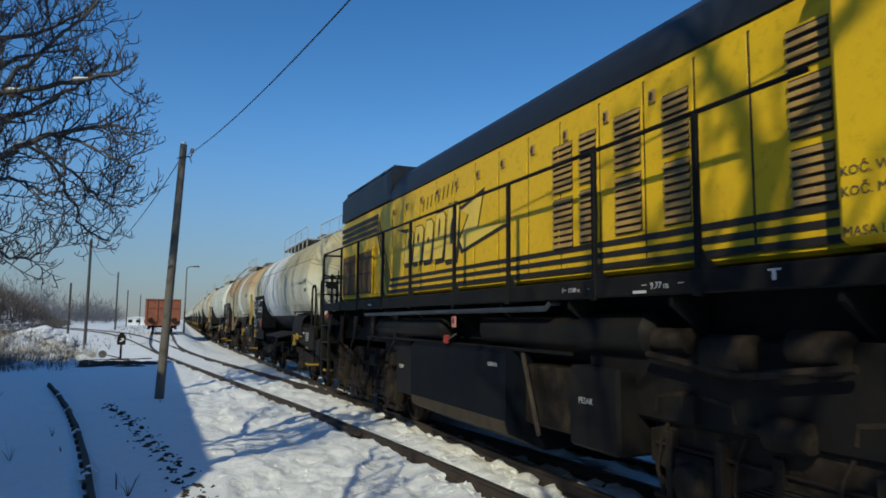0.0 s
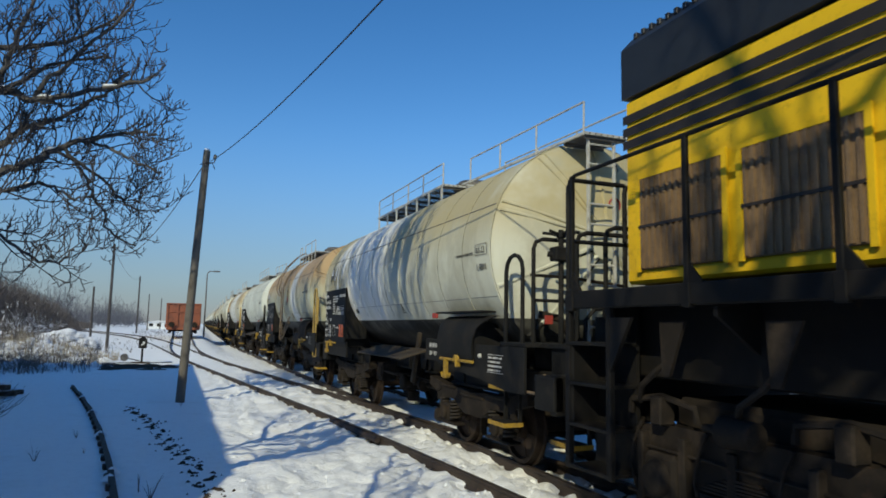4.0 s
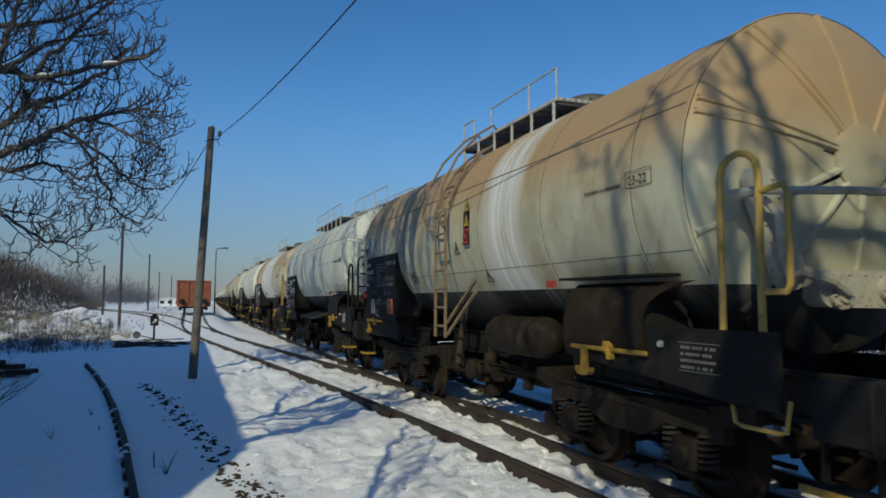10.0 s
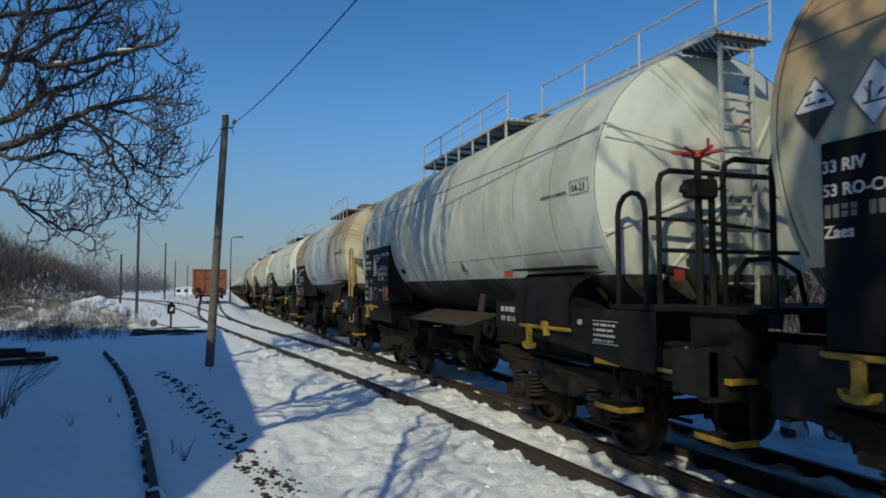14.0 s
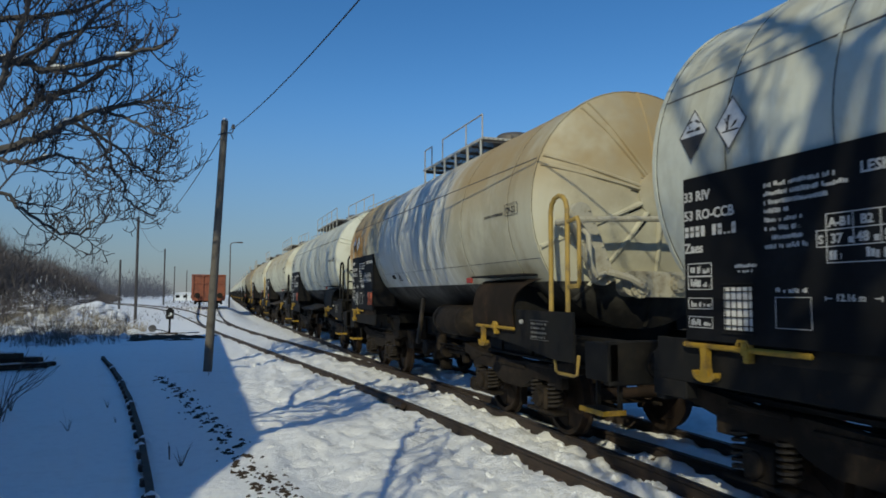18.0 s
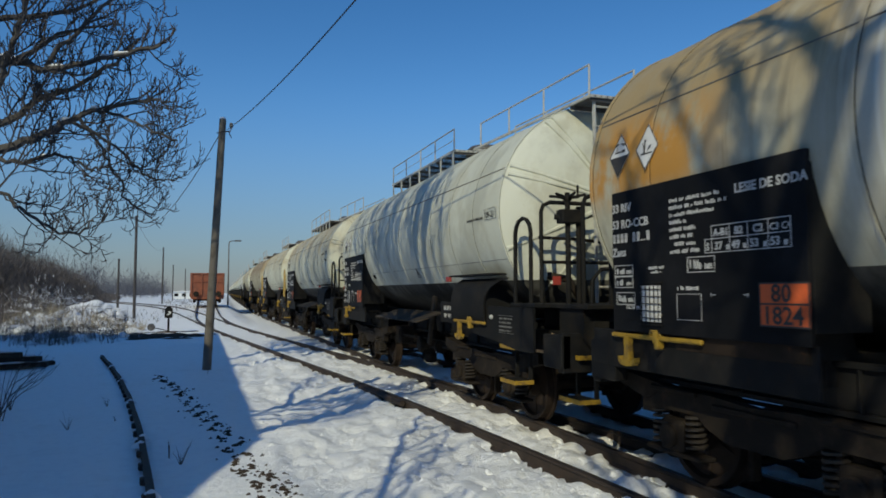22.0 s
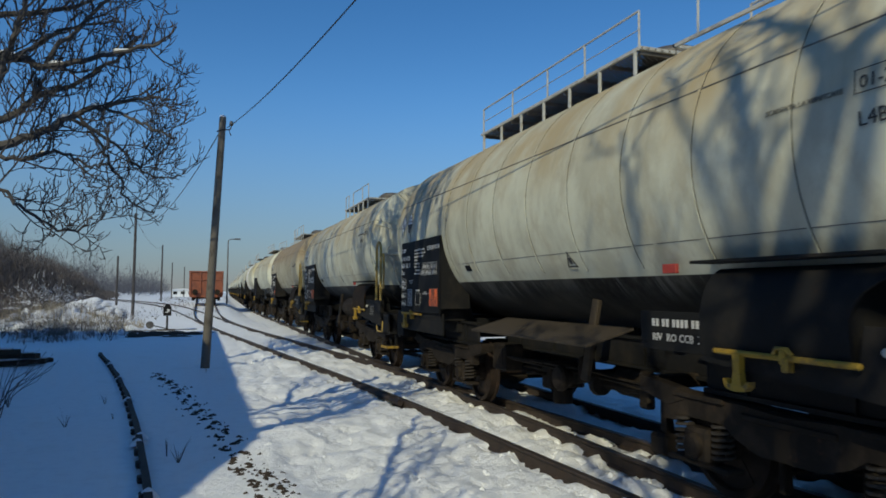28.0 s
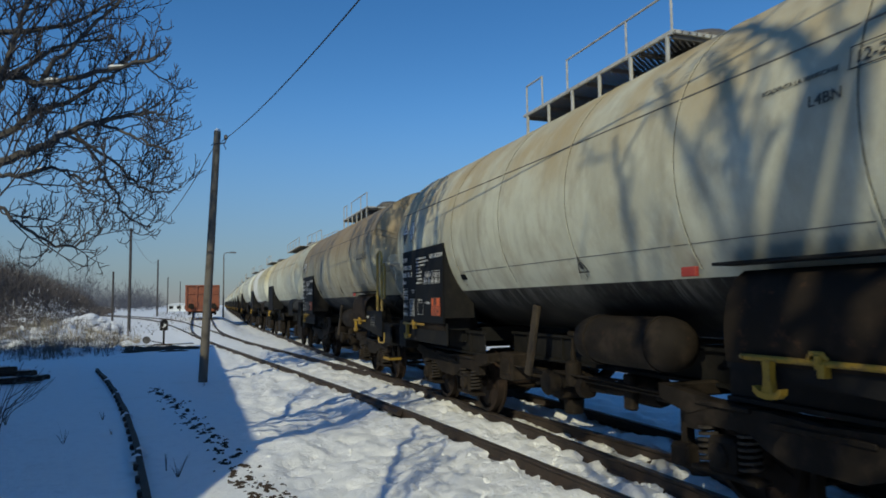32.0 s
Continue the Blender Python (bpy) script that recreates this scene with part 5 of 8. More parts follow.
    part("brake_cylinder", cached("wagon_bcyl", brake_cylinder), w)
    part("brake_valve", cached("bvalve", brake_valve), w)
    part("hanger", cached("wagon_hanger", hanger), w)
    for y in (-1.95, -1.0, 0.3, 1.4, 2.1):
        part("cross_bearer", cached("xbearer", cross_bearer), w, at=pose(0, y, 0))
    part("long_pipe", cached("lpipe", lambda: M().tube([(-0.9, -5.3, 0.96), (-0.9, -2.2, 0.98), (-0.8, -1.9, 0.9), (-0.8, 2.0, 0.9), (-0.92, 2.4, 0.98), (-0.92, 5.3, 0.97)], 0.02, 6).mesh("long_pipe", GRIME)), w)
    part("side_box", cached("sbox", lambda: M().box(-0.9, -0.6, 1.72, 2.15, 0.72, 1.1, 0.02).box(-0.91, -0.9, 1.78, 2.09, 0.8, 1.04, 0.01).mesh("side_box", GRIME)), w)
    part("discharge_valve", cached("outlet", outlet_pipes), w, "grimy flanged discharge valve", at=pose(0, -0.05 if kind % 2 == 0 else 0.5, 0))
    if kind % 2:
        part("air_reservoir", cached("air", reservoir), w, "rusty brown air reservoir", at=pose(-1.0, -1.2, 1.42))
    else:
        part("drip_tray", cached("tray", drip_tray), w, "bent rusty sheet drip tray", at=pose(0, -0.1, 0))
    part("stay", cached("stay", stay), w, "leaning rusty steel stay", at=pose(0, -0.72 if kind % 2 == 0 else 0.9, 0))
    # marks on the cladding
    dy, dz = DIAMONDS.get(num, (4.92, 3.08))
    for y, half in ((dy, True), (dy - 0.40, False)) if num != 6 else ((4.58, True), (4.98, False)):
        d = part("hazard_diamond", cached("diamond", lambda: diamond(0)), w, at=skin(y, dz, R, ZC) @ SIDE.inverted())
        part("diamond_mark", cached(("dm", half), lambda: diamond_marks(half)), d)
    ty, tz = (-3.66, -3.40)[kind % 2], TEXT_Z.get(num, 2.85)
    part("lettering", words("SCADENTA LA VERIFICARE", 0.049, INK), w, at=skin(ty, tz, R, ZC))
    part("lettering", words(date, 0.115, INK), w, at=skin(ty - 0.69, tz, R, ZC))
    part("small_writing", cached("datebox", lambda: bars([(0, 0, 0.36, 0.006), (0, 0.14, 0.36, 0.006), (0, 0, 0.006, 0.14), (0.354, 0, 0.006, 0.14)], INK, "datebox")), w, at=skin(ty - 0.66, tz - 0.028, R, ZC) @ SIDE.inverted())
    if num in (1, 6):
        part("lettering", words("L4BN", 0.125, INK), w, at=skin(ty - 0.68, tz - 0.22, R, ZC))
    elif num == 7:
        part("lettering", words("L4BN", 0.105, INK), w, at=skin(ty - 0.38, tz - 0.18, R, ZC))
    part("warning_triangle", cached("tri", triangle_sign), w, at=skin(1.36 if num == 4 else -0.79, 2.2, R, ZC) @ SIDE.inverted())
    if num == 2:
        part("small_writing", data_table(), w, at=skin(2.46, 2.17, R, ZC, 0.012) @ SIDE.inverted())
    part("small_writing", frame_plate(num not in (1, 3)), w, "small white data panel", at=pose(-1.4275, -4.68, 1.5))
    if num != 2:
        part("inspection_cap", cached("cap", lambda: M().box(-0.002, 0.01, -0.09, 0.09, -0.045, 0.045, 0.002).mesh("inspection_cap", BOARD)), w, at=skin({4: 1.8, 6: 2.15}.get(num, 2.5), 2.2, R, ZC) @ SIDE.inverted())
    if kind % 2 == 0:
        np_ = part("number_panel", cached("npanel", lambda: M().box(-0.012, 0.012, -0.5, 0.45, -0.17, 0.16, 0.004).mesh("number_panel", BLACK)), w, at=pose(-1.26, -2.44, 1.53))
        part("small_writing", bars([(-0.28 + 0.052 * i + 0.03 * (i > 1) + 0.03 * (i > 3) + 0.03 * (i > 7), 0.03, 0.034, 0.065) for i in range(11)], LETTER, "panelnum"), np_, at=pose(-0.0145, 0, 0))
        for txt, u in (("RIV", -0.28), ("RO", -0.09), ("CCB", 0.07), ("Zaes", 0.3)):
            part("lettering", words(txt, 0.09, LETTER, 0.001), np_, at=pose(-0.0145, -u, -0.09) @ SIDE)
    part("reflector", cached("refl", lambda: M().box(-0.02, 0.02, -0.085, 0.085, -0.04, 0.04, 0.005).mesh("reflector", REDP)), w, "red marker plate", at=pose(-1.30, -2.45, 2.05))
    part("ledge", cached("ledge", lambda: M().box(-1.44, -1.15, -0.8, 0.8, -0.012, 0.012, 0.004).mesh("ledge", BLACK)), w, at=pose(0, -3.65, 2.085))
    # ends: ribs, rails, steps
    for i, a in enumerate((164, 126, 92, 52, 14, -24, 204, 232, 270, 306)):
        part("end_rib", cached(("rib", i), lambda: end_rib(radians(a), i in (0, 1))), w, paint=paint)
    part("hub_plate", cached("hub", hub_plate), w, paint=paint)
    if front == "platform":
        part("platform", cached("deck", platform_deck), w, "black plate end platform")
        for s in (-1, 1):
            part("end_bracket", cached(("ebr", s), lambda: end_bracket(s)), w)
        for half, y, top, mid, hoop in ((1.22, -5.45, 2.92, 0.5, False), (0.95, -5.95, 2.95, 0.0, True), (0.9, -6.42, 2.95, 0.0, False)):
            part("platform_railing", cached(("railing", y), lambda: platform_rails(half, top, mid, hoop)), w, "black tube railing", at=pose(0, y, 1.70))
        for x in (-1.35, 1.35):
            part("loop_handrail", cached("loop", lambda: loop_rail(0.42, 1.04).mesh("loop_handrail", BLACK)), w, "black tube loop handrail", at=pose(x, -5.22, 1.70))
        bc = part("brake_column", cached("hb", hand_brake), w, at=pose(-0.97, -5.73, 0.12))
        if num == 3:
            part("brake_handle", cached("bw", lambda: brake_wheel(REDP)), bc, "red spoked hand brake handle", at=pose(-0.05, 0, 2.9))
        else:
            part("brake_handle", cached("bw2", lambda: brake_wheel(BLACK)), bc, "black hand brake handle", at=pose(-0.05, 0, 2.82))
        ladder(w, "pale end ladder", pose(-0.2, -5.33, 1.5), 2.79, 0.38, 11, WHITEBAR, 0.014)
        part("end_pipework", cached("endpipe", end_pipe), w, at=pose(0, -5.1, 0))
        for x, z in ((0.3, 3.98), (0.25, 3.73)):
            part("warning_triangle", cached("tri", triangle_sign), w, at=pose(x, dish_y(x, z) - 0.012, z, rz=90) @ pose(0, 0, 0, ry=-18))
        if num == 5:
            part("notice", cached(("notice", 1), warning_strip), w, "strip of yellow, black and red warning signs", at=pose(0.1, dish_y(0.1, 3.5) - 0.014, 3.5, rz=90) @ pose(0, 0, 0, ry=-16))
        part("warning_circle", cached("wring", lambda: M().tube([(0, 0.085 * math.cos(k * math.pi / 8), 0.085 * math.sin(k * math.pi / 8)) for k in range(16)], 0.013, 5, closed=True).mesh("warning_circle", REDP)), w, "red prohibition ring", at=pose(0.19, dish_y(0.19, 3.5) - 0.012, 3.5, rz=90))
        for x, y, z in ((-1.29, -4.89, 1.17), (-1.29, -4.89, 0.745), (-1.12, -6.1, 1.15), (-1.12, -6.1, 0.68)):
            part("step", cached("step", step), w, "yellow edged step", at=pose(x, y, z))
            for q in (-0.19, 0.19):
                part("step_hanger", cached(("hang", 0), lambda: step_hanger(0.46)), w, at=pose(x + 0.1, y + q, z))
        part("stirrup", cached("stirrup", lambda: end_stirrup(TANBAR)), w, "bent rod foot stirrup", at=pose(-1.36, -5.7, 1.17))
        part("marker", cached("mark", lambda: M().box(-0.05, 0.05, -0.01, 0.01, -0.05, 0.05).mesh("marker", REDP)), w, at=pose(-1.04, -5.49, 1.98))
    else:
        part("loop_handrail", cached("loopy", lambda: loop_rail(0.36, 1.5, 0.027).mesh("loop_handrail", OCHRE)), w, "ochre loop handrail", at=pose(-1.38, -5.27, 1.42))
        part("loop_handrail", cached("loopy2", lambda: M().tube([(-1.38, -5.47, 2.62), (-1.38, -5.66, 2.64), (-1.38, -5.69, 2.58), (-1.38, -5.69, 1.98), (-1.38, -5.66, 1.93), (-1.38, -5.47, 1.93)], 0.024, 8).mesh("loop_handrail", OCHRE)), w, "ochre loop handrail")
        part("loop_handrail", cached("loopy", None), w, at=pose(1.38, -5.4, 1.42))
        cp = part("cross_pipe", cached("xpipe", lambda: M().tube([(-1.22, -5.3, 2.66), (-0.4, -5.42, 2.69), (0.72, -5.42, 2.71)], 0.032, 8).tube([(-1.22, -5.3, 2.66), (-1.24, -5.0, 2.66)], 0.04, 8).mesh("cross_pipe", PIPE)), w, "cream painted pipe across the end")
        part("flange", cached("fl1", lambda: bolted_disc(0.1, PIPE)), cp, at=pose(0.12, -5.42, 2.71, rz=60))
        part("bolted_plate", cached("plate1", lambda: slot_plate(((-1.0, 2.76), (-0.72, 2.08)), 0.26, -5.02, -5.12, PIPE)), w, "cream plate with rows of bolts")
        mf = part("bolted_plate", cached("plate2", lambda: slot_plate(((-0.32, 1.97), (0.55, 1.96)), 0.3, -4.9, -5.12, PIPE)), w, "cream valve plate with bolts")
        for fx, fz, fr in ((-0.26, 1.92, 0.12), (0.28, 1.97, 0.11), (0.5, 1.97, 0.1)):
            part("flange", cached(("fl", fr), lambda: bolted_disc(fr, PIPE)), mf, at=pose(fx, -5.14, fz))
        part("valve_arm", cached("varm", lambda: M().tube([(-0.7, -5.16, 2.1), (-0.45, -5.22, 2.03), (-0.26, -5.2, 1.94)], 0.045, 8).mesh("valve_arm", PIPE)), mf)
        part("valve_arm", cached("varm2", lambda: M().tube([(0.5, -5.15, 1.97), (0.62, -5.26, 1.96), (0.74, -5.28, 1.99)], 0.04, 8).mesh("valve_arm", PIPE)), mf)
        part("bent_pipe", cached("bpipe", lambda: M().tube([(-1.1, -5.2, 2.64), (-1.02, -5.28, 2.5), (-1.0, -5.28, 2.2), (-0.9, -5.25, 2.05), (-0.74, -5.17, 2.08)], 0.03, 8).mesh("bent_pipe", PIPE)), w)
        for z in (0.72,):
            part("step", cached("step", step), w, "yellow edged step", at=pose(-1.3, -5.95, z))
            for q in (-0.19, 0.19):
                part("step_hanger", cached(("hang", 0), lambda: step_hanger(0.46)), w, at=pose(-1.22, -5.95 + q, z))
        part("stirrup", cached("stirrup2", lambda: end_stirrup(OCHRE)), w, at=pose(-1.38, -5.4, 1.0))
    if num == 2:
        ladder(w, "tan side ladder with hoops", pose(-1.53, 0.42, 1.33, rz=90), 1.9, 0.42, 7, TANBAR, 0.02)
        crown = [(-(R + 0.07) * math.cos(radians(g)), ZC + (R + 0.07) * math.sin(radians(g))) for g in (14, 26, 38, 50, 62, 72)]
        for q in (0.21, 0.63):
            part("ladder_stile", M().tube([(x, q, z) for x, z in crown], 0.02, 6).mesh("ladder_stile", TANBAR), w)
        for x, z in crown[1:]:
            part("rung", M().tube([(x, 0.21, z), (x, 0.63, z)], 0.016, 6).mesh("rung", TANBAR), w)
        for q, dq in ((0.21, -0.09), (0.63, 0.09)):
            bow = [(-1.54, q, 2.92), (-1.62, q + dq, 2.95), (-1.70, q + dq * 1.3, 3.15), (-1.62, q + dq * 1.3, 3.55), (-1.38, q + dq, 3.98), (-1.02, q + dq, 4.36), (-0.8, q + dq, 4.5), (-0.72, q + dq, 4.4)]
            part("ladder_hoop", M().tube(bow, 0.019, 7).mesh("ladder_hoop", TANBAR), w, "bowed tan grab rail")
        for q in (0.0, 0.17):
            part("ladder_stay", cached("lstay", lambda: M().tube([(-1.5, 0.2, 1.38), (-1.38, -0.55, 1.98)], 0.028, 5).mesh("ladder_stay", TANBAR)), w, at=pose(0, 0, q))
        part("notice", cached(("notice", 1), warning_strip), w, "strip of yellow, black and red warning signs", at=skin(-0.42, 2.93, R, ZC) @ SIDE.inverted())
        part("warning_triangle", cached("tri", triangle_sign), w, at=skin(0.0, 2.62, R, ZC) @ SIDE.inverted())
    return w, wheels


def lod_bogie():
    m = M()
    for s in (-1, 1):
        m.prism([(-1.35, 0.6), (-1.35, 0.9), (-0.5, 1.0), (0.5, 1.0), (1.35, 0.9), (1.35, 0.6), (0.6, 0.62), (0.3, 0.45), (-0.3, 0.45), (-0.6, 0.62)], 1.0 * s - 0.06, 1.0 * s + 0.06, "x")
        for y in (-0.9, 0.9):
            m.lathe([(0.0, 0.68 * s), (0.46, 0.68 * s), (0.46, 0.8 * s), (0.0, 0.8 * s)], "x", (0, y, 0.59), 16)
            m.box(1.03 * s - 0.1, 1.03 * s + 0.1, y - 0.3, y + 0.3, 0.45, 0.9, 0.03)
    m.box(-0.9, 0.9, -0.25, 0.25, 0.6, 1.0)
    return m.mesh("bogie", GRIME)


# place of each wagon's middle along the line at the start; kind; cladding; front end
TRAIN = [
    (22.30, 0, 0, "platform", "02-23", "cream-white tank wagon, white runs on its flank, black belly"),
    (34.66, 1, 1, "yellow", "03-22", "tan dusty tank wagon with side ladder and ochre handrails"),
    (47.05, 0, 2, "platform", "04-23", "grey-white tank wagon with black railed end platform"),
    (59.50, 1, 3, "yellow", "09-22", "beige tank wagon with orange rust stains and ochre handrails"),
    (71.85, 0, 4, "platform", "09-23", "pale white tank wagon with ladder on its railed end"),
    (84.45, 0, 5, "platform", "01-23", "cream tank wagon with brown dust on its crown"),
    (96.90, 1, 5, "yellow", "12-22", "cream tank wagon with ochre handrails and dusty crown"),
    (109.3, 1, 6, "yellow", "05-22", "streaked grey-white tank wagon, black belly"),
]
WAGONS, WHEELS = [], []
for i, (y0, kind, paint, front, date, label) in enumerate(TRAIN):
    wg, wh = build_wagon(kind, PAINTS[paint], i + 1, label, True, front, date)
    WAGONS.append((wg, y0))
    WHEELS += wh
FAR_LABELS = ["distant grey-white tank wagon with black belly", "distant cream tank wagon with dusty crown", "distant tank wagon with pale weathered cladding"]
for i in range(17):
    wg, wh = build_wagon(i % 2, PAINTS[(5, 0, 2, 4, 5, 2)[i % 6]], 20 + i, FAR_LABELS[(1, 2, 0, 2, 1, 0)[i % 6]], lod=True)
    WAGONS.append((wg, 121.7 + 12.4 * i))


# ---- locomotive: its own y runs back from the cab, 0 lies beside the camera at the start ----
HX = 1.10  # half width of the hood


def loco_bogie_side(s):
    m = M()
    out = [(-2.3, 0.72), (-2.3, 0.98), (-1.9, 1.08), (1.9, 1.08), (2.3, 0.98), (2.3, 0.72), (2.05, 0.66), (1.95, 0.78), (1.5, 0.78), (1.3, 0.55), (0.55, 0.5), (0.35, 0.78), (-0.35, 0.78), (-0.55, 0.5), (-1.3, 0.55), (-1.5, 0.78), (-1.95, 0.78), (-2.05, 0.66)]
    m.prism(out, 1.05 * s - 0.07, 1.05 * s + 0.07, "x")
    for y in (-0.95, 0.95):
        m.box(1.05 * s - 0.12, 1.05 * s + 0.12, y - 0.42, y + 0.42, 0.5, 0.62, 0.02)
    return m.mesh("side_frame", GRIME)


def big_axle_box():
    m = M()
    m.box(-0.12, 0.12, -0.2, 0.2, -0.2, 0.2, 0.04)
    m.lathe([(0.0, -0.2), (0.12, -0.19), (0.15, -0.16), (0.16, -0.1)], "x", seg=16)
    return m.mesh("axle_box", GRIME)


def leaf_spring():
    m = M()
    for i in range(6):
        w = 0.48 - i * 0.065
        m.box(-0.06, 0.06, -w, w, i * 0.026, i * 0.026 + 0.02, 0.004)
    return m.mesh("leaf_spring", GRIME)


def build_loco():
    L = thing("diesel_locomotive", "yellow diesel locomotive with black stripes, roof and handrails", "locomotive")
    wheels = []
    y0, y1 = 2.6, 15.25
    # hood
    m = M()
    m.box(-HX, HX, y0, y1, 2.30, 4.08, 0.03)
    part("hood", m.mesh("hood", LYELLOW), L, "glossy yellow engine hood")
    prof = [(-HX - 0.02, 4.07), (-HX - 0.02, 4.2), (-1.04, 4.42), (-0.85, 4.60), (-0.4, 4.70), (0.4, 4.70), (0.85, 4.60), (1.04, 4.42), (HX + 0.02, 4.2), (HX + 0.02, 4.07)]
    part("roof", M().prism(prof, y0, 11.7, "y").mesh("roof", LROOF), L, "dark grey rounded roof")
    m = M()
    m.prism([(-HX - 0.025, 4.10), (-HX - 0.025, 4.60), (-1.0, 4.74), (1.0, 4.74), (HX + 0.025, 4.60), (HX + 0.025, 4.10)], 11.7, y1 + 0.02, "y")
    rb = part("radiator_box", m.mesh("radiator_box", LROOF), L, "raised dark radiator housing")
    for i in range(30):
        part("fin", cached("fin", lambda: M().box(-1.04, 1.04, -0.025, 0.025, -0.03, 0.035, 0.006).mesh("fin", LROOF)), rb, at=pose(0, 11.8 + i * 0.116, 4.735))
    # doors along the hood: panel, hinge strip, latch
    edges = [2.72, 3.45, 4.0, 4.62, 5.28, 5.98, 6.66, 7.4, 8.1, 8.8, 9.5, 10.2, 10.9, 11.6, 12.55]
    for i in range(len(edges) - 1):
        a, b = edges[i] + 0.013, edges[i + 1] - 0.013
        part("door_seam", cached("seam", lambda: M().box(-0.004, 0.0, -0.013, 0.013, 2.38, 4.0).mesh("door_seam", STRIPE)), L, at=pose(-HX, edges[i], 0))
        d = part("hood_door", M().box(-HX - 0.012, -HX + 0.005, a, b, 2.38, 3.98, 0.003).mesh("hood_door", LYELLOW), L)
        if i > 1:
            part("latch", cached("latch", lambda: M().box(-0.018, 0, -0.045, 0.045, -0.06, 0.06, 0.006).tube([(-0.02, 0, 0.03), (-0.03, 0, -0.03)], 0.016, 6, 1).mesh("latch", [LOUVRE, STRIPE])), d, at=pose(-HX - 0.014, b - 0.12, 3.82))
            for hz in (2.75, 3.62):
                part("hinge", cached("hinge", lambda: M().tube([(0, 0, -0.08), (0, 0, 0.08)], 0.013, 6).mesh("hinge", LYELLOW)), d, at=pose(-HX - 0.016, a + 0.004, hz))
    # louvres
    for a, b, zs in ((2.80, 3.12, ((2.62, 3.02), (3.08, 3.5), (3.56, 3.85))), (4.06, 4.36, ((2.66, 3.2), (3.26, 3.78))), (4.66, 5.02, ((2.66, 3.2), (3.26, 3.78))), (5.32, 5.60, ((2.64, 3.18), (3.24, 3.76))), (5.74, 6.10, ((2.62, 3.16), (3.22, 3.74)))):
        for z0, z1 in zs:
            lv = part("louvre", M().box(-HX - 0.02, -HX - 0.005, a, b, z0, z1, 0.002).mesh("louvre", STRIPE), L)
            n = max(3, round((z1 - z0) / 0.068))
            key = round((b - a) * 100)
            for i in range(n):
                z = z0 + (z1 - z0) * (i + 0.5) / n
                part("slat", cached(("slat", key), lambda: M().box(-0.004, 0.004, -(b - a) / 2, (b - a) / 2, -0.026, 0.026, 0.0, turn=pose(0, 0, 0, 0, 28, 0)).mesh("slat", LOUVRE)), lv, at=pose(-HX - 0.028, (a + b) / 2, z))
    # painted stripes
    x0, x1 = -HX - 0.019, -HX - 0.0155
    for i in range(3):
        m = M()
        z = 2.36 + i * 0.105
        yb = 11.78 - i * 0.055
        m.box(x0, x1, 2.6, yb, z, z + 0.055)
        zt = 3.86 - (2 - i) * 0.125
        yt = yb + (zt - z) * 0.62
        m.prism([(yb + 0.02, z), (yb - 0.035, z + 0.01), (yt - 0.02, zt + 0.055), (yt + 0.045, zt + 0.03)], x0, x1, "x")
        m.box(x0, x1, yt, 15.26, zt - 0.015, zt + 0.07)
        part("stripe", m.mesh("stripe", STRIPE), L, "black stripe angled up at the end")
    # plain shapes of the operator's emblem: slanted blocks over a thrown black shade
    lean = 0.13
    spans = [(10.92, 10.56, 2.84, 3.36), (10.47, 10.10, 2.83, 3.40), (10.0, 9.68, 2.82, 3.44), (9.58, 9.20, 2.80, 3.49), (9.10, 8.70, 2.76, 3.56)]
    for i, (a, b, h0, h1) in enumerate(spans):
        m = M()
        edge = [(a, h0), (a - lean, h1), (b - lean + 0.1, h1), (b - lean + 0.02, h1 - 0.07), (b - 0.03, h0 + 0.16), (b + 0.02, h0)]
        m.prism([(y + 0.025, z - 0.015) for y, z in edge[:1]] + [(y + 0.02, z + 0.022) for y, z in edge[1:3]] + [(y - 0.03, z + 0.01) for y, z in edge[3:4]] + [(y - 0.07, z - 0.075) for y, z in edge[4:]] + [(a - 0.05, h0 - 0.085)], x0, x1, "x")
        m.prism(edge, x0 - 0.004, x0 - 0.001, "x", k=1)
        c, hm, hw = (a + b - lean) / 2, (h0 + h1) / 2 + (0.08, 0.09, 0.0, 0.12, 0.0)[i], (0.045, 0.045, 0.03, 0.035, 0.07)[i]
        hh = (0.09, 0.08, 0.05, 0.15, 0.2)[i]
        m.prism([(c + hw * math.cos(k * math.pi / 5) - 0.16 * hh * math.sin(k * math.pi / 5), hm + hh * math.sin(k * math.pi / 5)) for k in range(10)], x0 - 0.008, x0 - 0.005, "x")
        part("emblem_shape", m.mesh("emblem_shape", [STRIPE, EMBLEM]), L, "pale slanted block edged in black")
    fl = [(8.60, 3.46), (7.78, 3.62), (7.98, 3.10), (7.05, 3.04), (8.52, 2.80), (8.66, 2.96), (8.30, 3.34)]
    fc = Vector((8.1, 3.18))
    m = M().prism(fl, x0, x1, "x")
    m.prism([fc + (Vector(q) - fc) * 0.84 for q in fl], x0 - 0.004, x0 - 0.001, "x", k=1)
    part("emblem_flash", m.mesh("emblem_flash", [STRIPE, EMBLEM]), L, "pale lightning flash edged in black")
    part("emblem_flash", M().prism([(10.78, 3.34), (11.32, 3.47), (10.70, 3.42)], x0, x1, "x").mesh("emblem_flash", STRIPE), L)
    for i in range(9):
        y, z = 10.05 - i * 0.165, 3.62 + 0.012 * i
        part("emblem_tick", M().prism([(y, z), (y - 0.028, z), (y - 0.085, z + 0.19), (y - 0.055, z + 0.19)], x0, x1, "x").mesh("emblem_tick", STRIPE), L)
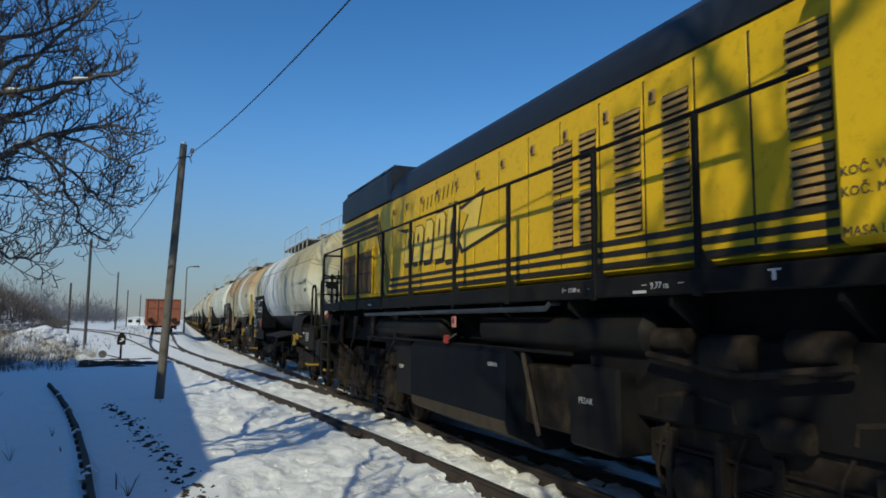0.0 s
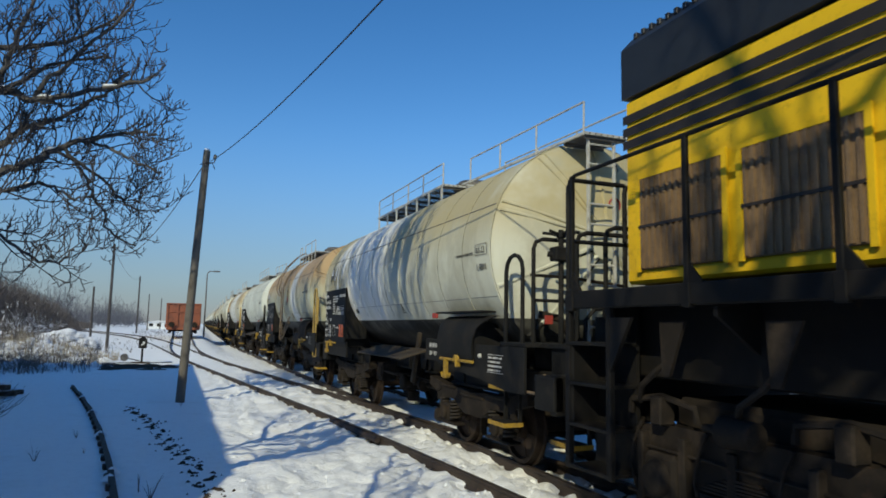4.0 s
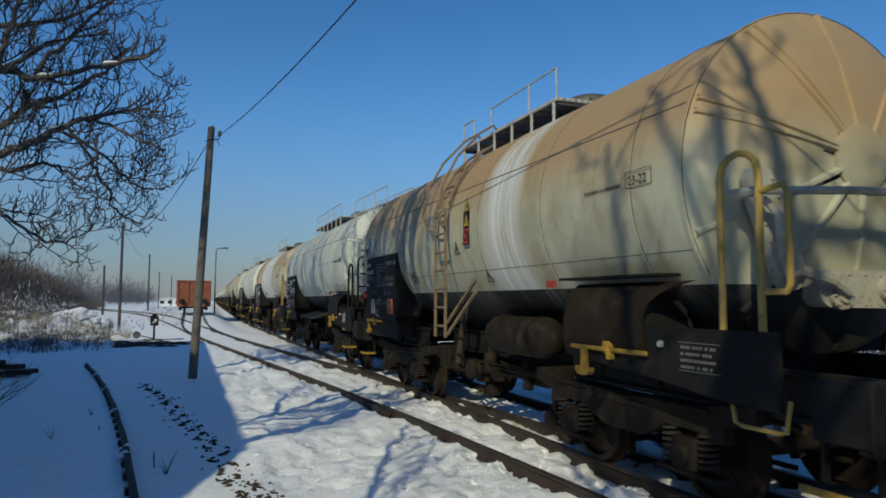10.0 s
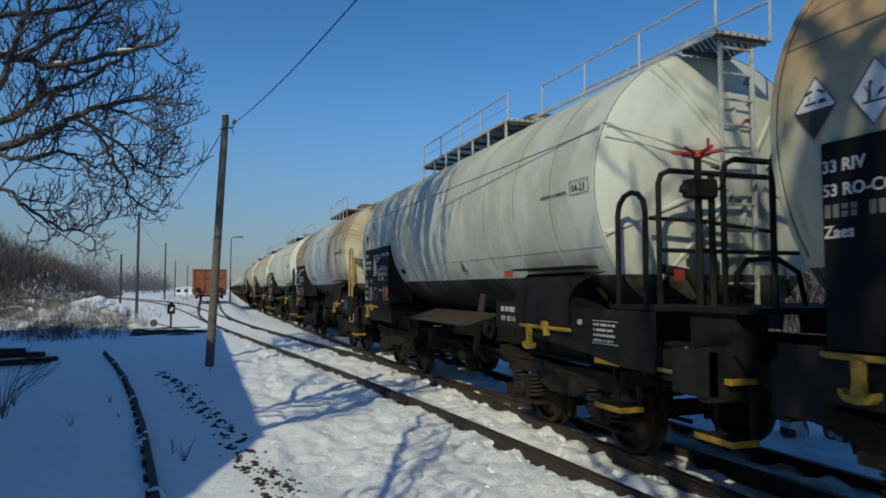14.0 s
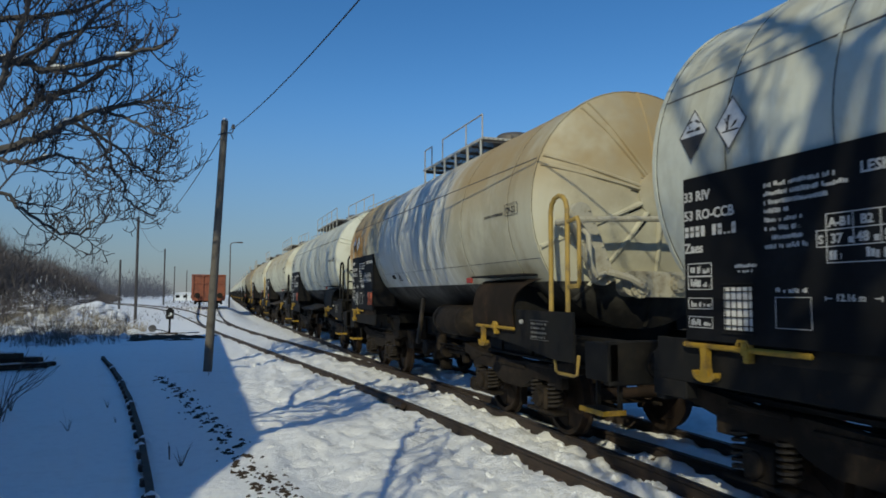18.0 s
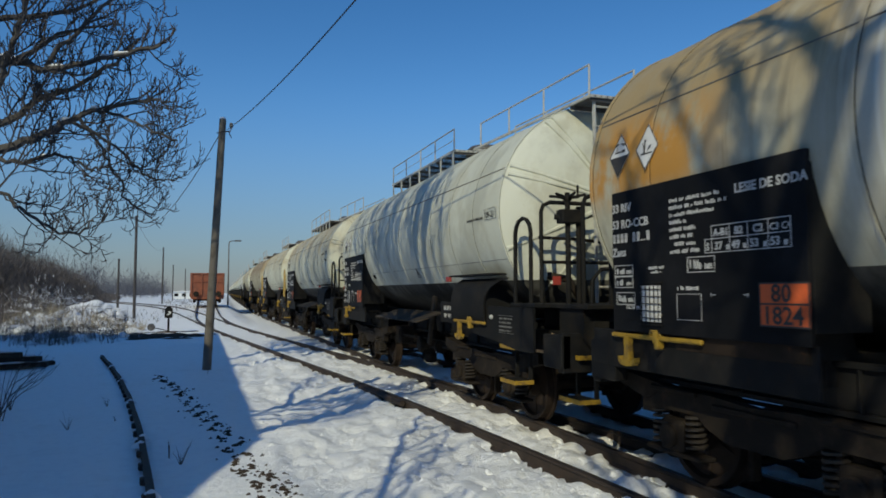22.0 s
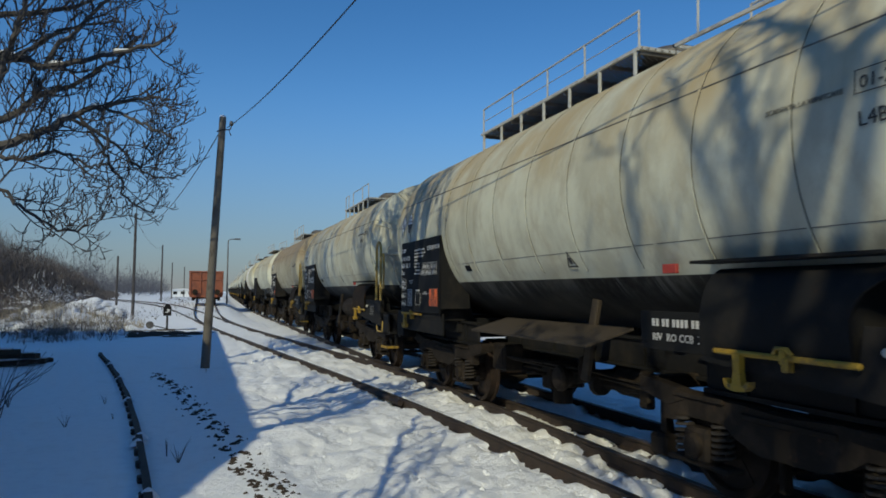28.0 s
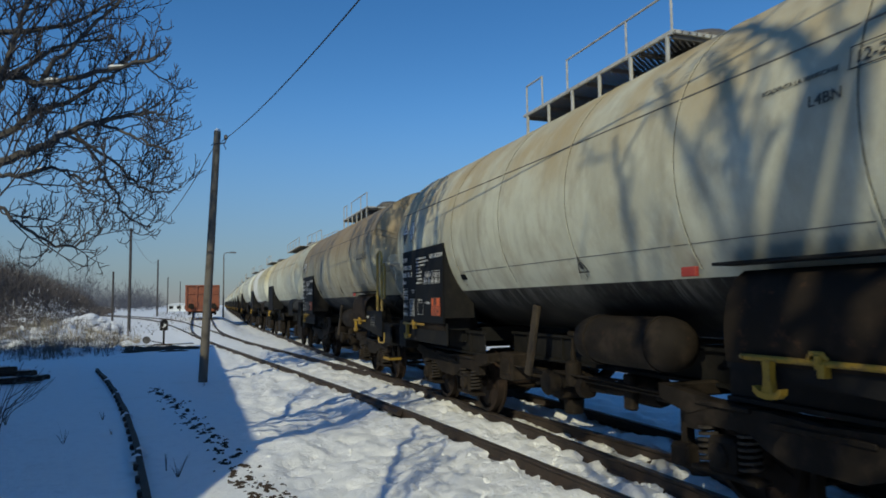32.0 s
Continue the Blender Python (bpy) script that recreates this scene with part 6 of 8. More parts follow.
    # grilles at the rear
    for a, b in ((12.78, 13.78), (13.98, 15.0)):
        g = part("grille", M().box(-HX - 0.03, -HX - 0.003, a, b, 2.42, 3.27, 0.006).mesh("grille", GRILLE), L, "brown rusty intake grille")
        n = 13
        for i in range(n):
            part("bar", cached("gbar", lambda: M().box(-0.014, 0.014, -0.014, 0.014, -0.41, 0.41).mesh("bar", GRILLE)), g, at=pose(-HX - 0.035, a + (b - a) * (i + 0.5) / n, 2.845))
        part("bar", M().box(-HX - 0.052, -HX - 0.02, a, b, 2.80, 2.825).mesh("bar", STRIPE), g)
        part("surround", M().box(-HX - 0.04, -HX - 0.02, a - 0.05, b + 0.05, 3.26, 3.31).box(-HX - 0.04, -HX - 0.02, a - 0.05, a, 2.4, 3.26).box(-HX - 0.04, -HX - 0.02, b, b + 0.05, 2.4, 3.26).mesh("surround", LYELLOW), g)
    # cab
    m = M()
    m.box(-1.42, 1.42, -0.1, 2.6, 2.30, 4.25, 0.05)
    cab = part("cab", m.mesh("cab", LYELLOW), L, "yellow driver's cab")
    part("cab_roof", M().prism([(-1.45, 4.2), (-1.3, 4.4), (-0.6, 4.52), (0.6, 4.52), (1.3, 4.4), (1.45, 4.2)], -0.2, 2.65, "y").mesh("cab_roof", LROOF), cab)
    for a, b in ((0.2, 1.0), (1.2, 2.0)):
        part("cab_window", M().box(-1.432, -1.40, a, b, 3.3, 3.95, 0.01).mesh("cab_window", BOARD), cab)
    for txt, y, z, s in (("KOČ. W.", 2.55, 2.70, 0.08), ("KOČ. MASA", 2.55, 2.58, 0.08), ("MASA LOK.", 2.55, 2.35, 0.08)):
        part("lettering", words(txt, s, INK), cab, at=pose(-1.424, y, z) @ SIDE)
    # short nose ahead of the cab
    part("nose", M().box(-HX, HX, -1.6, -0.1, 2.3, 3.6, 0.06).mesh("nose", LYELLOW), L)
    # deck and sill
    part("deck", M().box(-1.38, 1.38, -2.3, 15.8, 2.16, 2.22, 0.01).mesh("deck", LBLACK), L, "black running board")
    for s in (-1, 1):
        part("sill", M().box(1.415 * s - 0.035, 1.415 * s + 0.035, -2.3, 15.8, 2.07, 2.24, 0.012).mesh("sill", LBLACK), L)
    m = M()
    m.box(-1.0, 1.0, -2.2, 15.7, 1.45, 2.16, 0.02)
    for s in (-1, 1):
        for y in spaced([(-1.6, 15.2, 1.4)]):
            m.prism([(s * 1.0, 1.7), (s * 1.4, 1.99), (s * 1.4, 2.05), (s * 1.0, 2.1)], y - 0.02, y + 0.02, "y")
    part("underframe", m.mesh("underframe", LBLACK), L)
    for txt, y, z, s in (("17.00 m", 5.33, 2.13, 0.062), ("9.77 m", 4.17, 2.12, 0.075)):
        part("lettering", words(txt, s, LETTER), L, at=pose(-1.4535, y, z) @ SIDE)
    part("small_writing", bars([(-5.42, 2.13, 0.006, 0.05), (-5.42, 2.152, 0.06, 0.006), (-5.02, 2.152, 0.06, 0.006), (-4.965, 2.13, 0.006, 0.05), (-4.27, 2.15, 0.06, 0.007), (-3.86, 2.15, 0.06, 0.007), (-4.38, 2.09, 0.16, 0.022), (-11.9, 2.13, 0.18, 0.025), (-3.05, 2.19, 0.1, 0.012), (-3.02, 2.13, 0.03, 0.06)], LETTER, "sill"), L, at=pose(-1.4535, 0, 0))
    # handrails with posts and gussets
    posts = [3.67, 4.93, 6.55, 8.05, 9.75, 11.15, 12.75, 14.05, 15.68]
    for y in posts:
        p = part("handrail_post", cached("lpost", lambda: M().box(-0.02, 0.02, -0.026, 0.026, 0, 1.2, 0.006).mesh("handrail_post", LBLACK)), L, at=pose(-1.43, y, 2.2))
        part("gusset", cached("gusset", lambda: M().prism([(0.03, 0.0), (-0.2, 0.0), (0.03, 0.26)], -0.012, 0.012, "x").mesh("gusset", LBLACK)), p)
        part("gusset", cached("gusset2", lambda: M().box(-0.03, 0.03, -0.045, 0.045, -0.15, 0.04, 0.006).mesh("gusset", LBLACK)), p)
    for y in (3.66, 6.65, 10.62, 13.85):
        part("handrail_post", cached("lpost", None), L, at=pose(1.43, y, 2.2))
    part("handrail", M().tube([(-1.43, 2.72, 3.40), (-1.43, 15.62, 3.40), (-1.43, 15.72, 3.36), (-1.43, 15.75, 3.2)], 0.021, 8).mesh("handrail", LBLACK), L, "dark tube handrail")
    part("handrail", M().tube([(1.43, 2.72, 3.40), (1.43, 15.72, 3.40)], 0.026, 8).mesh("handrail", LBLACK), L)
    for x in (-1.43, -0.75, 0.75, 1.43):
        part("end_post", M().tube([(x, 15.75, 2.2), (x, 15.75, 3.3), (x * 0.97, 15.75, 3.38)], 0.026, 7).mesh("end_post", LBLACK), L)
    for q in (-1, 1):
        part("end_rail", M().tube([(1.4 * q, 15.75, 3.38), (0.75 * q, 15.75, 3.38)], 0.024, 7).mesh("end_rail", LBLACK), L)
        part("end_rail", M().tube([(1.4 * q, 15.75, 2.75), (0.75 * q, 15.75, 2.75)], 0.02, 7).mesh("end_rail", LBLACK), L)
    # steps at the rear corner
    st = part("cab_steps", M().box(-1.12, -1.08, 15.1, 15.75, 0.56, 2.0).mesh("cab_steps", LBLACK), L, "black steps up to the deck")
    for a, b in ((15.05, 15.12), (15.72, 15.8)):
        part("stile", M().box(-1.44, -1.38, a, b, 0.55, 2.1, 0.01).mesh("stile", LBLACK), st)
    part("gusset", M().prism([(15.05, 1.98), (14.75, 1.98), (15.05, 1.5)], -1.44, -1.40, "x").mesh("gusset", LBLACK), st)
    for z in (0.56, 0.95, 1.34, 1.72):
        part("tread", cached("ltread", lambda: M().box(-1.44, -1.1, 15.1, 15.75, 0, 0.035, 0.006).mesh("tread", LBLACK)), st, at=pose(0, 0, z))
    part("headstock", M().box(-1.42, 1.42, 15.7, 15.84, 0.95, 1.75, 0.02).mesh("headstock", LBLACK), L)
    a, b = cached("buffer", buffer_meshes)
    for x in (-0.875, 0.875):
        bu = part("buffer", a, L, at=pose(x, 15.84, RAIL_Z + 1.05))
        part("buffer_head", b, bu)
    # fuel tank between the bogies
    m = M()
    m.prism([(-1.36, 0.62), (-1.40, 0.75), (-1.40, 1.50), (-1.3, 1.56), (1.3, 1.56), (1.40, 1.50), (1.40, 0.75), (1.36, 0.62), (0.9, 0.42), (-0.9, 0.42)], 6.68, 9.74, "y")
    ft = part("fuel_tank", m.mesh("fuel_tank", LTANK), L, "blue-black fuel tank with a scraped lower edge")
    part("lettering", words("GORIVO", 0.065, LETTER), ft, at=pose(-1.404, 7.12, 1.345) @ SIDE)
    part("tank_edge", M().prism([(-1.405, 0.76), (-1.37, 0.62), (-1.2, 0.545), (-1.2, 0.57), (-1.36, 0.64), (-1.395, 0.76)], 6.7, 9.72, "y").mesh("tank_edge", RUSTY), ft)
    # sand boxes
    for y in (5.0, 10.04):
        sb = part("sand_box", M().box(-1.38, -0.95, y - 0.3, y + 0.45, 0.72, 1.46, 0.03).mesh("sand_box", LBLACK), L, "dark sand box")
        part("lettering", words("PESAK", 0.08, LETTER), sb, at=pose(-1.384, y + 0.28, 1.12) @ SIDE)
    # air reservoirs below the deck
    for y, h in ((6.0, 1.5), (10.3, 1.45)):
        m = M()
        m.lathe([(0.0, -h - 0.1), (0.14, -h - 0.07), (0.2, -h), (0.2, h), (0.14, h + 0.07), (0.0, h + 0.1)], "y", (-1.12, y, 1.76), 20)
        part("air_reservoir", m.mesh("air_reservoir", LBLACK), L, "long black air reservoir")
    part("conduit", M().tube([(-1.30, 5.72, 2.05), (-1.40, 5.74, 2.04), (-1.41, 5.8, 1.99), (-1.41, 12.2, 1.97), (-1.36, 12.3, 1.97)], 0.03, 8).mesh("conduit", LPIPE), L, "grey-blue air pipe")
    part("conduit", M().tube([(-1.3, 5.5, 1.55), (-1.3, 12.4, 1.57)], 0.02, 6).mesh("conduit", LBLACK), L)
    tg = part("valve_tag", M().box(-1.42, -1.40, 8.03, 8.15, 1.78, 1.92, 0.005).mesh("valve_tag", TAG), L, "pale red valve tag with a dark disc")
    part("disc", M().prism([(8.09 + 0.035 * math.cos(k * math.pi / 6), 1.86 + 0.04 * math.sin(k * math.pi / 6)) for k in range(12)], -1.424, -1.42, "x").mesh("disc", INK), tg)
    part("valve_handle", M().tube([(-1.4, 8.36, 1.58), (-1.41, 8.33, 1.66)], 0.045, 8).mesh("valve_handle", REDP), L, "red valve handle")
    part("valve_lever", M().tube([(-1.4, 8.33, 1.61), (-1.4, 8.05, 1.69)], 0.011, 6).mesh("valve_lever", STEELG), L)
    part("brace", M().box(-0.02, 0.02, -0.02, 0.02, -0.45, 0.45, 0.006, turn=pose(-1.3, 6.3, 1.1, -22, 0, 0)).mesh("brace", RUSTY), L)
    part("toolbox", M().box(-1.2, -0.6, 5.5, 6.6, 0.75, 1.4, 0.03).mesh("toolbox", GRIME), L)
    for y, z, r in ((3.6, 1.62, 0.16), (2.9, 1.7, 0.12), (4.2, 1.72, 0.1)):
        part("pump", M().lathe([(0.0, -0.2), (r, -0.18), (r, 0.18), (0.0, 0.2)], "y", (-1.2, y, z), 14).mesh("pump", GRIME), L)
    part("pump_pipe", M().tube([(-1.3, 2.6, 1.6), (-1.32, 3.4, 1.5), (-1.3, 4.4, 1.6)], 0.03, 7).mesh("pump_pipe", GRIME), L)
    for a, b, z0, z1, x in ((-1.8, 5.4, 1.05, 1.75, 1.18), (0.3, 2.2, 1.25, 1.95, 1.3), (10.7, 12.1, 1.2, 1.6, 1.05)):
        part("equipment_case", M().box(-x, x, a, b, z0, z1, 0.03).mesh("equipment_case", LBLACK), L)
    for y, z, h in ((10.9, 1.35, 0.3), (12.2, 1.42, 0.22), (13.4, 1.38, 0.26), (14.5, 1.45, 0.2)):
        part("brake_pipe", M().tube([(-1.2, y, z + h), (-1.28, y + 0.1, z + 0.1), (-1.25, y + 0.35, z - 0.05), (-1.15, y + 0.5, z - h)], 0.028, 7).mesh("brake_pipe", GRIME), L)
        part("bracket", M().prism([(y - 0.25, 1.95), (y + 0.05, 1.95), (y + 0.02, 1.5), (y - 0.06, 1.5)], -1.3, -1.27, "x").mesh("bracket", GRIME), L)
    # bogies
    for yc in (2.3, 12.95):
        m = M()
        m.box(-0.9, 0.9, -1.9, 1.9, 0.7, 1.3, 0.05)
        bg = part("bogie", m.mesh("bogie", GRIME), L, "heavy three-axle bogie", at=pose(0, yc, 0))
        for s in (-1, 1):
            part("side_frame", cached(("lside", s), lambda: loco_bogie_side(s)), bg)
            for a in (-1.75, 0.0, 1.75):
                part("axle_box", cached("bigbox", big_axle_box), bg, at=pose(1.1 * s, a, 0.65, rz=0 if s < 0 else 180))
            for a in (-0.88, 0.88):
                part("leaf_spring", cached("leaf", leaf_spring), bg, at=pose(1.1 * s, a, 0.64))
                part("brake_cylinder", cached("bcyl", lambda: M().lathe([(0.0, -0.22), (0.1, -0.2), (0.12, 0.1), (0.04, 0.14), (0.03, 0.32)], "y", seg=14).mesh("brake_cylinder", GRIME)), bg, at=pose(1.22 * s, a, 1.14))
                part("hanger", cached("hangr", lambda: M().box(-0.02, 0.02, -0.05, 0.05, -0.35, 0.35, 0.01).tube([(0, -0.2, -0.3), (0, 0.25, -0.34)], 0.02, 6).mesh("hanger", GRIME)), bg, at=pose(1.14 * s, a + 0.12, 0.62))
            for a in (-1.75, 0.0, 1.75):
                part("horn_guide", cached("horn", lambda: M().box(-0.05, 0.05, -0.3, -0.22, -0.25, 0.35, 0.01).box(-0.05, 0.05, 0.22, 0.3, -0.25, 0.35, 0.01).box(-0.06, 0.06, -0.3, 0.3, -0.3, -0.24, 0.01).mesh("horn_guide", GRIME)), bg, at=pose(1.15 * s, a, 0.65))
                part("spring_buckle", cached("buckle", lambda: M().box(-0.08, 0.08, -0.07, 0.07, -0.04, 0.2, 0.015).tube([(0, -0.42, 0.02), (0, -0.4, 0.14), (0, 0, 0.2), (0, 0.4, 0.14), (0, 0.42, 0.02)], 0.03, 6).mesh("spring_buckle", GRIME)), bg, at=pose(1.16 * s, a, 1.12))
            for a in (-2.1, -0.45, 0.5, 1.3, 2.1):
                part("pipe_clip", cached("clip", lambda: M().tube([(0, 0, -0.28), (-0.03, 0.05, -0.1), (0.0, 0.03, 0.12), (0.02, -0.05, 0.3)], 0.016, 6).mesh("pipe_clip", GRIME)), bg, at=pose(1.16 * s, a, 0.78))
            part("brake_rod", cached("brod", lambda: M().tube([(0, -2.2, 0), (0, 2.2, 0.02)], 0.02, 6).tube([(0.02, -2.2, 0.42), (0.03, 0, 0.40), (0.02, 2.2, 0.43)], 0.014, 6).mesh("brake_rod", GRIME)), bg, at=pose(1.17 * s, 0, 0.45))
            part("sand_pipe", cached("spipe", lambda: M().tube([(0, 2.2, 1.1), (0, 2.35, 0.8), (0, 2.3, 0.4), (0, 2.25, 0.22)], 0.022, 6).mesh("sand_pipe", GRIME)), bg, at=pose(1.0 * s, 0, 0))
        for a in (-1.75, 0.0, 1.75):
            wheels.append(part("wheelset", cached("wheelset", wheelset), L, at=pose(0, yc + a, RAIL_Z + 0.46)))
    return L, wheels


LOCO, LW = build_loco()
WHEELS += LW

# ---- standing things ----


def wood_pole(x, y, h, r0, r1, lean=(0, 0), label="weathered wooden line pole standing in snow", fittings=True, wood=WOOD):
    z0 = ground_z(x, y)
    m = M()
    n = 9
    pts = [(x + lean[0] * i / n, y + lean[1] * i / n, z0 - 0.25 + (h + 0.25) * i / n) for i in range(n + 1)]
    m.tube(pts, [r0 + (r1 - r0) * i / n for i in range(n + 1)], 14)
    p = thing("line_pole", label, "utility pole", "poles of the line")
    part("pole", m.mesh("pole", wood), p)
    if fittings:
        tx, ty, tz = x + lean[0], y + lean[1], z0 + h
        part("insulator_hook", M().tube([(tx + 0.06, ty, tz - 0.3), (tx + 0.18, ty, tz - 0.28), (tx + 0.2, ty, tz - 0.2)], 0.016, 6).lathe([(0.0, 0.1), (0.035, 0.08), (0.05, 0.0), (0.03, -0.03), (0.0, -0.04)], "z", (tx + 0.2, ty, tz - 0.16), 10).mesh("insulator_hook", STEELG), p)
        part("cap", M().lathe([(r1 * 0.9, 0), (r1 * 0.7, 0.05), (0, 0.07)], "z", (tx, ty, tz), 12).mesh("cap", SNOW_LUMP), p)
        part("cable_tie", M().tube([(tx - 0.14, ty - 0.02, tz - 0.36), (tx, ty - 0.14, tz - 0.33), (tx + 0.14, ty - 0.05, tz - 0.3), (tx + 0.2, ty - 0.05, tz - 0.45)], 0.012, 5).mesh("cable_tie", CABLE), p)
    return (x + lean[0], y + lean[1], z0 + h)


P1 = wood_pole(0.17, 17.33, 6.1, 0.106, 0.082, (0.27, 0.0))
P2 = wood_pole(-3.9, 46.3, 6.4, 0.095, 0.075, label="dark wooden line pole in the snowy yard", fittings=False, wood=TWIG)
for x, y, h in ((-6.7, 64.0, 4.2), (-4.3, 86.0, 6.6), (-4.6, 124.0, 6.0), (-3.2, 150.0, 6.2), (-2.4, 190.0, 6.2)):
    wood_pole(x, y, h, 0.10, 0.08, label="far wooden line pole in haze", fittings=False, wood=TWIG)


def wire(a, b, sag, n=24, r=0.011):
    pts = []
    for i in range(n + 1):
        u = i / n
        p = Vector(a).lerp(Vector(b), u)
        p.z -= 4 * sag * u * (1 - u)
        pts.append(p)
    return M().tube(pts, r, 5)


thing("overhead_cable", "black cable slung from the pole over the camera", "cable", me=wire((P1[0] + 0.1, P1[1], P1[2] - 0.25), (3.4, -9.0, 6.15), 0.85, 30, 0.0095).mesh("overhead_cable", CABLE))
thing("overhead_cable", "black cable sagging to the next pole", "cable", me=wire((P1[0] - 0.08, P1[1], P1[2] - 0.4), (P2[0], P2[1], P2[2] - 0.6), 0.9, 24, 0.012).mesh("overhead_cable", CABLE))
thing("overhead_cable", "thin cable between far poles", "cable", me=wire((P2[0], P2[1], P2[2] - 0.3), (-4.3, 86.0, 7.0), 0.8, 20, 0.012).mesh("overhead_cable", CABLE))


def street_lamp(x, y, h):
    z0 = ground_z(x, y)
    p = thing("street_lamp", "slim grey yard lamp with a short arm", "street lamp")
    part("mast", M().tube([(x, y, z0), (x, y, z0 + h - 0.3), (x + 0.08, y, z0 + h - 0.1), (x + 0.35, y, z0 + h), (x + 0.7, y, z0 + h)], [0.08, 0.055, 0.05, 0.045, 0.04], 8).mesh("mast", STEELG), p)
    part("lamp_head", M().box(x + 0.6, x + 1.2, y - 0.12, y + 0.12, z0 + h - 0.06, z0 + h + 0.08, 0.03).mesh("lamp_head", STEELG), p)


street_lamp(2.55, 72.0, 6.6)


def switch_stand(x, y):
    z = ground_z(x, y)
    p = thing("switch_lantern", "black point indicator lantern with a weighted lever", "point lever")
    part("base", M().box(x - 0.45, x + 0.35, y - 0.12, y + 0.12, z - 0.02, z + 0.07, 0.02).mesh("base", SOIL), p)
    part("post", M().tube([(x, y, z), (x, y, z + 0.85)], 0.045, 8).mesh("post", BLACK), p)
    ln = part("lantern", M().box(x - 0.17, x + 0.17, y - 0.13, y + 0.13, z + 0.68, z + 1.12, 0.02).prism([(x - 0.12, z + 1.12), (x + 0.12, z + 1.12), (x + 0.05, z + 1.22), (x - 0.05, z + 1.22)], y - 0.08, y + 0.08, "y").mesh("lantern", BLACK), p)
    part("signal_mark", M().prism([(x - 0.1, z + 0.82), (x + 0.02, z + 0.82), (x + 0.1, z + 0.9), (x + 0.1, z + 0.98), (x - 0.02, z + 0.98), (x + 0.02, z + 0.9)], y - 0.136, y - 0.132, "y").mesh("signal_mark", PAPER), ln)
    lv = part("lever", M().tube([(x - 0.05, y, z + 0.1), (x - 0.75, y - 0.1, z + 0.28)], 0.022, 6).mesh("lever", BLACK), p)
    part("counterweight", M().lathe([(0.0, -0.06), (0.15, -0.06), (0.17, 0.0), (0.15, 0.06), (0.0, 0.06)], "y", (x - 0.72, y - 0.1, z + 0.27), 16).mesh("counterweight", STEELG), lv)
    part("pull_rod", M().tube([(x - 1.6, y - 0.3, z + 0.03), (x + 1.3, y + 0.2, z + 0.04)], 0.02, 5).mesh("pull_rod", BLACK), p)


switch_stand(-1.38, 33.8)


def blob(m, x, y, z, rx, ry, rz, rng, seg=10, k=0):
    """A lumpy low mound."""
    vs = [(x + rng.uniform(-0.1, 0.1) * rx, y, z + rz)]
    for i in range(1, 4):
        f = i / 3
        for j in range(seg):
            a = 2 * math.pi * j / seg
            q = f * (1 + rng.uniform(-0.16, 0.16))
            vs.append((x + rx * q * math.cos(a), y + ry * q * math.sin(a), z + rz * (1 - f * f) * rng.uniform(0.75, 1.1) - 0.03 * f))
    fs = [(0, 1 + j, 1 + (j + 1) % seg) for j in range(seg)]
    for i in range(2):
        o = 1 + i * seg
        for j in range(seg):
            l = (j + 1) % seg
            fs.append((o + j, o + seg + j, o + seg + l, o + l))
    return m.add(vs, fs, k)


# dark ground patch beside the lantern, footprints and soil showing through
rng = random.Random(7)
m = M()
for i in range(60):
    bx, by = -1.4 + rng.gauss(0, 0.6), 31.3 + rng.gauss(0, 0.7)
    blob(m, bx, by, ground_z(bx, by) + 0.01, rng.uniform(0.25, 0.6), rng.uniform(0.2, 0.5), rng.uniform(0.05, 0.09), rng)
thing("bare_soil", "dark patch of ground beside the point lever", "soil", kind="stuff", me=m.mesh("bare_soil", SOIL))
m = M()


def trail_x(y):
    return 0.70 - 0.112 * (y - 6.4) - 0.0038 * (y - 6.4) ** 2


for i in range(36):
    y = 5.6 + 11.0 * (i / 35) ** 1.25
    x = trail_x(y) + (0.075 if i % 2 else -0.075) + rng.gauss(0, 0.03)
    for k in range(3):
        xx, yy = x + rng.gauss(0, 0.035), y + (k - 1) * 0.085 + rng.gauss(0, 0.02)
        blob(m, xx, yy, ground_z(xx, yy) + 0.004, rng.uniform(0.06, 0.105), rng.uniform(0.06, 0.11), rng.uniform(0.014, 0.024), rng, 8)
    for k in range(5):
        xx, yy = trail_x(y) + rng.gauss(0, 0.11), y + rng.gauss(0, 0.15)
        s = rng.uniform(0.02, 0.05)
        blob(m, xx, yy, ground_z(xx, yy) + 0.002, s * rng.uniform(0.8, 1.6), s * rng.uniform(0.8, 1.6), rng.uniform(0.012, 0.024), rng, 7)
for i in range(110):
    y = 5.2 + 2.4 * rng.random()
    x = trail_x(y) + 0.04 + rng.gauss(0, 0.12)
    s = rng.uniform(0.02, 0.065)
    blob(m, x, y, ground_z(x, y) - 0.006, s * rng.uniform(0.8, 1.8), s * rng.uniform(0.7, 1.5), rng.uniform(0.012, 0.025), rng, 7)
thing("footprints", "line of muddy footprints trodden through the snow", "footprints", kind="stuff", me=m.mesh("footprints", SOIL))


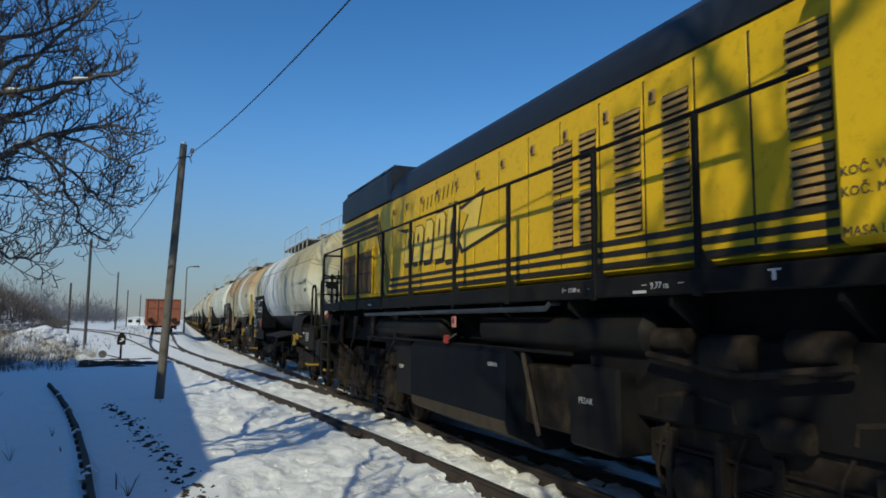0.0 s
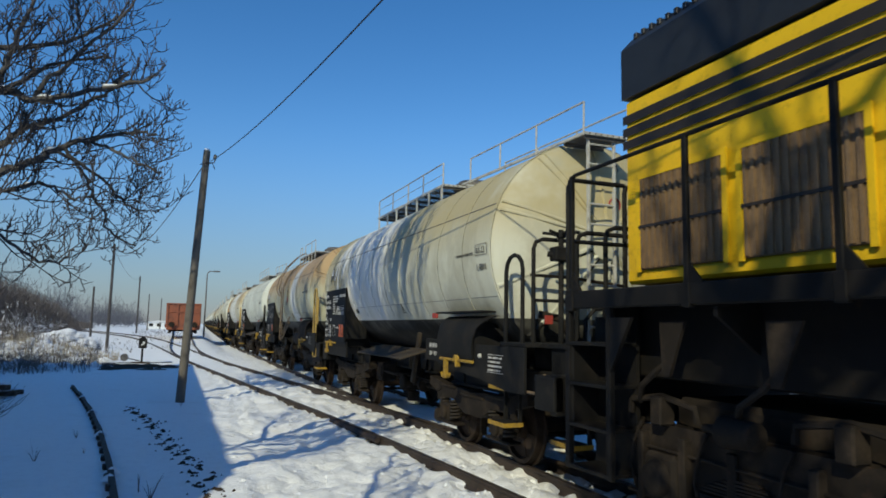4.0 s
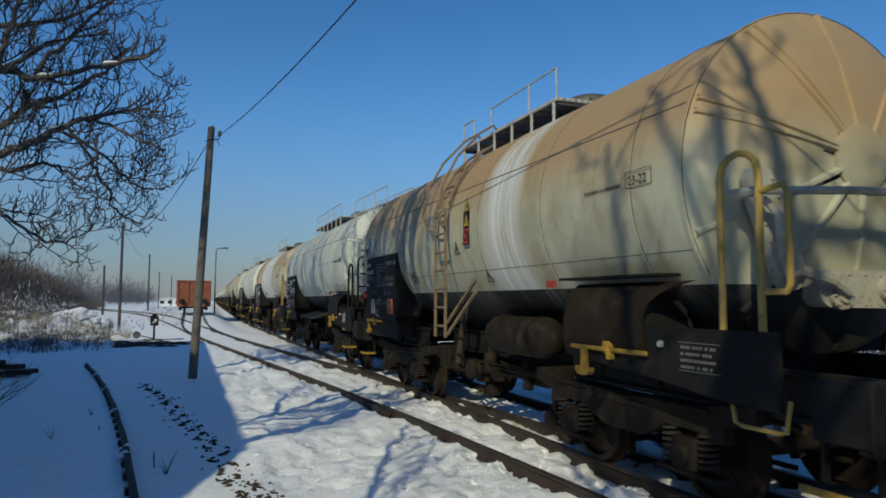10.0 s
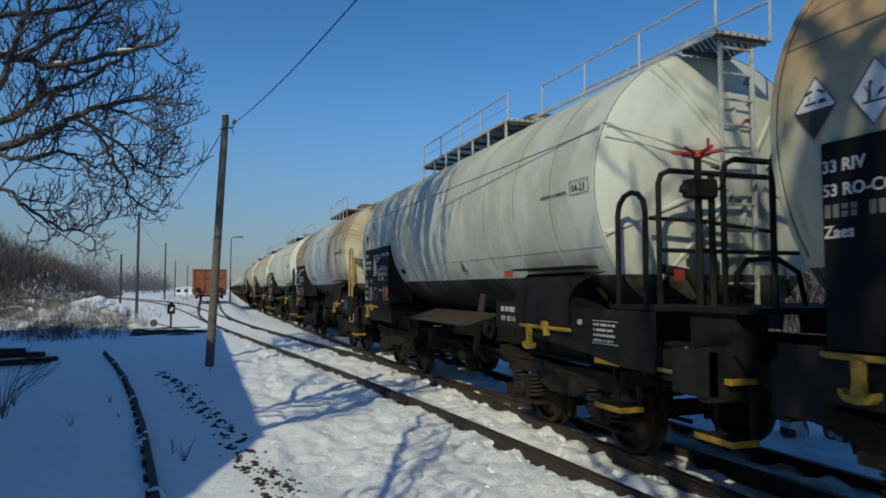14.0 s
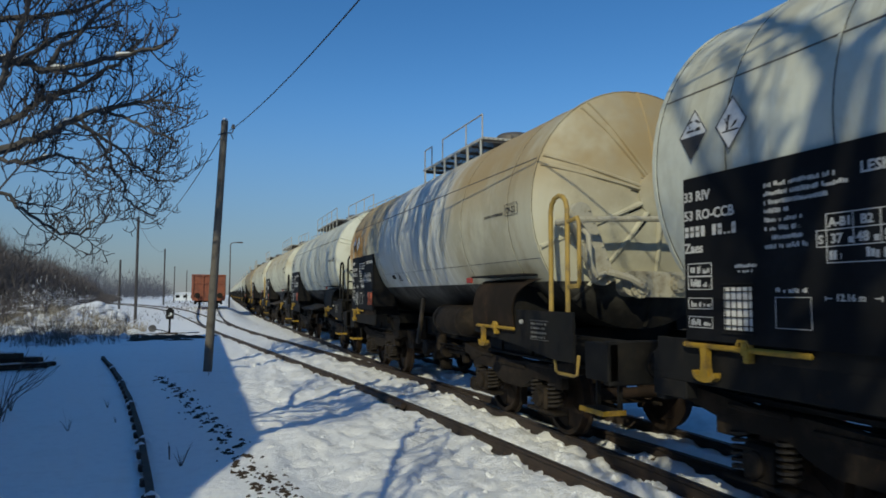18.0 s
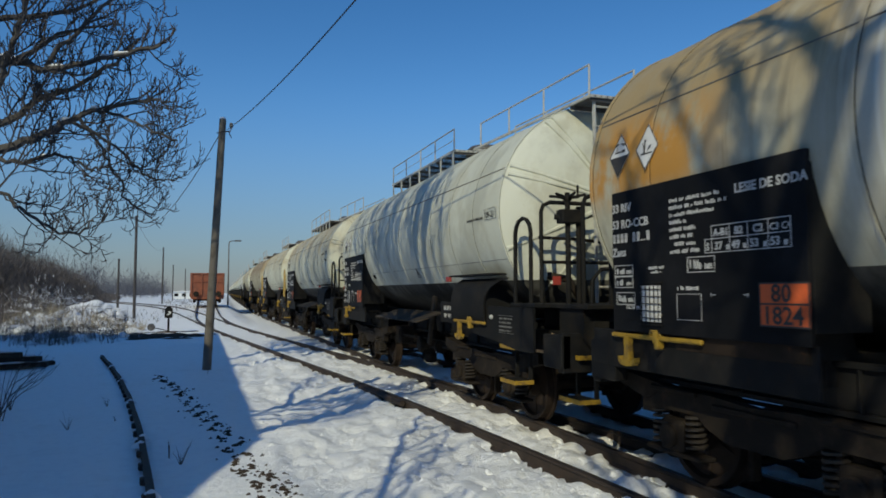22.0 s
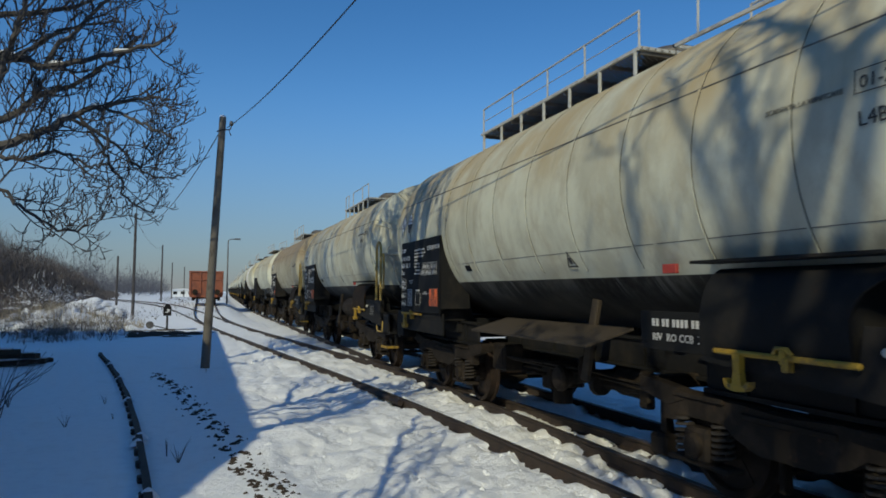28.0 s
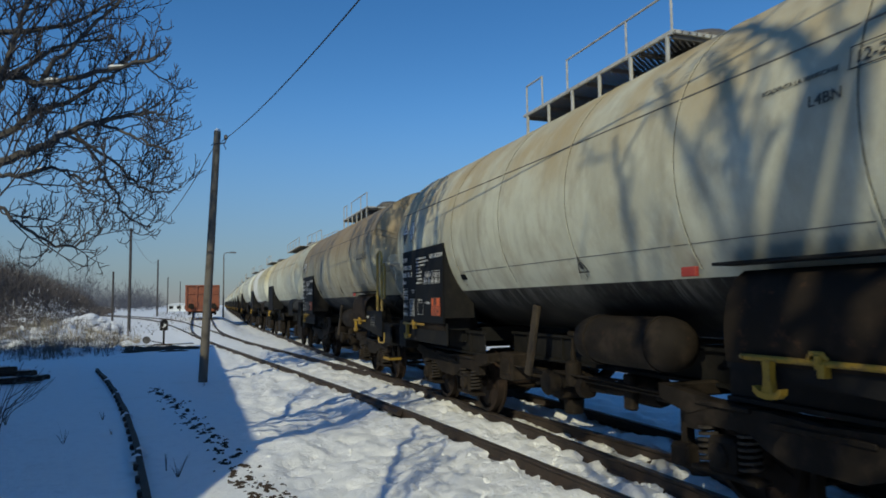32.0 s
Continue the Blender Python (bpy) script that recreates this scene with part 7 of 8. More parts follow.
def sack(x, y, r, h, seed, mats, label):
    """A crumpled printed plastic sack, slumped and tied at its neck."""
    rng, m, seg = random.Random(seed), M(), 11
    vs, fs = [], []
    for f, q in ((0.0, 0.75), (0.12, 1.0), (0.35, 1.02), (0.6, 0.85), (0.8, 0.5), (0.88, 0.2), (1.0, 0.34)):
        for j in range(seg):
            a = 2 * math.pi * j / seg
            k = r * q * rng.uniform(0.78, 1.18)
            vs.append((k * math.cos(a) + 0.12 * h * f, 0.8 * k * math.sin(a), h * f + rng.uniform(-0.03, 0.03)))
    for i in range(6):
        for j in range(seg):
            n = (j + 1) % seg
            m.add([vs[i * seg + j], vs[i * seg + n], vs[(i + 1) * seg + n], vs[(i + 1) * seg + j]], [(0, 1, 2, 3)], 1 if math.sin(j * 1.3 + i * 1.7 + seed) > 0.1 else 0)
    thing("plastic_sack", label, "sack", "sacks beyond the track", me=m.mesh("plastic_sack", mats, smooth=False), at=pose(x, y, ground_z(x, y) - 0.01, rz=40 * seed))


for x, y, r, h, seed, mats, label in ((6.95, 6.62, 0.2, 0.38, 1, [PAPER, REDP], "crumpled red and white plastic sack in snow beyond the track"), (7.35, 6.35, 0.17, 0.72, 2, [REDP, PAPER], "tall slumped red plastic sack in snow beyond the track"), (7.15, 5.98, 0.15, 0.24, 3, [PAPER, YELLOW], "small white and yellow plastic sack in snow")):
    sack(x, y, r, h, seed, mats, label)


def snow_lumps():
    """Broken snow along the rails and between the tracks."""
    rng, m = random.Random(11), M()
    for i in range(2300):
        y = 4.0 + 34 * rng.random() ** 1.7
        c = rng.choice((siding_x(y) - 0.85, siding_x(y) - 0.62, TRACK_X - 0.87, TRACK_X - 0.62, 0, 0, 0))
        x = c + rng.gauss(0, 0.06) if c else rng.uniform(siding_x(y) - 0.7, TRACK_X + 0.6)
        s = rng.uniform(0.02, 0.055)
        blob(m, x, y, ground_z(x, y) - 0.006, s * rng.uniform(0.8, 1.7), s * rng.uniform(0.8, 2.0), s * rng.uniform(0.15, 0.35), rng, 7)
    for i in range(260):
        y = 4.5 + 22 * rng.random() ** 1.5
        x = rng.uniform(0.7, siding_x(y) - 0.9)
        s = rng.uniform(0.02, 0.06)
        blob(m, x, y, ground_z(x, y) - 0.008, s * rng.uniform(0.8, 1.8), s * rng.uniform(0.8, 1.8), s * 0.45, rng, 7)
    for side in (-0.75, 0.75):
        for k in range(52):
            y = 4.2 + 0.62 * k
            for c, keep in ((siding_x(y) + side, 0.6), (TRACK_X + side, 0.7)):
                if rng.random() < keep and not (c > TRACK_X - 0.6 and side < 0):
                    w = rng.uniform(0.11, 0.2)
                    yy = y + rng.uniform(-0.08, 0.08)
                    blob(m, c - 0.07 - w * 0.95, yy, -0.01, w, rng.uniform(0.14, 0.28), rng.uniform(0.03, 0.075), rng, 12)
    return m.mesh("snow_lumps", SNOW)


thing("snow_lumps", "broken crumbs of snow along the rails", "snow", kind="stuff", me=snow_lumps())


# ---- orange open wagon on the siding ----
def open_wagon(x, y):
    z = RAIL_Z + rise(x, y)
    w = thing("open_wagon", "faded orange open goods wagon on the far siding", "goods wagon", at=pose(x, y, z - RAIL_Z))
    m = M()
    m.box(-1.3, 1.3, -0.06, 0.06, 0.92, 2.86, 0.02)
    part("end_wall", m.mesh("end_wall", ORANGE_W), w)
    for s in (-1, 1):
        part("side_wall", M().box(1.3 * s - 0.05, 1.3 * s + 0.05, 0.0, 12.6, 0.92, 2.86, 0.02).mesh("side_wall", ORANGE_W), w)
    part("end_wall", M().box(-1.3, 1.3, 12.5, 12.6, 0.92, 2.86, 0.02).mesh("end_wall", ORANGE_W), w)
    for xx in (-1.24, -0.45, 0.45, 1.24):
        part("post", M().box(xx - 0.06, xx + 0.06, -0.14, -0.05, 0.92, 2.88, 0.01).mesh("post", ORANGE_W), w)
    part("top_rail", M().box(-1.36, 1.36, -0.15, 0.06, 2.82, 2.93, 0.02).mesh("top_rail", ORANGE_W), w)
    part("mid_rail", M().box(-1.32, 1.32, -0.13, -0.04, 2.15, 2.25, 0.02).mesh("mid_rail", ORANGE_W), w)
    part("frame", M().box(-1.3, 1.3, -0.1, 12.7, 0.75, 0.95, 0.02).mesh("frame", ORANGE_W), w)
    a, b = cached("buffer", buffer_meshes)
    for xx in (-0.875, 0.875):
        bu = part("buffer", a, w, at=pose(xx, -0.1, RAIL_Z + 1.05, rz=180))
        part("buffer_head", b, bu)
    for yy in (1.9, 10.7):
        part("bogie", cached("lod_bogie", lod_bogie), w, at=pose(0, yy, 0))


open_wagon(siding_x(60.0) + 0.05, 60.0)

# ---- trees ----


def curve_through(pts, n):
    """Evenly spaced points on a soft curve through the given ones."""
    p = [Vector(q) for q in pts]
    p = [p[0] * 2 - p[1]] + p + [p[-1] * 2 - p[-2]]
    out = []
    for i in range(1, len(p) - 2):
        for j in range(n):
            u = j / n
            out.append(0.5 * (2 * p[i] + (p[i + 1] - p[i - 1]) * u + (2 * p[i - 1] - 5 * p[i] + 4 * p[i + 1] - p[i + 2]) * u * u + (3 * p[i] - p[i - 1] - 3 * p[i + 1] + p[i + 2]) * u ** 3))
    return out + [p[-2]]


def bare_tree(base, seed, trunk, limbs, label, twig=0.008, gap=0.15, kid=0.5, flat=0.6, snow=True, lift=0.1, levels=3):
    """Trunk and limbs along guide curves; branchlets, twigs and spurs grow from them."""
    rng = random.Random(seed)
    fine, whites = M(), []
    t = thing("bare_tree", label, "tree")
    bx, by = base
    bz = ground_z(bx, by)
    n_t = len(trunk)
    tp = curve_through([(bx, by, bz - 0.2)] + [q[:3] for q in trunk], 4)
    r_at = [trunk[0][3] * 1.3] + [q[3] for q in trunk]
    tr = [r_at[min(n_t, i // 4)] + (r_at[min(n_t, i // 4 + 1)] - r_at[min(n_t, i // 4)]) * (i % 4) / 4 for i in range(len(tp))]
    part("trunk", M().tube(tp, tr, 10).mesh("trunk", BARK), t)

    def shoot(p, d, length, r, level):
        n = 5 if level < 2 else 4
        pts, rs, dirs = [p.copy()], [r], [d.copy()]
        end_r = max(twig * 0.6, r * 0.5)
        for i in range(n):
            w = 0.16 + 0.05 * level
            d = (d + Vector((rng.gauss(0, w), rng.gauss(0, w), rng.gauss(0, w) + lift * (1.0 + 0.6 * level)))).normalized()
            p = p + d * (length / n)
            pts.append(p.copy())
            rs.append(r + (end_r - r) * (i + 1) / n)
            dirs.append(d.copy())
        fine.tube(pts, rs, 5 if r > 0.014 else 4 if r > 0.01 else 3, caps=False)
        spawn(pts, rs, dirs, length, level)

    def spawn(pts, rs, dirs, length, level):
        if level >= levels:
            return
        step = gap * (1.0, 0.62, 0.5)[min(level, 2)]
        n = len(pts) - 1
        kids = max(1, int(length * (0.85 if level else 0.8) / step))
        for i in range(kids):
            u = 0.2 + 0.78 * (i + 0.7 * rng.random()) / kids if level else 0.22 + 0.78 * (i + 0.7 * rng.random()) / kids
            k = min(n - 1, int(u * n))
            q = pts[k].lerp(pts[k + 1], u * n - k)
            d0 = dirs[min(k + 1, len(dirs) - 1)]
            side = d0.cross(Vector((rng.gauss(0, flat), 1.0, rng.gauss(0, flat)))).normalized() * (1 if (i + rng.random() * 0.6) % 2 < 1 else -1)
            nd = (d0 * rng.uniform(0.6, 1.0) + side * rng.uniform(0.5, 0.95) + Vector((0, rng.gauss(0, 0.35), 0))).normalized()
            base_l = kid if level == 0 else length * 0.62
            shoot(q, nd, base_l * rng.uniform(0.55, 1.1) * (1.15 - 0.45 * u), max(twig, min(rs[k] * 0.55, twig * (2.0 - 0.4 * level))), level + 1)

    for pts, r0, r1 in limbs:
        c = curve_through(pts, 5)
        c = [q + Vector((rng.gauss(0, 0.012), rng.gauss(0, 0.012), rng.gauss(0, 0.012))) if 0 < i < len(c) - 1 else q for i, q in enumerate(c)]
        rs = [r0 + (r1 - r0) * (i / (len(c) - 1)) ** 0.8 for i in range(len(c))]
        dirs = [(c[min(i + 1, len(c) - 1)] - c[max(i - 1, 0)]).normalized() for i in range(len(c))]
        part("limb", M().tube(c, rs, 7).mesh("limb", BARK), t)
        if snow:
            i = 0
            while i < len(c) - 3:
                k = rng.randint(2, 4)
                if rng.random() < 0.22 and abs(dirs[i].z) < 0.6 and rs[i] > 0.015:
                    seg = c[i:i + k + 1]
                    m = M().tube([q + Vector((0, 0, rs[i] * 0.8)) for q in seg], [rs[i] * 0.25] + [rs[i] * rng.uniform(0.6, 0.95) for _ in seg[1:-1]] + [rs[i] * 0.25], 6)
                    whites.append(m)
                i += k
        spawn(c, rs, dirs, sum((c[i + 1] - c[i]).length for i in range(len(c) - 1)), 0)
    tagged(part("twig_mass", fine.mesh("twig_mass", TWIG, smooth=False), t, "mass of fine bare twigs"), kind="stuff")
    for m in whites:
        part("snow_cap", m.mesh("snow_cap", SNOW_LUMP), t, "snow lying along a limb")
    return t


bare_tree((-2.75, 7.5), 8, [(-2.7, 7.5, 1.2, 0.15), (-2.6, 7.45, 2.3, 0.13), (-2.5, 7.4, 3.3, 0.11), (-2.35, 7.4, 4.4, 0.08), (-2.2, 7.5, 6.2, 0.04)], [
    ([(-2.45, 7.4, 3.75), (-1.84, 7.3, 4.04), (-1.4, 7.2, 3.94), (-1.02, 7.1, 4.05), (-0.60, 6.9, 4.13), (-0.38, 6.8, 4.18)], 0.05, 0.012),
    ([(-2.5, 7.4, 3.1), (-1.84, 7.5, 3.46), (-1.55, 7.6, 3.74), (-1.22, 7.7, 3.97), (-0.87, 7.8, 4.28), (-0.66, 7.9, 4.6)], 0.045, 0.012),
    ([(-2.55, 7.4, 2.7), (-1.83, 7.3, 3.14), (-1.46, 7.3, 3.34), (-1.2, 7.3, 3.52), (-0.86, 7.3, 3.65), (-0.58, 7.25, 3.74), (-0.30, 7.2, 3.75)], 0.055, 0.012),
    ([(-2.55, 7.3, 2.85), (-1.8, 7.1, 3.05), (-1.52, 7.05, 3.04), (-1.24, 7.0, 3.11), (-1.0, 6.9, 3.0), (-0.8, 6.85, 2.99)], 0.026, 0.010),
    ([(-1.12, 7.3, 3.54), (-0.92, 7.4, 3.26), (-0.80, 7.5, 3.0), (-0.66, 7.6, 2.76), (-0.45, 7.7, 2.66)], 0.018, 0.009),
    ([(-0.9, 7.3, 3.64), (-0.66, 7.15, 3.52), (-0.40, 7.0, 3.38), (-0.22, 6.9, 3.3)], 0.018, 0.010),
    ([(-1.2, 7.3, 3.5), (-0.75, 7.5, 3.26), (-0.57, 7.6, 3.08), (-0.36, 7.7, 3.02)], 0.018, 0.009),
    ([(-2.55, 7.2, 2.5), (-1.79, 7.0, 2.74), (-1.55, 6.95, 2.62), (-1.28, 6.9, 2.44), (-1.04, 6.85, 2.37), (-0.9, 6.8, 2.5)], 0.022, 0.009),
    ([(-2.45, 7.4, 3.3), (-1.85, 7.2, 3.66), (-1.70, 7.1, 4.0), (-1.60, 7.1, 4.36), (-1.5, 7.1, 4.8), (-1.3, 7.1, 5.3)], 0.045, 0.012),
    ([(-1.75, 7.15, 3.92), (-1.38, 7.3, 4.3), (-1.05, 7.4, 4.48), (-0.8, 7.5, 4.58)], 0.024, 0.010),
    ([(-1.4, 7.2, 3.98), (-1.05, 7.0, 4.36), (-0.75, 6.9, 4.7), (-0.5, 6.8, 5.0)], 0.024, 0.010),
    ([(-2.4, 7.4, 4.2), (-1.9, 7.5, 4.5), (-1.5, 7.6, 4.62), (-1.1, 7.7, 4.85), (-0.8, 7.8, 5.2)], 0.04, 0.012),
    ([(-2.35, 7.4, 4.4), (-2.0, 7.2, 5.0), (-1.5, 7.0, 5.5), (-1.1, 6.9, 6.1)], 0.045, 0.014),
    ([(-2.45, 7.4, 3.6), (-2.8, 7.9, 4.4), (-3.2, 8.3, 5.2), (-3.5, 8.6, 6.0)], 0.06, 0.014),
    ([(-2.5, 7.4, 3.2), (-2.6, 6.8, 4.2), (-2.7, 6.2, 5.0), (-2.6, 5.8, 5.8)], 0.06, 0.014),
], "bare winter tree with snow on its limbs, beside the track", twig=0.0054, gap=0.112, kid=0.6)

# unseen trees behind the path, placed so that their shade dapples the train
bare_tree((-3.0, -0.6), 31, [(-3.0, -1.4, 2.2, 0.2), (-3.0, -2.5, 5.0, 0.17), (-3.0, -3.5, 7.5, 0.15), (-3.0, -4.1, 8.95, 0.135), (-3.0, -4.36, 9.64, 0.12)], [
    ([(-3.0, -4.34, 9.55), (-3.0, -4.2, 9.97), (-3.0, -4.05, 10.35), (-3.0, -3.7, 10.9), (-2.9, -3.2, 11.6)], 0.09, 0.03),
    ([(-3.0, -4.34, 9.55), (-3.0, -4.52, 9.78), (-3.0, -4.8, 10.0), (-3.0, -5.4, 10.5), (-3.1, -6.0, 11.3)], 0.095, 0.03),
    ([(-3.0, -3.2, 6.9), (-3.0, -3.65, 8.3), (-3.0, -3.68, 8.9), (-3.0, -3.64, 9.5), (-2.9, -3.4, 10.3)], 0.065, 0.025),
    ([(-3.0, -2.9, 6.2), (-3.0, -2.45, 7.8), (-3.0, -2.27, 8.9), (-3.0, -2.1, 9.8)], 0.06, 0.02),
    ([(-3.0, -1.8, 3.4), (-3.0, 0.0, 3.9), (-3.0, 1.2, 4.65), (-3.0, 2.2, 5.3), (-3.0, 2.9, 6.0)], 0.055, 0.03),
    ([(-3.0, -1.75, 3.1), (-2.7, 0.3, 3.6), (-2.4, 1.5, 4.3), (-2.2, 2.6, 5.2)], 0.03, 0.015),
    ([(-3.0, -3.6, 7.8), (-3.0, -4.6, 8.4), (-3.0, -5.4, 9.2), (-3.0, -6.2, 9.7)], 0.075, 0.025),
    ([(-3.0, -3.2, 6.8), (-2.8, -4.4, 7.2), (-2.6, -5.6, 7.9), (-2.5, -6.6, 8.3)], 0.075, 0.025),
], "tall leaning bare tree behind the path", twig=0.0125, gap=0.38, kid=0.95, flat=1.0, snow=False)
bare_tree((-4.4, -4.6), 32, [(-4.3, -4.8, 2.5, 0.22), (-4.2, -5.0, 5.0, 0.2), (-4.1, -5.1, 6.6, 0.17), (-4.0, -5.3, 8.6, 0.12), (-3.9, -5.6, 10.5, 0.06)], [
    ([(-4.1, -5.1, 6.4), (-3.5, -4.4, 7.6), (-3.2, -3.9, 8.6), (-3.0, -3.5, 10.0)], 0.08, 0.025),
    ([(-4.1, -5.0, 6.0), (-3.6, -5.8, 7.0), (-3.3, -6.6, 8.0), (-3.1, -7.2, 9.0)], 0.08, 0.025),
    ([(-4.2, -5.0, 5.4), (-3.4, -4.9, 6.4), (-2.7, -4.8, 7.4), (-2.3, -4.6, 8.6)], 0.07, 0.025),
    ([(-4.1, -5.1, 6.2), (-4.6, -4.4, 7.6), (-4.9, -3.8, 9.0), (-5.0, -3.4, 10.2)], 0.07, 0.02),
    ([(-4.0, -5.3, 8.0), (-3.8, -4.6, 9.2), (-3.9, -4.0, 10.4), (-3.8, -3.6, 11.4)], 0.06, 0.02),
    ([(-4.0, -5.3, 8.2), (-4.2, -6.1, 9.4), (-4.1, -6.9, 10.4), (-4.0, -7.4, 11.2)], 0.06, 0.02),
], "tall bare tree behind the path", twig=0.0135, gap=0.40, kid=1.1, flat=1.0, snow=False)

# added out of view to darken the near underframes
bare_tree((-3.7, -6.2), 33, [(-3.6, -5.9, 2.5, 0.13), (-3.6, -5.5, 4.8, 0.11), (-3.6, -5.1, 6.4, 0.09), (-3.6, -4.8, 7.6, 0.06)], [
    ([(-3.6, -5.4, 5.4), (-3.6, -4.4, 6.6), (-3.6, -3.6, 7.4), (-3.5, -2.8, 8.1)], 0.05, 0.02),
    ([(-3.6, -5.2, 6.0), (-3.6, -5.9, 7.0), (-3.6, -6.4, 7.6), (-3.6, -6.9, 8.1)], 0.05, 0.02),
    ([(-3.6, -5.0, 6.8), (-3.6, -4.2, 7.5), (-3.6, -3.5, 7.8), (-3.6, -2.9, 8.1)], 0.04, 0.02),
    ([(-3.6, -5.5, 5.0), (-3.5, -3.9, 6.2), (-3.4, -2.6, 6.8), (-3.3, -1.2, 7.4)], 0.05, 0.02),
    ([(-3.6, -5.4, 5.4), (-3.6, -3.6, 6.9), (-3.6, -2.0, 7.8), (-3.6, -0.6, 8.4)], 0.05, 0.02),
    ([(-3.6, -5.5, 5.0), (-3.5, -6.4, 5.8), (-3.5, -7.2, 6.8), (-3.5, -8.0, 7.6)], 0.05, 0.02),
], "dense bare young tree added for shade behind the path", twig=0.015, gap=0.32, kid=0.85, flat=1.0, snow=False)


def upright_crown(root, mid, spread, z1, n, seed):
    """Guide curves of limbs that leave the trunk at one fork and rise steeply all over the crown."""
    rng, out = random.Random(seed), []
    for i in range(n):
        a = 2.4 * i + rng.uniform(-0.4, 0.4)
        u = math.sqrt((i + 0.6) / n)
        ex, ey = mid[0] + spread[0] * u * math.cos(a), mid[1] + spread[1] * u * math.sin(a)
        zt = z1 - 0.8 * u * u + rng.uniform(-0.8, 0.5)
        knee = root[2] + (zt - root[2]) * rng.uniform(0.06, 0.3)
        out.append(([root, (root[0] + 0.6 * (ex - root[0]), root[1] + 0.6 * (ey - root[1]), knee), (root[0] + 0.9 * (ex - root[0]), root[1] + 0.9 * (ey - root[1]), knee + 0.35 * (zt - knee)), (ex, ey + rng.uniform(-0.3, 0.3), zt)], 0.036, 0.012))
    return out


# a tree leaning over the path and one beside the building; the shade of their upright shoots falls on the passing tanks
bare_tree((-3.2, 5.2), 41, [(-3.1, 5.2, 2.2, 0.17), (-2.6, 5.4, 4.6, 0.15), (-1.8, 5.8, 6.3, 0.12), (-1.2, 6.2, 7.8, 0.08), (-0.9, 6.4, 9.4, 0.03)], upright_crown((-1.8, 5.8, 6.3), (-0.75, 8.5), (1.2, 4.0), 10.0, 22, 41), "tall bare tree leaning over the path, with upright shoots", twig=0.0095, gap=0.26, kid=1.0, flat=0.9, snow=False, lift=0.3)
bare_tree((-5.2, 13.4), 42, [(-5.2, 13.4, 2.2, 0.2), (-5.15, 13.4, 4.6, 0.17), (-5.2, 13.5, 7.2, 0.14), (-5.2, 13.4, 9.4, 0.09), (-5.3, 13.4, 12.6, 0.035)], upright_crown((-5.2, 13.5, 7.2), (-5.2, 14.2), (1.2, 5.2), 13.0, 22, 42), "tall bare tree with steep upright shoots beside the building", twig=0.0115, gap=0.30, kid=1.2, flat=0.9, snow=False, lift=0.3)

# ---- scrub, grass and distance ----


def stems(m, rng, x, y, z, h, lean, w, n=1):
    for _ in range(n):
        a = rng.uniform(0, 2 * math.pi)
        dx, dy = math.cos(a) * lean * h * rng.random(), math.sin(a) * lean * h * rng.random()
        hh = h * rng.uniform(0.55, 1.15)
        b = rng.uniform(0, math.pi)
        wx, wy = math.cos(b) * w, math.sin(b) * w
        m.add([(x - wx, y - wy, z), (x + wx, y + wy, z), (x + dx * 0.5 + wx * 0.6, y + dy * 0.5 + wy * 0.6, z + hh * 0.6), (x + dx * 0.5 - wx * 0.6, y + dy * 0.5 - wy * 0.6, z + hh * 0.6), (x + dx, y + dy, z + hh)], [(0, 1, 2, 3), (3, 2, 4)])


rng = random.Random(3)
m = M()
for i in range(92):
    cx, cy, tall = rng.gauss(-5.2, 1.7), rng.gauss(35.2, 2.4), rng.uniform(0.35, 0.95)
    for k in range(rng.randint(14, 46)):
        x, y = cx + rng.gauss(0, 0.22), cy + rng.gauss(0, 0.3)
        if x < -2.5 and y > 27:
            stems(m, rng, x, y, ground_z(x, y) - 0.03, tall * rng.uniform(0.5, 1.1), 0.8, 0.009)
thing("dry_grass", "pale dry grass and weeds poking through snow", "grass", kind="stuff", me=m.mesh("dry_grass", STRAW, smooth=False))
def shrub(m, rng, x, y, z, w, h, n, t):
    """A bush as a cloud of thin twigs."""
    for _ in range(n):
        a, q = rng.uniform(0, 2 * math.pi), rng.random() ** 0.5
        px, py = x + w * q * math.cos(a), y + w * q * math.sin(a)
        pz = z + h * (0.08 + 0.9 * rng.random() * math.sqrt(max(0.05, 1 - 0.8 * q * q)))
        l = rng.uniform(0.12, 0.34) * h
        d = Vector((math.cos(a) * 0.5 + rng.gauss(0, 0.5), math.sin(a) * 0.5 + rng.gauss(0, 0.5), rng.uniform(0.2, 1.2))).normalized() * l
        s = Vector((-d.y, d.x, rng.uniform(-1, 1) * l * 0.3)).normalized() * t
        p = Vector((px, py, pz))
        m.add([p - s, p + s, p + d], [(0, 1, 2)])


m = M()
for i in range(150):
    x, y = rng.gauss(-5.4, 1.7), rng.gauss(31.0, 1.8)
    if x > -3.0 or y < 26:
        continue
    shrub(m, rng, x, y, ground_z(x, y) - 0.05, rng.uniform(0.2, 0.6), rng.uniform(0.35, 1.0), 34, 0.008)
    stems(m, rng, x, y, ground_z(x, y) - 0.03, rng.uniform(0.3, 0.8), 0.5, 0.006, 4)
for i in range(58):
    cx, cy, tall = rng.uniform(-8.5, -3.0), rng.gauss(29.6, 1.9), rng.uniform(0.3, 1.35)
    for k in range(rng.randint(2, 8)):
        x, y = cx + rng.gauss(0, 0.16), cy + rng.gauss(0, 0.25)
        if y > 25.5:
            stems(m, rng, x, y, ground_z(x, y) - 0.03, tall * rng.uniform(0.6, 1.1), 0.5, 0.009, 2)
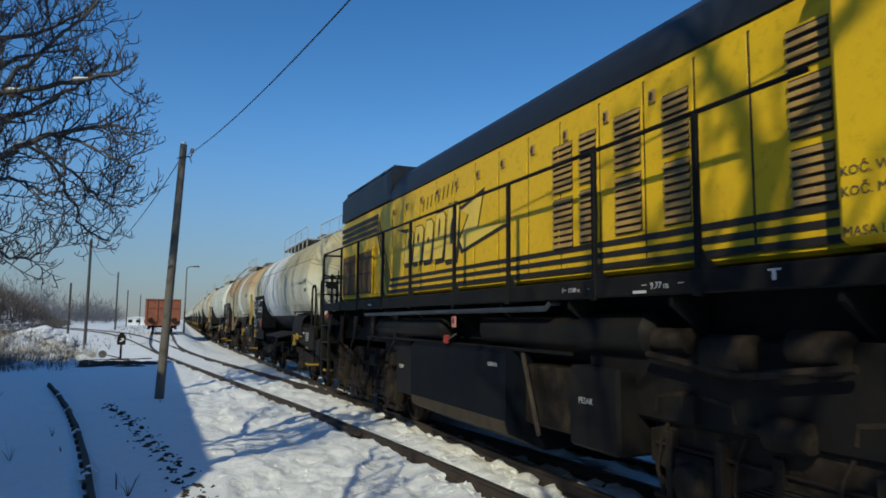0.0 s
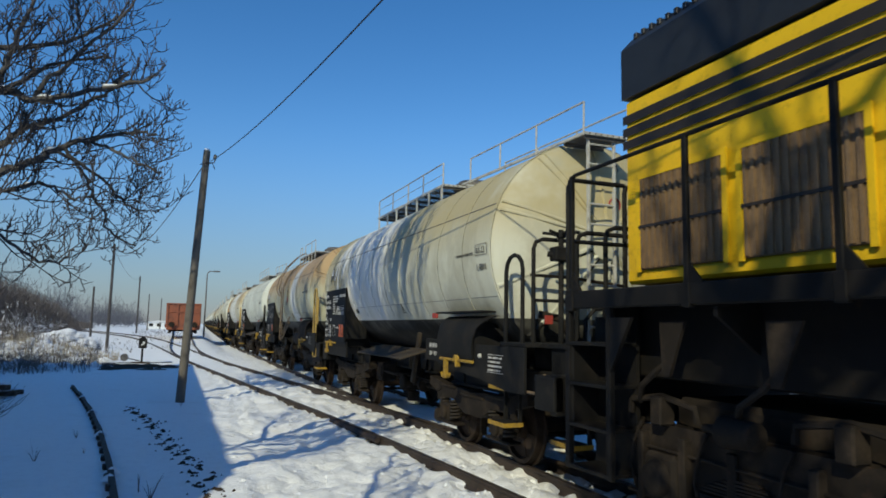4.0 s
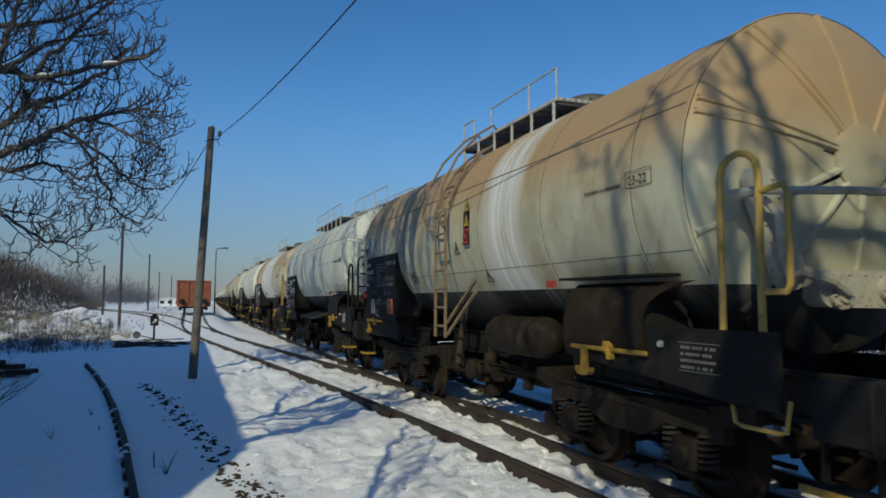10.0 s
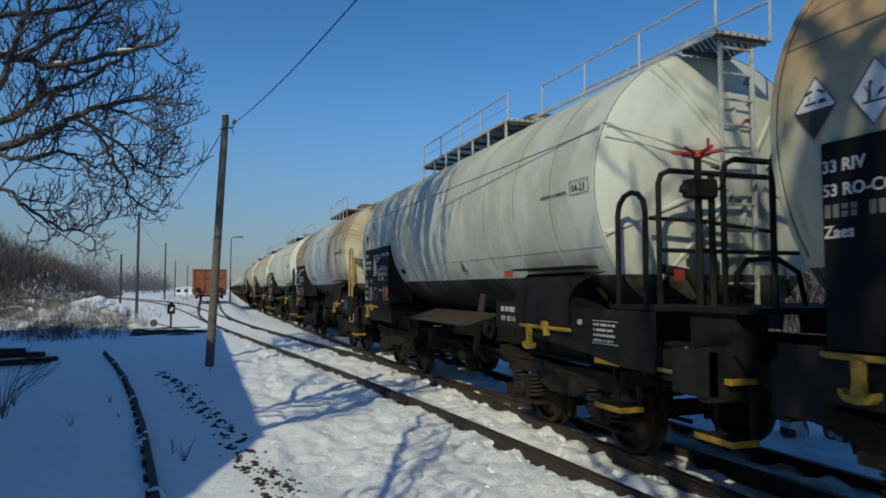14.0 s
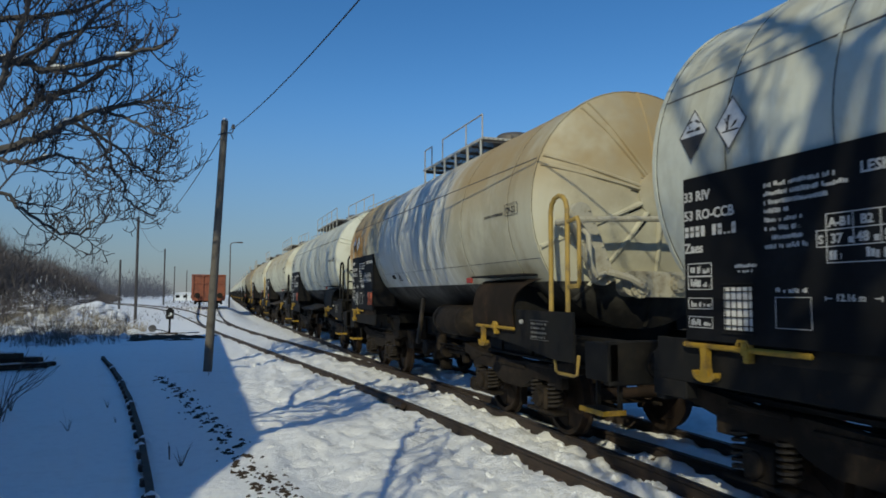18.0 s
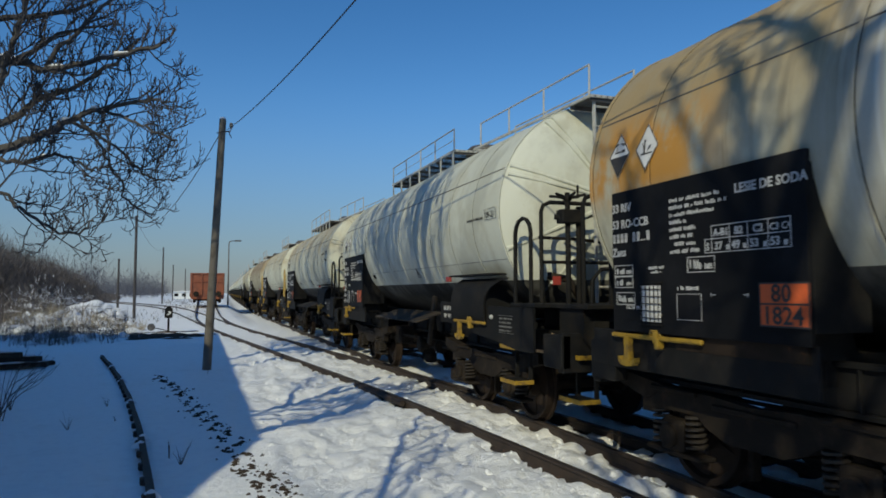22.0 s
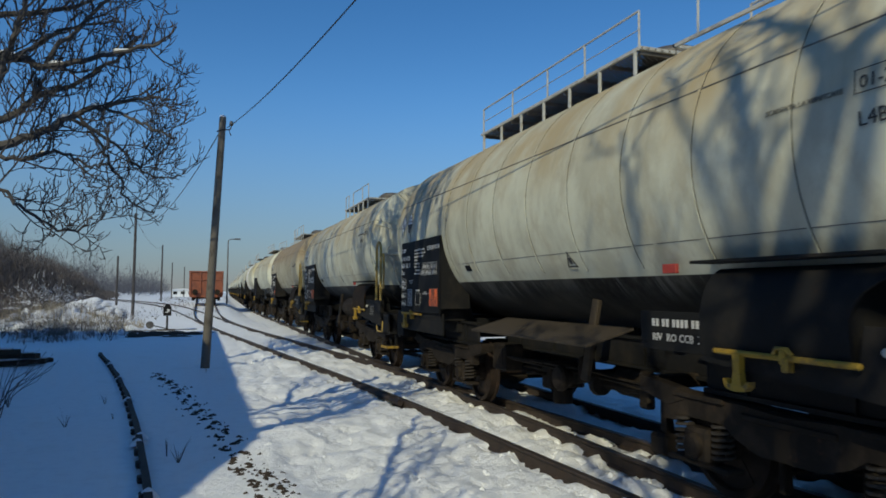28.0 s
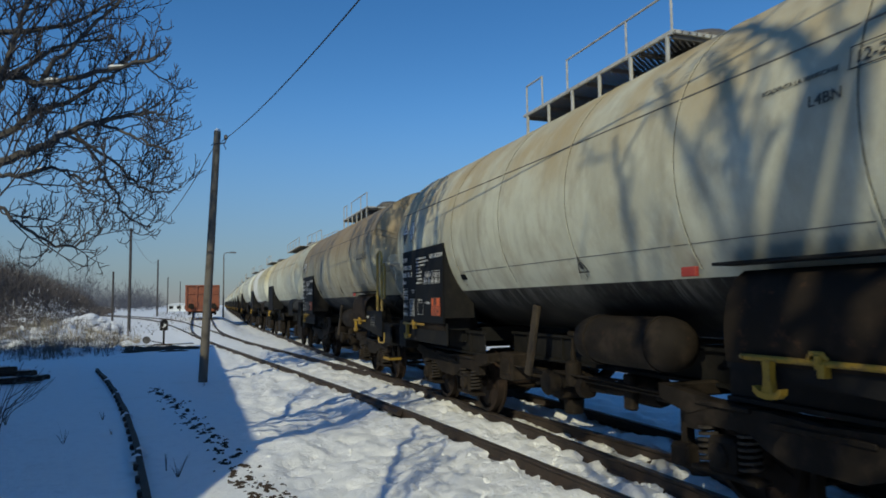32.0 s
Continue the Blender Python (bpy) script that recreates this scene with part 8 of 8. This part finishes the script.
for x, y, h, n in ((-1.64, 10.46, 0.28, 5), (-1.38, 12.33, 0.16, 8), (-0.15, 8.13, 0.28, 6), (-0.28, 8.45, 0.22, 5), (-2.62, 11.2, 0.75, 8), (-2.75, 11.7, 0.8, 8), (-2.8, 12.6, 0.6, 6), (-1.1, 10.9, 0.1, 4), (0.2, 16.5, 0.3, 4)):
    stems(m, rng, x, y, ground_z(x, y) - 0.02, h, 0.7, 0.006, n)
for i in range(420):
    y = 44 + 90 * rng.random()
    x = -4.0 + 5.5 * rng.random() - 0.02 * (y - 44)
    stems(m, rng, x, y, ground_z(x, y) - 0.02, rng.uniform(0.1, 0.3), 0.8, 0.012, 4)
for i in range(120):
    x, y = rng.gauss(-5.6, 1.3), rng.gauss(39.6, 1.3)
    stems(m, rng, x, y, ground_z(x, y) + 0.1, rng.uniform(0.4, 1.0), 0.9, 0.011, 5)
for i in range(90):
    x, y = rng.uniform(-13.5, -7.4), rng.uniform(33.0, 46.0)
    shrub(m, rng, x, y, ground_z(x, y) - 0.05, rng.uniform(0.5, 1.1), rng.uniform(1.2, 2.6), 80, 0.011)
for x, y, dx, h in ((-2.75, 11.7, 0.35, 1.0), (-2.7, 11.5, 0.6, 0.9), (-2.8, 11.9, 0.75, 0.7), (-2.6, 11.3, 0.2, 0.8), (-2.9, 12.2, 0.5, 0.6)):
    z = ground_z(x, y)
    m.tube([(x, y, z - 0.02), (x + 0.35 * dx, y, z + 0.4 * h), (x + dx, y + 0.05, z + h)], [0.009, 0.007, 0.004], 4)
    for u in (0.45, 0.65):
        m.tube([(x + u * dx * 0.9, y, z + u * h), (x + u * dx + 0.18, y + 0.03, z + u * h + 0.12), (x + u * dx + 0.3, y + 0.04, z + u * h + 0.28)], [0.006, 0.005, 0.003], 4)
thing("weeds", "brown bare weed stalks standing in snow", "weeds", kind="stuff", me=m.mesh("weeds", SCRUB, smooth=False))
m = M()
for i in range(150):
    x, y = rng.gauss(-5.2, 1.4), rng.gauss(36.0, 2.6)
    if x > -2.8 or x < -8:
        continue
    blob(m, x, y, ground_z(x, y) + 0.05, rng.uniform(0.15, 0.5), rng.uniform(0.15, 0.5), rng.uniform(0.06, 0.25), rng, 8)
for i in range(40):
    x, y = rng.uniform(-5, -1.9), rng.uniform(28, 34)
    blob(m, x, y, ground_z(x, y) - 0.02, rng.uniform(0.08, 0.25), rng.uniform(0.08, 0.25), rng.uniform(0.04, 0.12), rng, 8)
for i in range(230):
    x, y = min(-4.2, rng.gauss(-5.5, 1.0)), rng.gauss(41.0, 1.2)
    blob(m, x, y, ground_z(x, y) + 1.0 * math.exp(-((x + 5.5) / 1.5) ** 2 - ((y - 41) / 1.6) ** 2) + rng.uniform(-0.1, 0.08), rng.uniform(0.2, 0.5), rng.uniform(0.2, 0.5), rng.uniform(0.08, 0.22), rng, 9)
for y in (6.6, 8.9, 9.25, 12.3, 15.4, 18.2):
    blob(m, old_rail_x(y) + rng.uniform(-0.03, 0.03), y, 0.05, 0.11, rng.uniform(0.03, 0.08), rng.uniform(0.05, 0.075), rng, 8)
thing("snow_heap", "heaped snow over brush and spoil", "snow", kind="stuff", me=m.mesh("snow_heap", SNOW_LUMP))


def scrub_belt():
    rng, m = random.Random(9), M()
    for i in range(2100):
        u = rng.random()
        y = 42 + 112 * u * u
        x = -8.3 - 0.07 * (y - 44) - abs(rng.gauss(0, 5.5))
        inner = smooth(-8.5, -13, x + 0.085 * (y - 44))
        shrub(m, rng, x, y, ground_z(x, y) - 0.1, rng.uniform(0.7, 1.5), rng.uniform(0.8, 1.4) * (1.0 + 2.9 * inner), 85, 0.011 + 0.016 * u)
    for i in range(230):
        y = -8 + 75 * rng.random()
        x = 15.5 + abs(rng.gauss(0, 4.0))
        shrub(m, rng, x, y, ground_z(x, y) - 0.1, rng.uniform(0.9, 1.7), rng.uniform(3.2, 5.2), 330, 0.03)
    return m.mesh("scrub", SCRUB, smooth=False)


thing("scrub", "grey-brown bare thicket along the yard", "thicket", kind="stuff", me=scrub_belt())


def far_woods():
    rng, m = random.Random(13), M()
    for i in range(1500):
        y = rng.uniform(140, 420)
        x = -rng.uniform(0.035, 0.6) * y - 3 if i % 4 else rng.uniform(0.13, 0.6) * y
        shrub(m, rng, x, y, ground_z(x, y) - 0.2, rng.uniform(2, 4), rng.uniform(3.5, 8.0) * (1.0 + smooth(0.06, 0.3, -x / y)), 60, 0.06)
    return m.mesh("far_woods", FAR_TWIG, smooth=False)


thing("far_woods", "blue-grey bare woods at the end of the yard", "woods", kind="stuff", me=far_woods())
m = M()
for i in range(260):
    y = 40 + 60 * rng.random() ** 1.5
    x = -8.0 - 0.085 * (y - 44) - abs(rng.gauss(0, 3.5))
    blob(m, x, y, ground_z(x, y) + rng.uniform(0.0, 0.9), rng.uniform(0.15, 0.5), rng.uniform(0.15, 0.4), rng.uniform(0.04, 0.12), rng, 7)
for i in range(120):
    y = 36 + 26 * rng.random() ** 1.4
    x = -7.2 - 0.085 * (y - 44) - abs(rng.gauss(0, 2.8))
    shrub(m, rng, x, y, ground_z(x, y) + rng.uniform(0.1, 0.9), rng.uniform(0.4, 1.0), rng.uniform(0.5, 1.3), 13, 0.011)
thing("snow_patches", "patches of snow caught in the thicket", "snow", kind="stuff", me=m.mesh("snow_patches", SNOW_LUMP))


def house(x, y, w, d, h, label, roof=TILE, pitch=0.28):
    z = ground_z(x, y)
    b = thing("house", label, "house")
    part("wall", M().box(x - w / 2, x + w / 2, y, y + d, z, z + h, 0.02).mesh("wall", PLASTER), b)
    part("roof", M().prism([(x - w / 2 - 0.4, z + h), (x + w / 2 + 0.4, z + h), (x, z + h + w * pitch)], y - 0.3, y + d + 0.3, "y").mesh("roof", roof), b)
    for i in range(3):
        wx = x - w / 3 + i * w / 3
        part("window", M().box(wx - 0.4, wx + 0.4, y - 0.03, y + 0.05, z + h * 0.35, z + h * 0.75, 0.01).mesh("window", BOARD), b)


house(-3.4, 150.0, 4.4, 8.0, 1.5, "long low white building at the end of the yard", SNOW_LUMP, 0.05)

# unseen long building added beyond the left edge of the view to shade the yard
b = thing("station_building", "unseen plastered building added to shade the yard", "building")
part("wall", M().box(-14.0, -6.6, 1.2, 24.7, -0.2, 6.71, 0.02).mesh("wall", PLASTER), b)
part("roof", M().prism([(-14.5, 6.70), (-6.1, 6.70), (-10.3, 7.03)], 1.1, 24.9, "y").mesh("roof", TILE), b)
part("wall", M().box(-14.0, -6.6, -14.0, 1.2, -0.2, 5.4, 0.02).mesh("wall", PLASTER), b)
# stepped top cut to give the cast shadow its rounded corner
part("parapet", M().prism([(1.35, -0.2), (1.35, 6.69), (1.1, 6.56), (0.9, 6.46), (0.78, 6.3), (0.56, 6.16), (0.3, 6.04), (-0.05, 5.86), (-0.7, 5.6), (-2.5, 5.5), (-14.0, 5.5), (-14.0, -0.2)], -6.59, -6.1, "x").mesh("parapet", PLASTER), b)
part("roof", M().prism([(-14.5, 5.4), (-6.62, 5.4), (-10.3, 6.6)], -14.4, 1.09, "y").mesh("roof", TILE), b)

# stacked sleepers by the bushes
rng = random.Random(21)
for i, (dx, dz, rz) in enumerate(((0.0, 0.09, 14), (0.35, 0.09, -13), (0.12, 0.28, 26), (-0.15, 0.46, -18), (-0.4, 0.07, 40), (0.55, 0.05, 32), (0.3, 0.3, -34))):
    m = M()
    m.box(-0.75, 0.75, -0.1, 0.1, -0.06, 0.06, 0.015)
    m.box(-0.7, 0.6, -0.09, 0.09, 0.06, 0.1, 0.02, k=1)
    thing("sleeper", "old dark sleeper capped with snow", "sleeper", "stacked sleepers", me=m.mesh("sleeper", [SOIL, SNOW_LUMP]), at=pose(-4.6 + dx * 0.9, 19.0 + dx, ground_z(-4.6, 19.0) + dz * 0.8, 0, 0, rz + 10))


def travelled(t):
    """Metres run by the train since the start."""
    u = t / 32
    return 78.188 * u + 15.811 * u ** 2 - 12.21 * u ** 3 + 9.578 * u ** 4 - 1.356 * u ** 5


def motions():
    stops = [i * 1.0 for i in range(33)]
    for ob, y0 in WAGONS + [(LOCO, 0.0)]:
        rows = []
        for t in stops:
            x, y, a = line_at(y0 - travelled(t))
            rows.append((t, pose(x, y, 0, rz=-math.degrees(a))))
        walk(ob, rows)
    turns = [i * 0.2 for i in range(161)]
    for ob in WHEELS:
        m = ob.matrix_basis.copy()
        walk(ob, [(t, Matrix.Translation(m.translation) @ Matrix.Rotation(travelled(t) / 0.46, 4, "X")) for t in turns])


motions()
